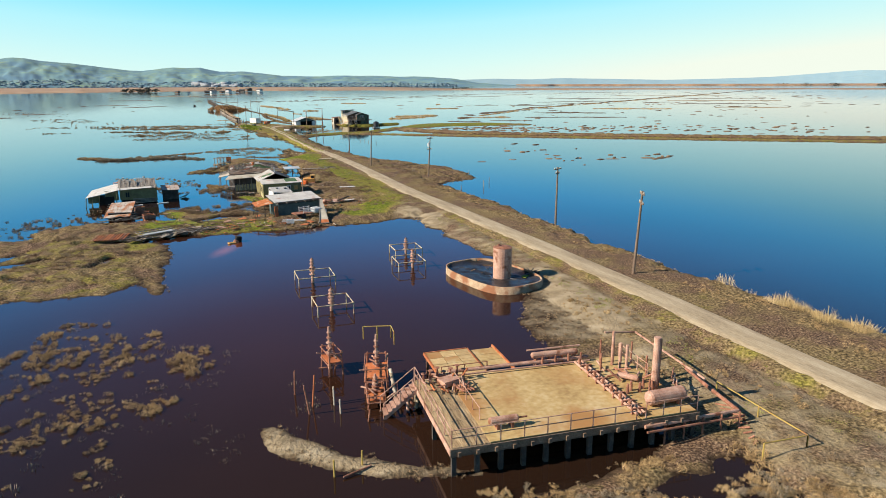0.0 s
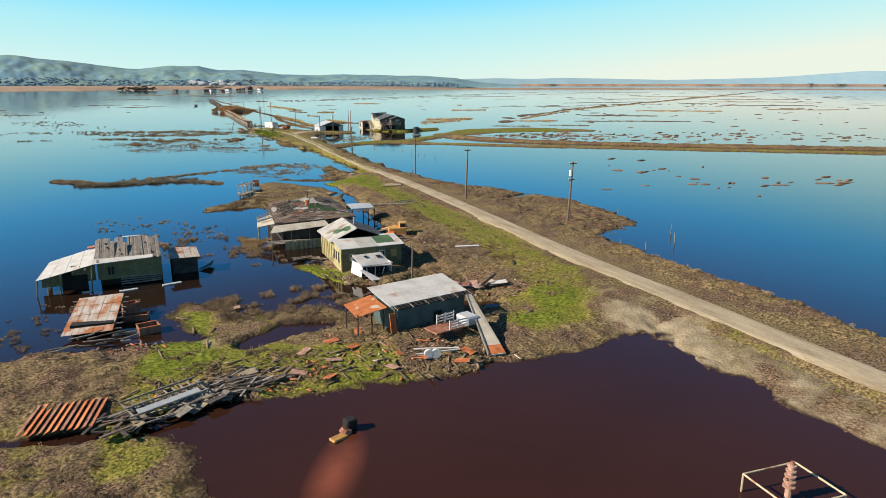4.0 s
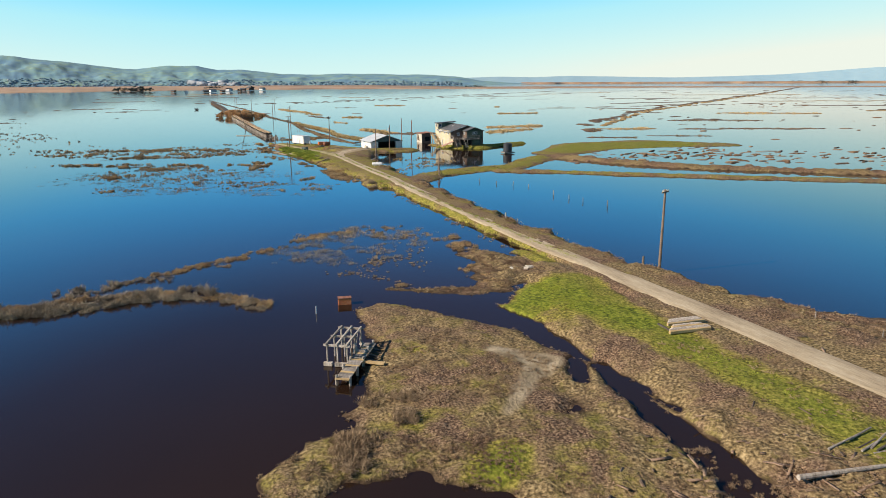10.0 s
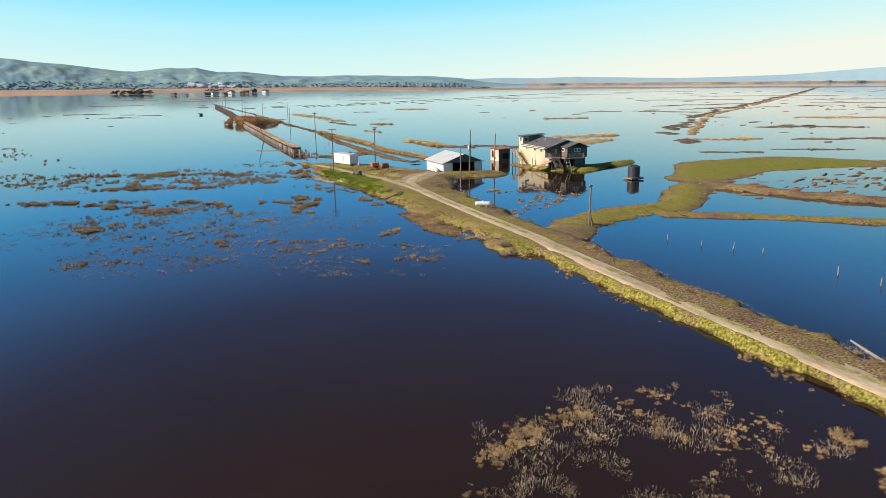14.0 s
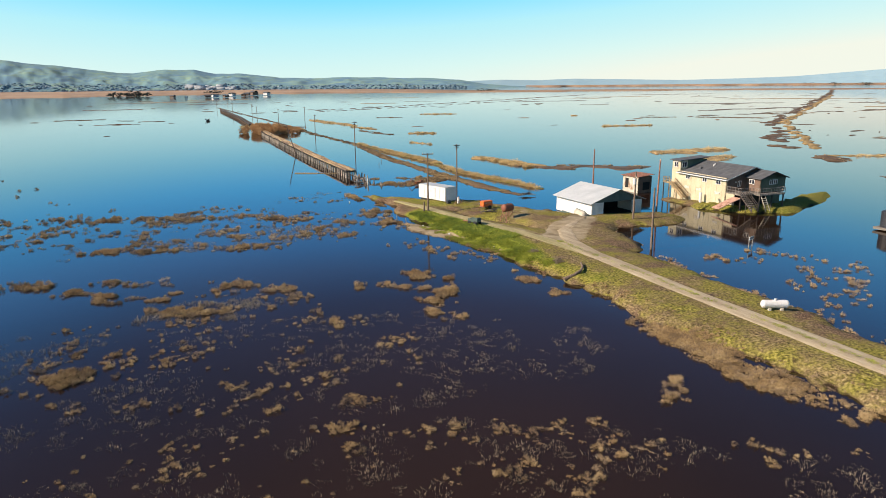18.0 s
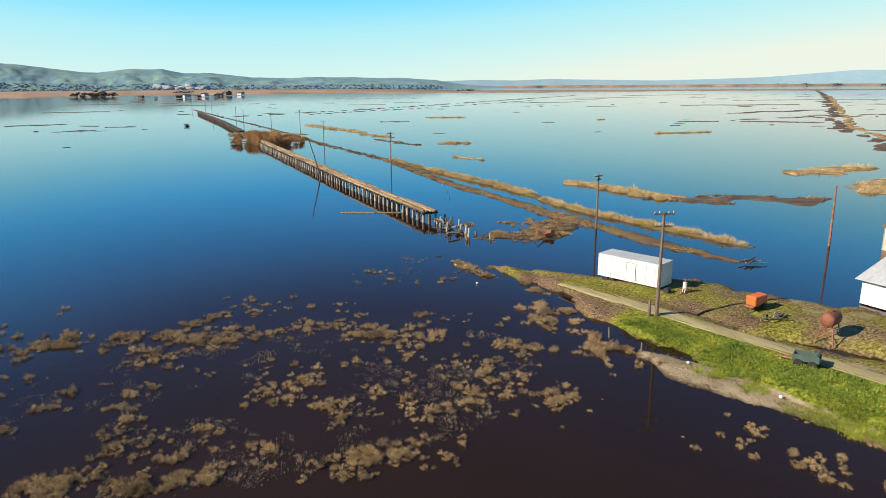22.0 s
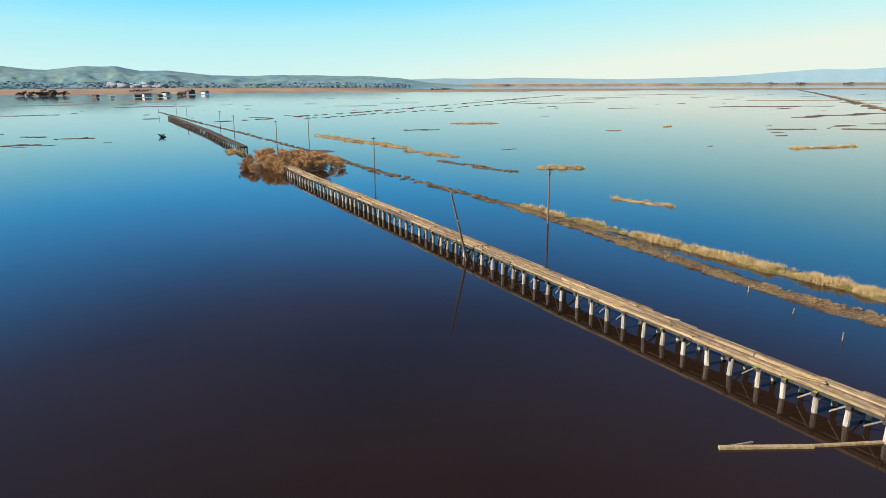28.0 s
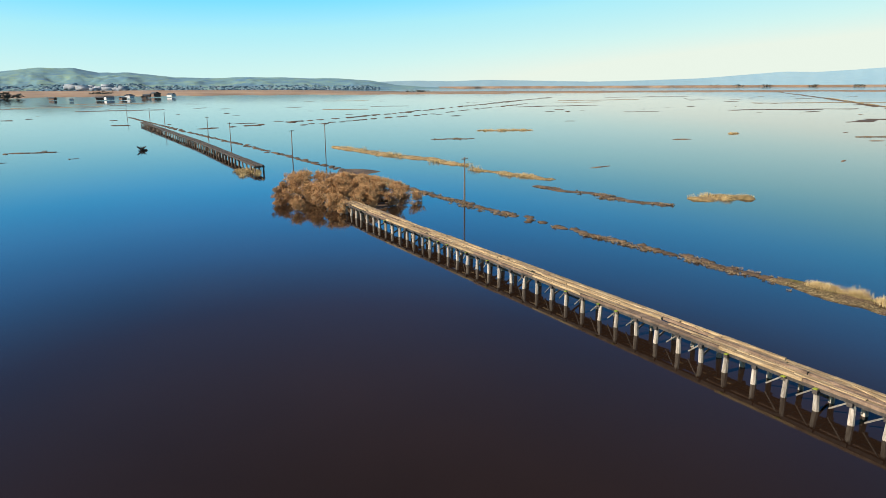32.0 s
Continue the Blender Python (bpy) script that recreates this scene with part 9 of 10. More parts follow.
# ---- the farm at the end of the road ----
def barn():
    th = thing("white_barn", 57.0, 312.4, 0.15, 1.5, "low white barn with a pale metal gable roof and open front", "barn")
    W, D, E, R = 9.6, 9.2, 2.35, 4.05
    pbox("wall", th, M_WHITE, (0.25, D / 2, 1.1), (0.14, D - 0.3, 2.3))
    pbox("wall", th, M_WHITE, (W - 0.25, D / 2, 1.1), (0.14, D - 0.3, 2.3))
    pbox("wall", th, M_WHITE, (W / 2, D - 0.2, 1.1), (W - 0.5, 0.14, 2.3))
    for x0, x1 in ((0.3, 2.3), (7.6, 9.3)):
        pbox("wall", th, M_WHITE, ((x0 + x1) / 2, 0.2, 1.1), (x1 - x0, 0.12, 2.3))
    for i in range(9):
        for x in (0.5 + i * 0.22, 7.7 + i * 0.19):
            pbox("rib", th, M_WHITE, (x, 0.13, 1.1), (0.05, 0.04, 2.25))
    bm = bm_new()
    a = [bm.verts.new(c) for c in ((0.3, 0.12, E - 0.1), (W / 2 + 0.1, 0.12, R - 0.08), (W - 0.3, 0.12, E - 0.1))]
    b = [bm.verts.new(c) for c in ((0.3, 0.24, E - 0.1), (W / 2 + 0.1, 0.24, R - 0.08), (W - 0.3, 0.24, E - 0.1))]
    bm.faces.new(a), bm.faces.new(b[::-1])
    for i in range(3):
        bm.faces.new((a[i], b[i], b[(i + 1) % 3], a[(i + 1) % 3]))
    part("gable", bm, M_TEAL, th, "shaded grey-green gable")
    n = 10
    for i in range(n):
        y0, y1 = -0.35 + i * (D + 0.6) / n, -0.35 + (i + 1) * (D + 0.6) / n - 0.01
        pslab("roof_sheet", th, M_METALROOF, [(-0.35, y0, E - 0.12), (W / 2 + 0.1, y0, R), (W / 2 + 0.1, y1, R), (-0.35, y1, E - 0.12)], 0.05)
        pslab("roof_sheet", th, M_METALROOF, [(W / 2 + 0.1, y0, R), (W + 0.35, y0, E - 0.12), (W + 0.35, y1, E - 0.12), (W / 2 + 0.1, y1, R)], 0.05)
    # near-black floor and back sheet put shade into the open bay
    pbox("floor", th, M_DARK, (W / 2, D / 2, 0.06), (W - 0.6, D - 0.6, 0.08))
    pbox("bay_shade", th, M_DARK, (W / 2, D * 0.6, 1.1), (W - 0.6, 0.1, 2.2))
    bt = thing("upturned_boat", 56.0, 313.6, ground_z(56.0, 313.6), 82, "upturned grey-green boat against the barn wall", "boat")
    bm = bm_new()
    capsule(bm, (-1.2, 0, 0.2), (1.2, 0, 0.2), 0.5, 12)
    part("hull", bm, M_CONCRETE, bt)
    pbox("keel", bt, M_GREENTRUCK, (0, 0, 0.72), (2.6, 0.07, 0.08))
    b2 = thing("upturned_boat", 55.8, 316.8, ground_z(55.8, 316.8), 88, "upturned pale boat lying on the grass", "boat")
    bm = bm_new()
    capsule(bm, (-1.3, 0, 0.15), (1.3, 0, 0.15), 0.45, 12)
    part("hull", bm, M_GREENTRUCK, b2)


def big_house():
    th = thing("farm_house", 80.8, 310.5, 0, -2, "two-storey cream house with dark shingle roof on a grassy mound", "house")
    W, D, E, R = 10.4, 10.6, 4.75, 6.4
    pbox("wall", th, M_CREAM, (0.1, D / 2, 2.4), (0.2, D, 4.9))
    pbox("wall", th, M_BROWNWALL, (W / 2, 0.1, 2.4), (W, 0.2, 4.9), label="dark brown boarded wall")
    pbox("wall", th, M_CREAM, (W / 2, D - 0.1, 2.4), (W - 0.4, 0.2, 4.9))
    pbox("wall", th, M_BROWNWALL, (W - 0.1, D / 2, 2.4), (0.2, D - 0.4, 4.9))
    for i in range(22):
        pbox("clapboard", th, M_BROWNWALL, (W / 2, -0.02, 0.9 + i * 0.18), (W - 0.1, 0.05, 0.03))
    for i in range(9):
        pbox("siding_seam", th, M_CREAM, (-0.015, 0.9 + i * 1.15, 2.6), (0.03, 0.04, 4.2))
    for y in (0.05, D - 0.05):
        bm = bm_new()
        slab(bm, [(0.1, y, E), (W / 2, y, R - 0.1), (W - 0.1, y, E)], 0.02)
        part("gable", bm, M_BROWNWALL if y < 1 else M_CREAM, th)
    rows = 14
    for k in (-1, 1):
        for i in range(rows):
            u0, u1 = i / rows, (i + 1.02) / rows
            x0, x1 = W / 2 + k * (W / 2 + 0.45) * u0, W / 2 + k * (W / 2 + 0.45) * u1
            z0, z1 = R + 0.02 - (R - E + 0.18) * u0, R + 0.02 - (R - E + 0.18) * u1
            pslab("roof_course", th, M_SHINGLE, [(x0, -0.45, z0), (x1, -0.45, z1 + 0.02), (x1, D + 0.4, z1 + 0.02), (x0, D + 0.4, z0)][::k], 0.05)
    pbox("gutter", th, M_WHITE, (-0.47, D / 2, E - 0.18), (0.10, D + 0.8, 0.13), label="white gutter")
    for k in (-1, 1):
        x0, x1 = W / 2, W / 2 + k * (W / 2 + 0.45)
        pslab("barge_board", th, M_WHITEROOF, [(x0, -0.50, R + 0.03), (x1, -0.50, E - 0.12), (x1, -0.46, E - 0.12), (x0, -0.46, R + 0.03)], 0.16, "pale barge board")
    for y in (8.6, 4.7, 1.7):
        window(th, (-0.02, y, 4.05), 0.95, 0.62, 180)
    for y in (8.7, 5.9, 1.8):
        pbox("vent", th, M_CONCRETE, (-0.02, y, 2.35), (0.06, 1.1, 0.42))
        for k in range(3):
            pbox("vent_slat", th, M_WHITE, (-0.06, y, 2.22 + 0.13 * k), (0.05, 1.1, 0.04))
    pcyl("water_heater", th, M_WHITE, (-0.9, 4.4, 0.3), (-0.9, 4.4, 2.1), 0.22, seg=12, label="white upright tank at the wall")
    window(th, (2.5, -0.05, 3.9), 0.6, 0.8, -90)
    pbox("porch_lamp", th, M_WHITE, (1.7, -0.12, 4.2), (0.22, 0.2, 0.14), bev=0.03)
    pcyl("roof_vent", th, M_WHITE, (3.4, 6.6, 5.7), (3.4, 6.6, 6.2), 0.08, seg=8)
    pcyl("roof_vent", th, M_WHITE, (3.9, 6.9, 5.8), (3.9, 6.9, 6.3), 0.08, seg=8)
    pbox("roof_vent", th, M_SHINGLE, (2.0, 8.0, 5.5), (0.4, 0.4, 0.25))
    # tower behind the north wall
    pbox("tower_wall", th, M_CREAM, (0.12, D + 1.0, 3.3), (0.24, 2.0, 6.6))
    pbox("tower_wall", th, M_CREAM, (0.75, D + 0.06, 5.5), (1.4, 0.12, 2.2))
    pbox("tower_wall", th, M_GREENWALL, (3.5, D + 0.12, 3.3), (4.2, 0.12, 6.5))
    pbox("tower_wall", th, M_GREENWALL, (2.9, D + 1.95, 3.3), (5.4, 0.1, 6.5))
    pbox("tower_wall", th, M_GREENWALL, (5.6, D + 1.0, 3.3), (0.12, 1.9, 6.5))
    pslab("tower_roof", th, M_SHINGLE, [(-0.35, D - 0.3, 6.62), (6.0, D - 0.3, 7.0), (6.0, D + 2.3, 7.0), (-0.35, D + 2.3, 6.62)], 0.13, "dark overhanging pent roof")
    window(th, (-0.03, D + 1.0, 5.85), 0.85, 0.85, 180)
    window(th, (0.75, D - 0.03, 5.85), 0.95, 0.85, -90)
    # outside stair on the west, falling along the wall
    for i in range(11):
        pbox("tread", th, M_DECK, (-1.0, D + 0.4 - i * 0.30, 2.75 - i * 0.19), (1.1, 0.30, 0.06))
    for x in (-1.55, -0.45):
        for z, w in ((3.55, 0.10), (3.15, 0.08), (2.85, 0.24)):
            pslab("stair_rail", th, M_DECK, [(x - 0.04, D + 0.6, z), (x + 0.04, D + 0.6, z), (x + 0.04, D - 2.8, z - 2.1), (x - 0.04, D - 2.8, z - 2.1)], w)
        for k in (0.0, 0.5, 1.0):
            pcyl("post", th, M_DECK, (x, D + 0.6 - 3.4 * k, 0.2), (x, D + 0.6 - 3.4 * k, 3.6 - 2.1 * k), 0.06, seg=6)
    pbox("landing", th, M_DECK, (-1.0, D + 1.4, 2.78), (1.3, 1.7, 0.1))
    rail(th, [(-1.6, D + 0.6), (-1.6, D + 2.2), (-0.4, D + 2.2)], 2.8, M_DECK, 0.9, 0.8, (1.0, 0.55, 0.2), 0.04)
    for y in (D + 0.7, D + 2.1):
        pbox("landing_post", th, M_DARKWOOD, (-1.55, y, 1.2), (0.14, 0.14, 3.1))
    # wing on the south side
    wx, wy, ww, wd = 3.9, -2.9, 5.0, 2.9
    pbox("wing_wall", th, M_BROWNWALL, (wx + 0.08, wy + wd / 2, 3.9), (0.16, wd, 2.2), label="tan upper siding")
    pbox("wing_wall", th, M_GREENWALL, (wx + ww / 2, wy + 0.08, 3.9), (ww, 0.16, 2.2), label="dull green siding")
    pbox("wing_wall", th, M_GREENWALL, (wx + ww - 0.08, wy + wd / 2, 3.9), (0.16, wd, 2.2))
    pbox("wing_wall", th, M_GREENWALL, (wx + 3.3, wy + 0.5, 1.7), (2.6, 0.14, 2.3))
    pbox("wing_wall", th, M_GREENWALL, (wx + ww - 0.5, wy + wd / 2 + 0.3, 1.7), (0.14, wd - 0.6, 2.3))
    pbox("wing_wall", th, M_DARKWOOD, (wx + 1.9, wy + 1.4, 1.7), (0.14, 2.0, 2.3))
    pbox("wing_floor", th, M_DARKWOOD, (wx + ww / 2, wy + wd / 2, 2.76), (ww, wd, 0.14))
    pslab("wing_roof", th, M_SHINGLE, [(wx - 0.4, wy - 0.45, 4.92), (wx + ww / 2, wy - 0.45, 5.95), (wx + ww / 2, wy + wd + 0.8, 5.95), (wx - 0.4, wy + wd + 0.4, 4.92)], 0.1)
    pslab("wing_roof", th, M_SHINGLE, [(wx + ww / 2, wy - 0.45, 5.95), (wx + ww + 0.4, wy - 0.45, 4.92), (wx + ww + 0.4, wy + wd + 0.4, 4.92), (wx + ww / 2, wy + wd + 0.8, 5.95)], 0.1)
    bm = bm_new()
    slab(bm, [(wx, wy - 0.02, 4.95), (wx + ww / 2, wy - 0.02, 5.85), (wx + ww, wy - 0.02, 4.95)], 0.02)
    part("wing_gable", bm, M_GREENWALL, th)
    window(th, (wx + 2.1, wy - 0.03, 4.3), 0.7, 0.65, -90)
    window(th, (wx + 2.9, wy - 0.03, 4.3), 0.7, 0.65, -90)
    window(th, (wx - 0.03, wy + 1.7, 4.25), 1.0, 0.65, 180)
    # porch deck, ramp and stairs
    pbox("porch_deck", th, M_WOOD, (1.95, -1.55, 2.62), (3.9, 2.9, 0.14), label="grey timber porch deck")
    pbox("porch_deck", th, M_WOOD, (4.9, -3.7, 2.62), (5.0, 1.5, 0.14))
    rail(th, [(0.05, -0.2), (0.05, -3.0), (2.4, -3.0), (2.4, -4.4), (7.4, -4.4), (7.4, -3.0)], 2.7, M_WOOD, 0.95, 0.55, (1.0, 0.5, 0.12), 0.035)
    for x, y in ((0.2, -2.9), (2.5, -4.3), (4.9, -4.3), (7.2, -4.3), (2.5, -0.6)):
        pbox("porch_post", th, M_DARKWOOD, (x, y, 1.3), (0.16, 0.16, 2.7))
    pbox("skirt", th, M_CREAM, (0.06, -0.9, 1.75), (0.08, 1.7, 1.75), label="tan boarded porch skirt")
    pslab("ramp", th, M_PINK, [(-3.4, -2.4, 0.75), (-3.4, -0.9, 0.75), (0.1, -1.4, 2.2), (0.1, -3.0, 2.2)], 0.12, "pale boarded ramp")
    for i in range(8):
        pbox("tread", th, M_WOOD, (0.6, -3.2 - i * 0.28, 2.45 - i * 0.23), (1.2, 0.28, 0.06))
    for x in (0.0, 1.2):
        for z in (3.5, 3.1):
            pslab("stair_rail", th, M_DARKWOOD, [(x - 0.04, -3.0, z), (x + 0.04, -3.0, z), (x + 0.04, -5.4, z - 2.0), (x - 0.04, -5.4, z - 2.0)], 0.09)
        pslab("stringer", th, M_DARKWOOD, [(x - 0.04, -3.0, 2.6), (x + 0.04, -3.0, 2.6), (x + 0.04, -5.4, 0.6), (x - 0.04, -5.4, 0.6)], 0.2)
        for k in (0.0, 0.5, 1.0):
            pcyl("post", th, M_DARKWOOD, (x, -3.0 - 2.4 * k, 0.4), (x, -3.0 - 2.4 * k, 3.5 - 2.0 * k), 0.05, seg=6)
    for i in range(6):
        pbox("tread", th, M_CONCRETE, (3.0, -4.6 - i * 0.16, 2.2 - i * 0.3), (0.8, 0.18, 0.05))
    for x in (2.6, 3.4):
        pslab("stringer", th, M_CONCRETE, [(x - 0.03, -4.5, 2.5), (x + 0.03, -4.5, 2.5), (x + 0.03, -5.6, 0.5), (x - 0.03, -5.6, 0.5)], 0.14, "pale steep steps")
    # near-black block added below the porch to stand for shade
    pbox("underfloor_shade", th, M_DARK, (3.2, -1.4, 1.5), (4.4, 1.6, 2.0))


def pump_shed():
    th = thing("pump_shed", 79.0, 329.0, -0.1, 4, "small grey shed with a rusty pent roof, standing in the flood", "shed")
    pbox("wall", th, M_CONCRETE, (0.06, 2.0, 1.5), (0.12, 4.0, 3.0))
    pbox("wall", th, M_BROWNWALL, (1.6, 0.06, 1.5), (3.2, 0.12, 3.0))
    pbox("wall", th, M_CONCRETE, (1.6, 3.94, 1.5), (3.2, 0.12, 3.0))
    pbox("wall", th, M_BROWNWALL, (3.14, 2.0, 1.5), (0.12, 4.0, 3.0))
    # two flat near-black panels give the doorways their shade
    pbox("doorway_shade", th, M_DARK, (-0.02, 2.9, 1.7), (0.06, 0.8, 1.7))
    pbox("doorway_shade", th, M_DARK, (1.9, -0.02, 1.3), (1.6, 0.06, 1.4))
    for i in range(5):
        pslab("roof_sheet", th, M_RUST, [(-0.3, -0.3 + i * 0.92, 3.05), (3.5, -0.3 + i * 0.92, 3.35), (3.5, 0.6 + i * 0.92, 3.35), (-0.3, 0.6 + i * 0.92, 3.05)], 0.06)


def box_trailer():
    th = thing("white_box_trailer", 40.75, 333.6, 0.72, -71, "white box trailer with grey roof and side door on grass", "trailer")
    L, W, H = 6.5, 2.35, 2.2
    pbox("body", th, M_WHITE, (0, 1.15, H / 2 + 0.35), (L, W, H), bev=0.03)
    pbox("roof", th, M_METALROOF, (0, 1.15, H + 0.37), (L + 0.04, W + 0.04, 0.06), label="grey metal roof")
    for s in (-1, 1):
        pbox("corner_rail", th, M_WHITEROOF, (s * L / 2, -0.02, H / 2 + 0.35), (0.08, 0.06, H))
    pbox("end_door", th, M_PINK, (-L / 2 - 0.02, 1.15, H / 2 + 0.35), (0.05, W - 0.1, H - 0.1), label="rusty red end frame")
    dr = pbox("side_door", th, M_WHITE, (0.3, -0.05, 1.35), (0.95, 0.05, 1.75), label="white side door with a brown edge")
    for x in (-0.18, 0.78):
        pbox("door_edge", dr, M_BROWNWALL, (x, -0.07, 1.35), (0.03, 0.03, 1.75))
    pbox("door_edge", dr, M_BROWNWALL, (0.3, -0.07, 2.23), (0.98, 0.03, 0.03))
    for i in range(7):
        pbox("seam", th, M_WHITEROOF, (-2.8 + i * 0.93, -0.035, H / 2 + 0.35), (0.02, 0.02, H - 0.1))
    for x in (-2.5, -1.8):
        for y in (0.15, 2.1):
            pcyl("wheel", th, M_RUBBER, (x, y - 0.12, 0.05), (x, y + 0.12, 0.05), 0.34, seg=14)
    pbox("undercarriage", th, M_RUST, (0.2, 1.15, 0.27), (L - 1.2, 0.9, 0.14))
    for y in (0.6, 1.7):
        pcyl("landing_leg", th, M_RUST, (2.4, y, -0.25), (2.4, y, 0.35), 0.07, seg=6)


def small_farm_things():
    g = thing("orange_generator", 45.3, 322.9, ground_z(45.3, 322.9), 8, "orange generator on a two-wheeled trailer", "generator")
    pbox("housing", g, M_BRIGHTORANGE, (0, 0, 0.85), (1.7, 0.9, 0.8), bev=0.06)
    pbox("panel", g, M_PINK, (0, -0.46, 0.95), (1.2, 0.03, 0.12))
    pbox("frame", g, M_RUST, (0, 0, 0.40), (2.1, 0.8, 0.08))
    for y in (-0.5, 0.5):
        pcyl("wheel", g, M_RUBBER, (0.3, y - 0.08, 0.28), (0.3, y + 0.08, 0.28), 0.28, seg=12)
    pcyl("tow_bar", g, M_RUST, (-1.0, 0, 0.4), (-1.9, 0, 0.25), 0.04, seg=6)
    t = thing("fuel_tank_on_stand", 45.4, 316.4, ground_z(45.4, 316.4), 15, "rusty brown fuel tank on a tall spidery steel stand", "tank")
    ptank("drum", t, M_TANKRUST, (-0.68, 0, 1.80), (0.68, 0, 1.80), 0.56, 18)
    pcyl("cap", t, M_TANKRUST, (0, 0, 2.3), (0, 0, 2.46), 0.10, seg=8)
    for x in (-0.7, 0.7):
        for y in (-0.55, 0.55):
            pcyl("leg", t, M_RUST, (x * 1.15, y * 1.2, -0.2), (x * 0.8, y * 0.6, 1.5), 0.05, seg=6)
        pcyl("brace", t, M_RUST, (x, -0.6, 0.2), (x * 0.9, 0.5, 1.2), 0.03, seg=6)
        pcyl("brace", t, M_RUST, (x, 0.6, 0.2), (x * 0.9, -0.5, 1.2), 0.03, seg=6)
    c = thing("farm_cart", 38.6, 313.3, ground_z(38.6, 313.3), 118, "old dull green farm cart with a long rusty drawbar", "farm cart")
    pslab("bed", c, M_GREENTRUCK, [(-0.8, -0.42, 0.42), (0.75, -0.42, 0.42), (0.75, 0.42, 0.42), (-0.8, 0.42, 0.42)], 0.06)
    for y in (-0.45, 0.45):
        pbox("side_panel", c, M_GREENTRUCK, (0, y, 0.60), (1.6, 0.05, 0.42))
        for x in (-0.45, 0.45):
            pcyl("wheel", c, M_RUBBER, (x, y * 1.15 - 0.07, 0.24), (x, y * 1.15 + 0.07, 0.24), 0.27, seg=14)
    for x in (-0.8, 0.8):
        pbox("end_panel", c, M_GREENTRUCK, (x, 0, 0.56), (0.05, 0.88, 0.32))
    pcyl("reel", c, M_GREENTRUCK, (-0.62, -0.42, 0.78), (-0.62, 0.42, 0.78), 0.14, seg=10)
    pcyl("drawbar", c, M_RUST, (0.8, 0.3, 0.4), (1.9, 0, 0.25), 0.05, seg=6)
    pcyl("drawbar", c, M_RUST, (0.8, -0.3, 0.4), (1.9, 0, 0.25), 0.05, seg=6)
    debris("wood_scraps", "small heap of scrap wood on the grass", 44.8, 320.6, 0, 10, 0.7, 0.4, "beam", 21, 0.8)
    pl = thing("white_pump", 43.4, 329.0, ground_z(43.4, 329), 0, "rusty white gas bottle beside old pipes", "bottle")
    pcyl("bottle", pl, M_WHITE, (0, 0, 0), (0, 0, 0.95), 0.2, 0.18, 12)
    pcyl("neck", pl, M_RUST, (0, 0, 0.95), (0, 0, 1.15), 0.06, seg=8)
    for i in range(5):
        pcyl("pipe", pl, M_RUST, (-0.8 + 0.3 * i, -0.3, 0), (-0.6 + 0.3 * i, -0.2, 0.45), 0.06, seg=6)
    bl = thing("black_drum", 42.0, 329.6, ground_z(42, 329.6), 0, "black plastic drum on its side", "drum")
    pcyl("shell", bl, M_BLACKTANK, (-0.3, 0, 0.25), (0.3, 0.2, 0.25), 0.25, seg=12)
    pt = thing("propane_tank", 45.8, 270.9, ground_z(45.8, 270.9), -25, "white horizontal gas tank on the verge", "tank")
    ptank("shell", pt, M_WHITE, (-0.95, 0, 0.5), (0.95, 0, 0.5), 0.34, 16)
    for x in (-0.5, 0.5):
        pbox("foot", pt, M_CONCRETE, (x, 0, 0.1), (0.2, 0.7, 0.25))
    pcyl("dome", pt, M_WHITE, (0, 0, 0.8), (0, 0, 0.95), 0.12, seg=10)
    wt = thing("black_water_tank", 88.4, 289.5, -0.05, 0, "black ribbed water tank on a timber base in the flood", "tank")
    pcyl("shell", wt, M_BLACKTANK, (0, 0, 0.5), (0, 0, 2.6), 1.15, 1.15, 24)
    for k in range(5):
        pcyl("rib", wt, M_BLACKTANK, (0, 0, 0.7 + 0.42 * k), (0, 0, 0.78 + 0.42 * k), 1.19, 1.19, 24)
    pcyl("top", wt, M_BLACKTANK, (0, 0, 2.6), (0, 0, 2.95), 1.15, 0.35, 24)
    pbox("base", wt, M_WOOD, (0, 0, 0.35), (2.9, 2.6, 0.3))
    kb = thing("orange_kayak", 63.6, 308.6, 0.05, 10, "bright orange tarpaulin heap at the water's edge", "tarpaulin")
    for i in range(7):
        bm = bm_new()
        bmesh.ops.create_icosphere(bm, subdivisions=2, radius=0.5, matrix=pose(-0.9 + i * 0.3, 0.2 * math.sin(i * 2), 0.1, 0, 0, i * 30) @ Matrix.Diagonal((0.9, 0.7, 0.5, 1)))
        part("fold", bm, M_BRIGHTORANGE, kb)
    sk = thing("small_skiff", 60.6, 308.0, 0.05, 20, "small grey skiff lying by a pole", "boat")
    bm = bm_new()
    capsule(bm, (-0.8, 0, 0.1), (0.8, 0, 0.1), 0.32, 10)
    part("hull", bm, M_WOOD, sk)
    sg = thing("white_sign", 64.6, 290.5, -0.2, 20, "small white sign board on two posts in the flood", "sign")
    pbox("board", sg, M_WHITE, (0, 0, 1.3), (1.3, 0.05, 0.4))
    for x in (-0.5, 0.5):
        pcyl("post", sg, M_WOOD, (x, 0.05, -0.2), (x, 0.05, 1.4), 0.05, seg=6)
    for i, (ax, ay) in enumerate([(-0.45, 0), (-0.15, 0), (0.15, 0), (0.45, 0)]):
        pbox("letter_bar", sg, M_SHINGLE, (ax, -0.03, 1.3), (0.16, 0.01, 0.2))
    dw = thing("driftwood_log", 38.2, 288.0, ground_z(38.2, 288), 25, "curved dark driftwood trunk on the bank", "driftwood")
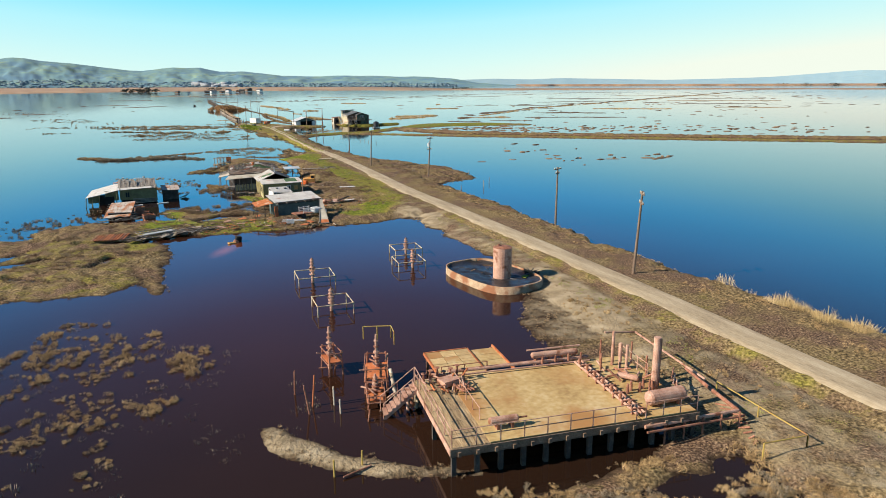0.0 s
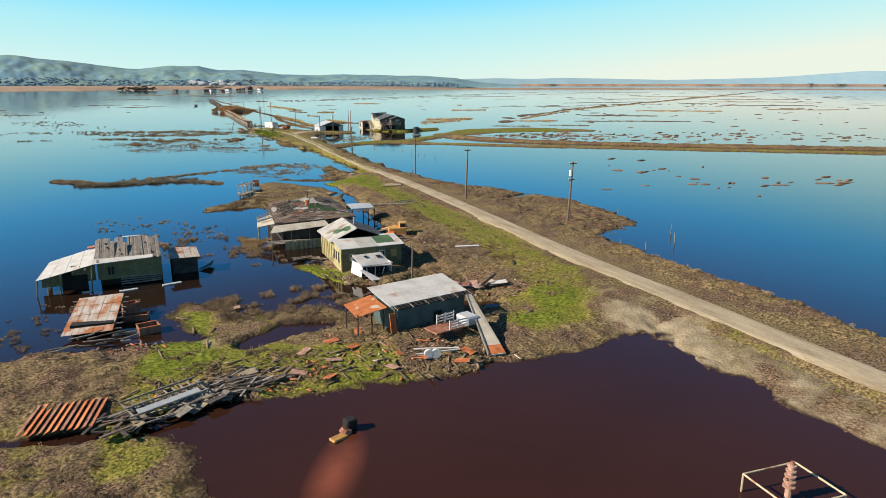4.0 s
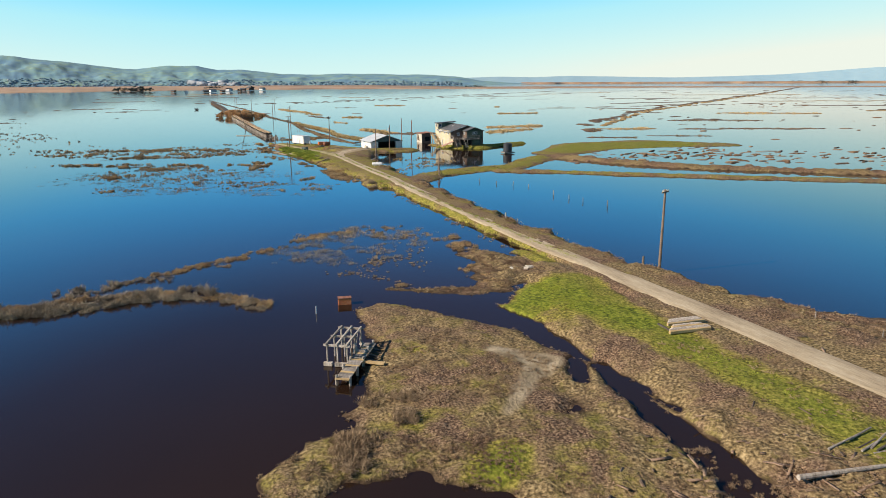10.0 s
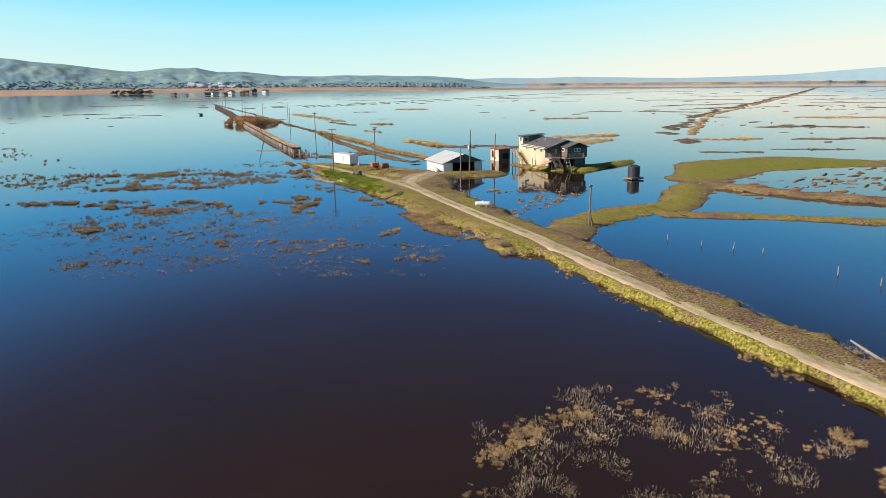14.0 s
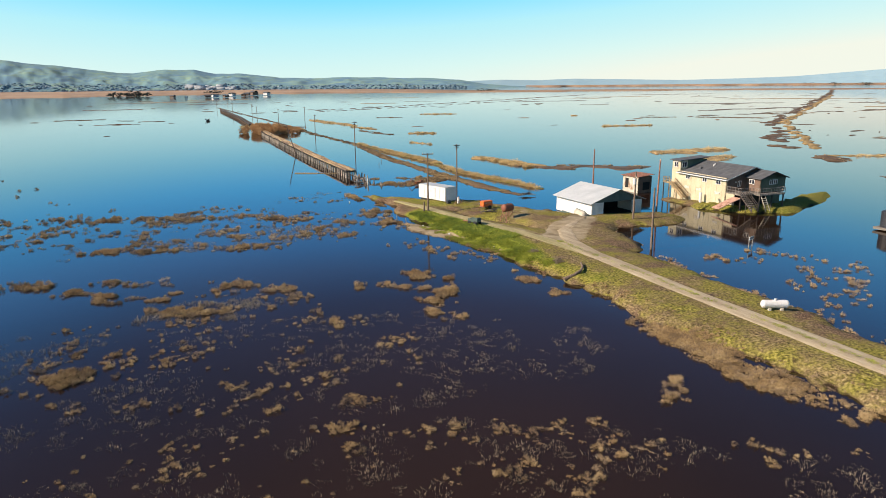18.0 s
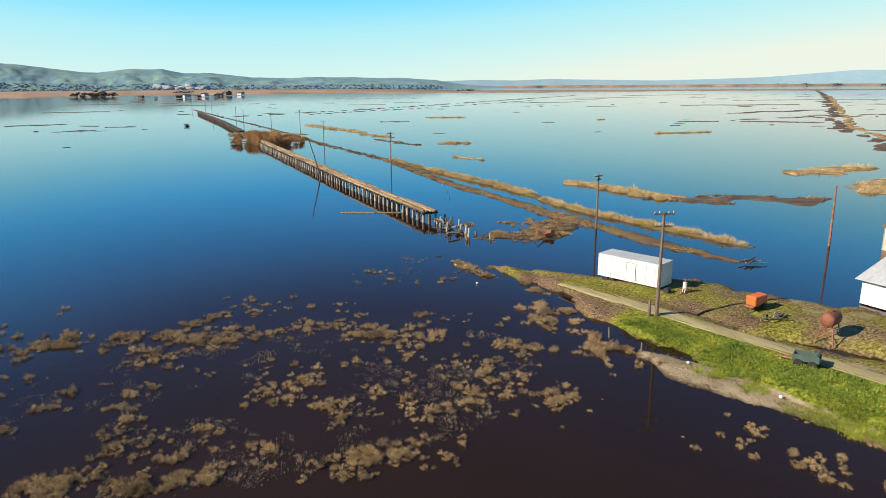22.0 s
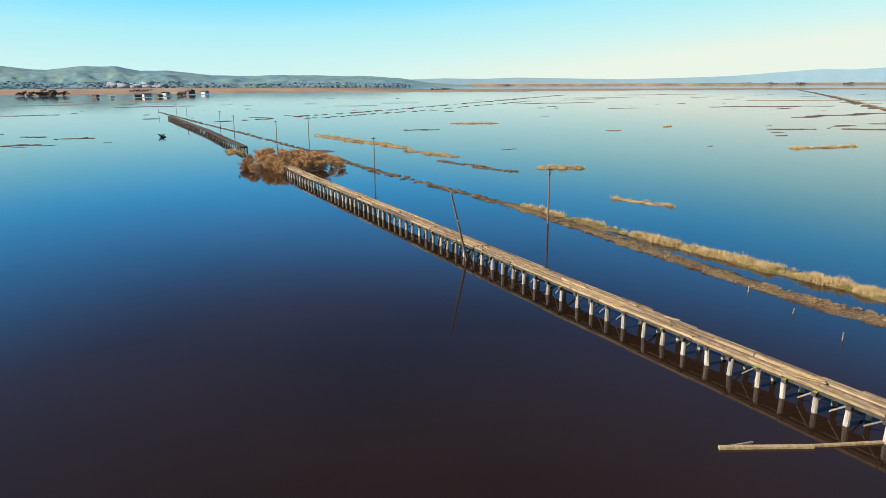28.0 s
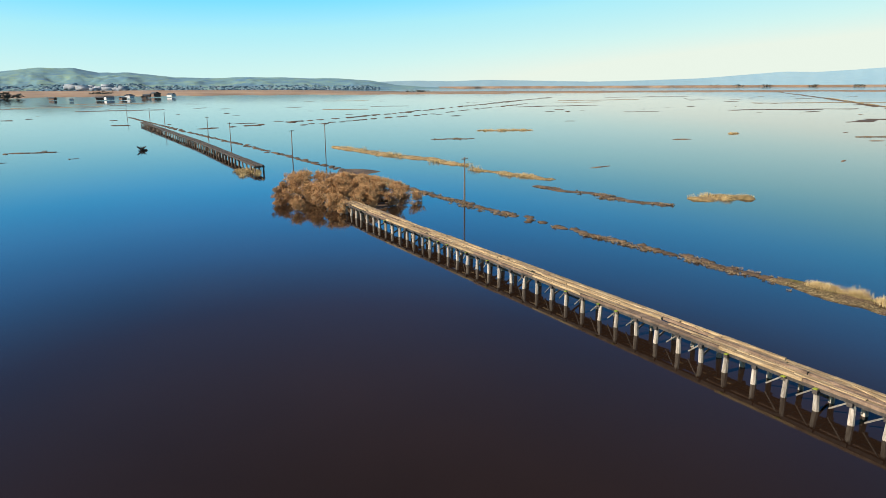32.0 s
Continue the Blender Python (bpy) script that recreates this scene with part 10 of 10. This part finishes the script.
    pts = [(-2.2, 0.4, -0.35), (-1.2, -0.2, 0.0), (-0.2, -0.3, 0.25), (0.8, 0.1, 0.35), (1.8, 0.9, 0.45)]
    for i, (a, b) in enumerate(zip(pts[:-1], pts[1:])):
        pcyl("trunk", dw, M_POLE, a, b, 0.20 - 0.03 * i, 0.17 - 0.03 * i, 8)
    wl = thing("white_plank", 36.4, 303.6, 0.35, 70, "long pale plank on the bank edge", "plank")
    pbox("board", wl, M_WHITE, (0, 0, 0), (2.4, 0.18, 0.08))
    lg = thing("leaning_log", 45.7, 211.0, 0.5, 62, "long pale log lying down the road bank", "log")
    pcyl("trunk", lg, M_PILE, (-2.2, 0, 0.3), (2.2, 0, 0.1), 0.12, 0.08, 8)
    for x, y, s in ((33.0, 318.2, 0.13), (34.1, 311.6, 0.13), (30.4, 349.5, 0.12), (29.2, 342.4, 0.12)):
        r = thing("white_float", x, y, max(0.02, ground_z(x, y)), 0, "white plastic float washed up at the edge", "float", "floats")
        bm = bm_new()
        bmesh.ops.create_icosphere(bm, subdivisions=2, radius=s, matrix=pose(0, 0, s * 0.7))
        part("shell", bm, M_WHITE, r)
    wk = thing("rusty_wreck", 47.3, 356.6, 0.15, 10, "rusty orange machine wreck in the drowned scrub", "wreck")
    pbox("frame", wk, M_ORANGE, (0.2, 0, 0.3), (1.8, 0.5, 0.35))
    pbox("engine", wk, M_RUST, (0.7, 0, 0.6), (0.6, 0.45, 0.4))
    pcyl("arm", wk, M_ORANGE, (-0.7, 0, 0.3), (-1.5, 0.2, 1.0), 0.08, seg=6)
    pcyl("arm", wk, M_ORANGE, (-1.5, 0.2, 1.0), (-2.2, 0.1, 0.1), 0.06, seg=6)
    for i in range(4):
        pcyl("bar", wk, M_RUST, (-0.4 + 0.4 * i, -0.4, 0.1), (-0.3 + 0.4 * i, 0.5, 0.5), 0.05, seg=6)
    debris("pale_rubble", "pale boards and rubble at the end of an old bank", 59.6, 335.4, 0, 10, 0.9, 0.5, "beam", 31, 0.05)


barn()
big_house()
pump_shed()
box_trailer()
small_farm_things()


# ---- the trestle ----
def trestle_x(y):
    return float(np.interp(y, [360, 382, 411, 450, 506, 572, 655, 812], [37.9, 38.2, 38.4, 39.5, 41.0, 44.2, 48.4, 52.2]))


def trestle(name, label, y0, y1, step, full, seed):
    rng = np.random.default_rng(seed)
    th = thing(name, 0, 0, 0, 0, label, "trestle")
    pile_mesh = {}
    n = int((y1 - y0) / step)
    for i in range(n + 1):
        y = y0 + i * step
        x = trestle_x(y)
        zt = 1.72
        for s in (-0.98, 0.92):
            key = int(rng.integers(4))
            if key not in pile_mesh:
                me = bpy.data.meshes.new("support_post")
                bm = bm_new()
                cyl(bm, (0, 0, -0.6), (0.03 * key, 0, 1.28), 0.19 + 0.015 * key, 0.17, 8)
                bm.to_mesh(me)
                bm.free()
                me.materials.append(M_PILE if full else M_POLE)
                pile_mesh[key] = me
            p = new("support_post", pile_mesh[key])
            p.parent = th
            p.matrix_world = pose(x + s + rng.uniform(-0.06, 0.06), y + rng.uniform(-0.15, 0.15), 0, rng.uniform(-3, 3), rng.uniform(-4, 4), rng.uniform(0, 90))
        if full or i % 2 == 0:
            pbox("cap_beam", th, M_DARKWOOD, (x, y, 1.28), (2.4 + rng.uniform(-0.15, 0.35), 0.32, 0.26), rng.uniform(-3, 3))
            if rng.random() < 0.35 and full:
                pbox("moss", th, M_GRASS, (x - 1.1, y, 1.43), (0.35, 0.26, 0.05), label="yellow-green moss")
            if rng.random() < 0.7 and full:
                pbox("brace", th, M_POLE, (x, y + 0.2, 0.66), (2.0, 0.07, 0.16), 0, 0, rng.choice((-26, 26)))
            if rng.random() < 0.5 and full:
                pcyl("loose_strut", th, M_WOOD, (x - 0.95, y + 0.3, 1.2), (x - 0.6, y + 1.4, 0.3), 0.06, seg=5)
    # stringers, then deck timbers laid lengthwise with staggered joints
    y = y0 - 0.3
    while y < y1:
        e = min(y + 4.1, y1 + 0.3)
        xa, xb = trestle_x(y), trestle_x(e)
        ang = -math.degrees(math.atan2(xb - xa, e - y))
        for s in (-0.90, 0.0, 0.92):
            pbox("stringer", th, M_DARKWOOD, ((xa + xb) / 2 + s, (y + e) / 2, 1.40), (0.26, e - y, 0.24), ang)
        if rng.random() < 0.35:
            pbox("loose_plank", th, M_DECK if full else M_POLE, (xa + rng.uniform(-0.6, 0.6), y + 1.5, 1.76), (0.16, rng.uniform(1.0, 2.6), 0.07), rng.uniform(-25, 25))
        y = e
    for s, w in ((-0.92, 0.24), (-0.64, 0.24), (-0.37, 0.24), (0.14, 0.22), (0.38, 0.24), (0.63, 0.24), (0.91, 0.22)):
        y = y0 - rng.uniform(0.0, 1.6)
        while y < y1:
            e = min(y + rng.uniform(3.2, 7.5), y1 + 0.3)
            xa, xb = trestle_x(y), trestle_x(e)
            ang = -math.degrees(math.atan2(xb - xa, e - y))
            if rng.random() > 0.04:
                m = (M_DECK, M_DECK, M_DECK, M_BEAM)[int(rng.integers(4))] if full else M_DARKWOOD
                pbox("deck_timber", th, m, ((xa + xb) / 2 + s + rng.uniform(-0.04, 0.04), (y + e) / 2, 1.62 + rng.uniform(-0.05, 0.04)), (w, e - y - 0.04, 0.2), ang + rng.uniform(-0.5, 0.5))
            y = e
    return th


trestle("railway_trestle", "long weathered timber railway trestle standing in the flood", 373.2, 524, 2.1, True, 3)
trestle("ruined_trestle", "far stretch of dark timber trestle beyond the thicket", 572, 800, 4.2, False, 4)
br = thing("broken_trestle_end", 38.2, 366, 0, 0, "broken pale piles and fallen beams at the end of the trestle", "trestle")
R2 = np.random.default_rng(5)
for i in range(26):
    y = -6.5 + i * 0.55
    x = R2.uniform(-0.9, 0.9) + (1.6 if i % 5 == 0 else 0)
    pcyl("support_post", br, (M_PILE, M_POLE, M_BEAM)[i % 3], (x, y, -0.5), (x + R2.uniform(-0.2, 0.2), y + R2.uniform(-0.1, 0.1), R2.uniform(0.4, 1.45)), 0.16, 0.13, 7)
for i in range(12):
    a = R2.uniform(0, 6.28)
    x, y = R2.uniform(-0.8, 0.8), R2.uniform(-4, 6)
    pcyl("fallen_beam", br, M_DARKWOOD if i % 2 else M_WOOD, (x, y, R2.uniform(0.1, 0.8)), (x + 1.7 * math.cos(a), y + 1.7 * math.sin(a), R2.uniform(0.1, 1.2)), 0.13, 0.12, 6)
fl = thing("floating_beam", 32.6, 383.6, 0.0, -28, "long brown beam floating beside the trestle", "beam")
pbox("beam", fl, M_DECK, (-2.0, 0, 0.05), (5.4, 0.26, 0.2))
pbox("beam", fl, M_DECK, (2.4, 0.2, 0.03), (5.0, 0.22, 0.16), 4)
pbox("splinter", fl, M_WOOD, (-3.4, 0.3, 0.08), (1.8, 0.12, 0.08), 14)
bb = thing("half_sunk_stump", 29.8, 647, 0, 0, "dark half-sunk root stump in the far flood", "stump")
for i in range(10):
    a = i * 0.63
    pcyl("root", bb, M_DARKWOOD, (0, 0, 0.2), (1.6 * math.cos(a), 0.9 * math.sin(a), 1.5 * abs(math.sin(a * 1.7))), 0.22, 0.10, 6)


# ---- far trees and houses ----
def tree_clump(x, y, r, h, n, label, seed):
    rng = np.random.default_rng(seed)
    th = thing("tree_clump", x, y, 0, 0, label, "trees")
    vs, fs, k = [], [], 0
    for i in range(n):
        a, d = rng.uniform(0, 6.28), r * math.sqrt(rng.random())
        v, f = SHRUB[int(rng.integers(4))]
        s = rng.uniform(0.18, 0.34) * h
        vs.append(v * (s, s, s) + (d * math.cos(a) * 1.6, d * math.sin(a) * 0.6, rng.uniform(0, 0.72) * h * (1 - (d / r) ** 2 * 0.6)))
        fs.append(f + k)
        k += len(v)
    tagged(mesh_np("crown", np.concatenate(vs), np.concatenate(fs), M_FARTREE, parent=th), kind="stuff")
    for i in range(6):
        pcyl("trunk", th, M_DARKWOOD, (rng.uniform(-r, r), rng.uniform(-r, r) * 0.4, -0.5), (rng.uniform(-r, r), 0, h * 0.5), 0.6, 0.3, 5)


tree_clump(-36, 1800, 26, 16, 110, "dark clump of tall trees round a far farm", 1)
tree_clump(910, 2020, 24, 10, 80, "dark clump of trees on a far bank", 2)
tree_clump(180, 2350, 20, 12, 50, "dark trees by far buildings", 3)
for i, (az, r) in enumerate([(51, 4250), (52.6, 4250), (54.5, 4250), (57.6, 4250), (60.4, 4250), (62.4, 4250)]):
    x, y, _ = polar(az, r)
    tree_clump(x, y, 34, 18, 40, "blue-dark grove on the far shore", 10 + i)
for i, (x, y, s, m) in enumerate([(96, 1500, 7, 0), (110, 1520, 8, 1), (126, 1500, 6, 0), (150, 1620, 9, 1), (168, 1590, 7, 0), (60, 1490, 5, 1), (210, 1750, 12, 0), (235, 1740, 9, 1), (40, 1560, 6, 0), (188, 1700, 8, 0)]):
    h = thing("far_cabin", x, y, 0, i * 17, "small far cabin on stilts by the marsh", "cabin", "far cabins")
    pbox("wall", h, M_WHITE if m else M_BROWNWALL, (0, 0, s * 0.35), (s * 1.4, s, s * 0.5))
    pslab("roof", h, M_SHINGLE, [(-s * 0.8, -s * 0.6, s * 0.58), (s * 0.8, -s * 0.6, s * 0.58), (s * 0.8, 0, s * 0.85), (-s * 0.8, 0, s * 0.85)], 0.3)
    pslab("roof", h, M_SHINGLE, [(-s * 0.8, 0, s * 0.85), (s * 0.8, 0, s * 0.85), (s * 0.8, s * 0.6, s * 0.58), (-s * 0.8, s * 0.6, s * 0.58)], 0.3)
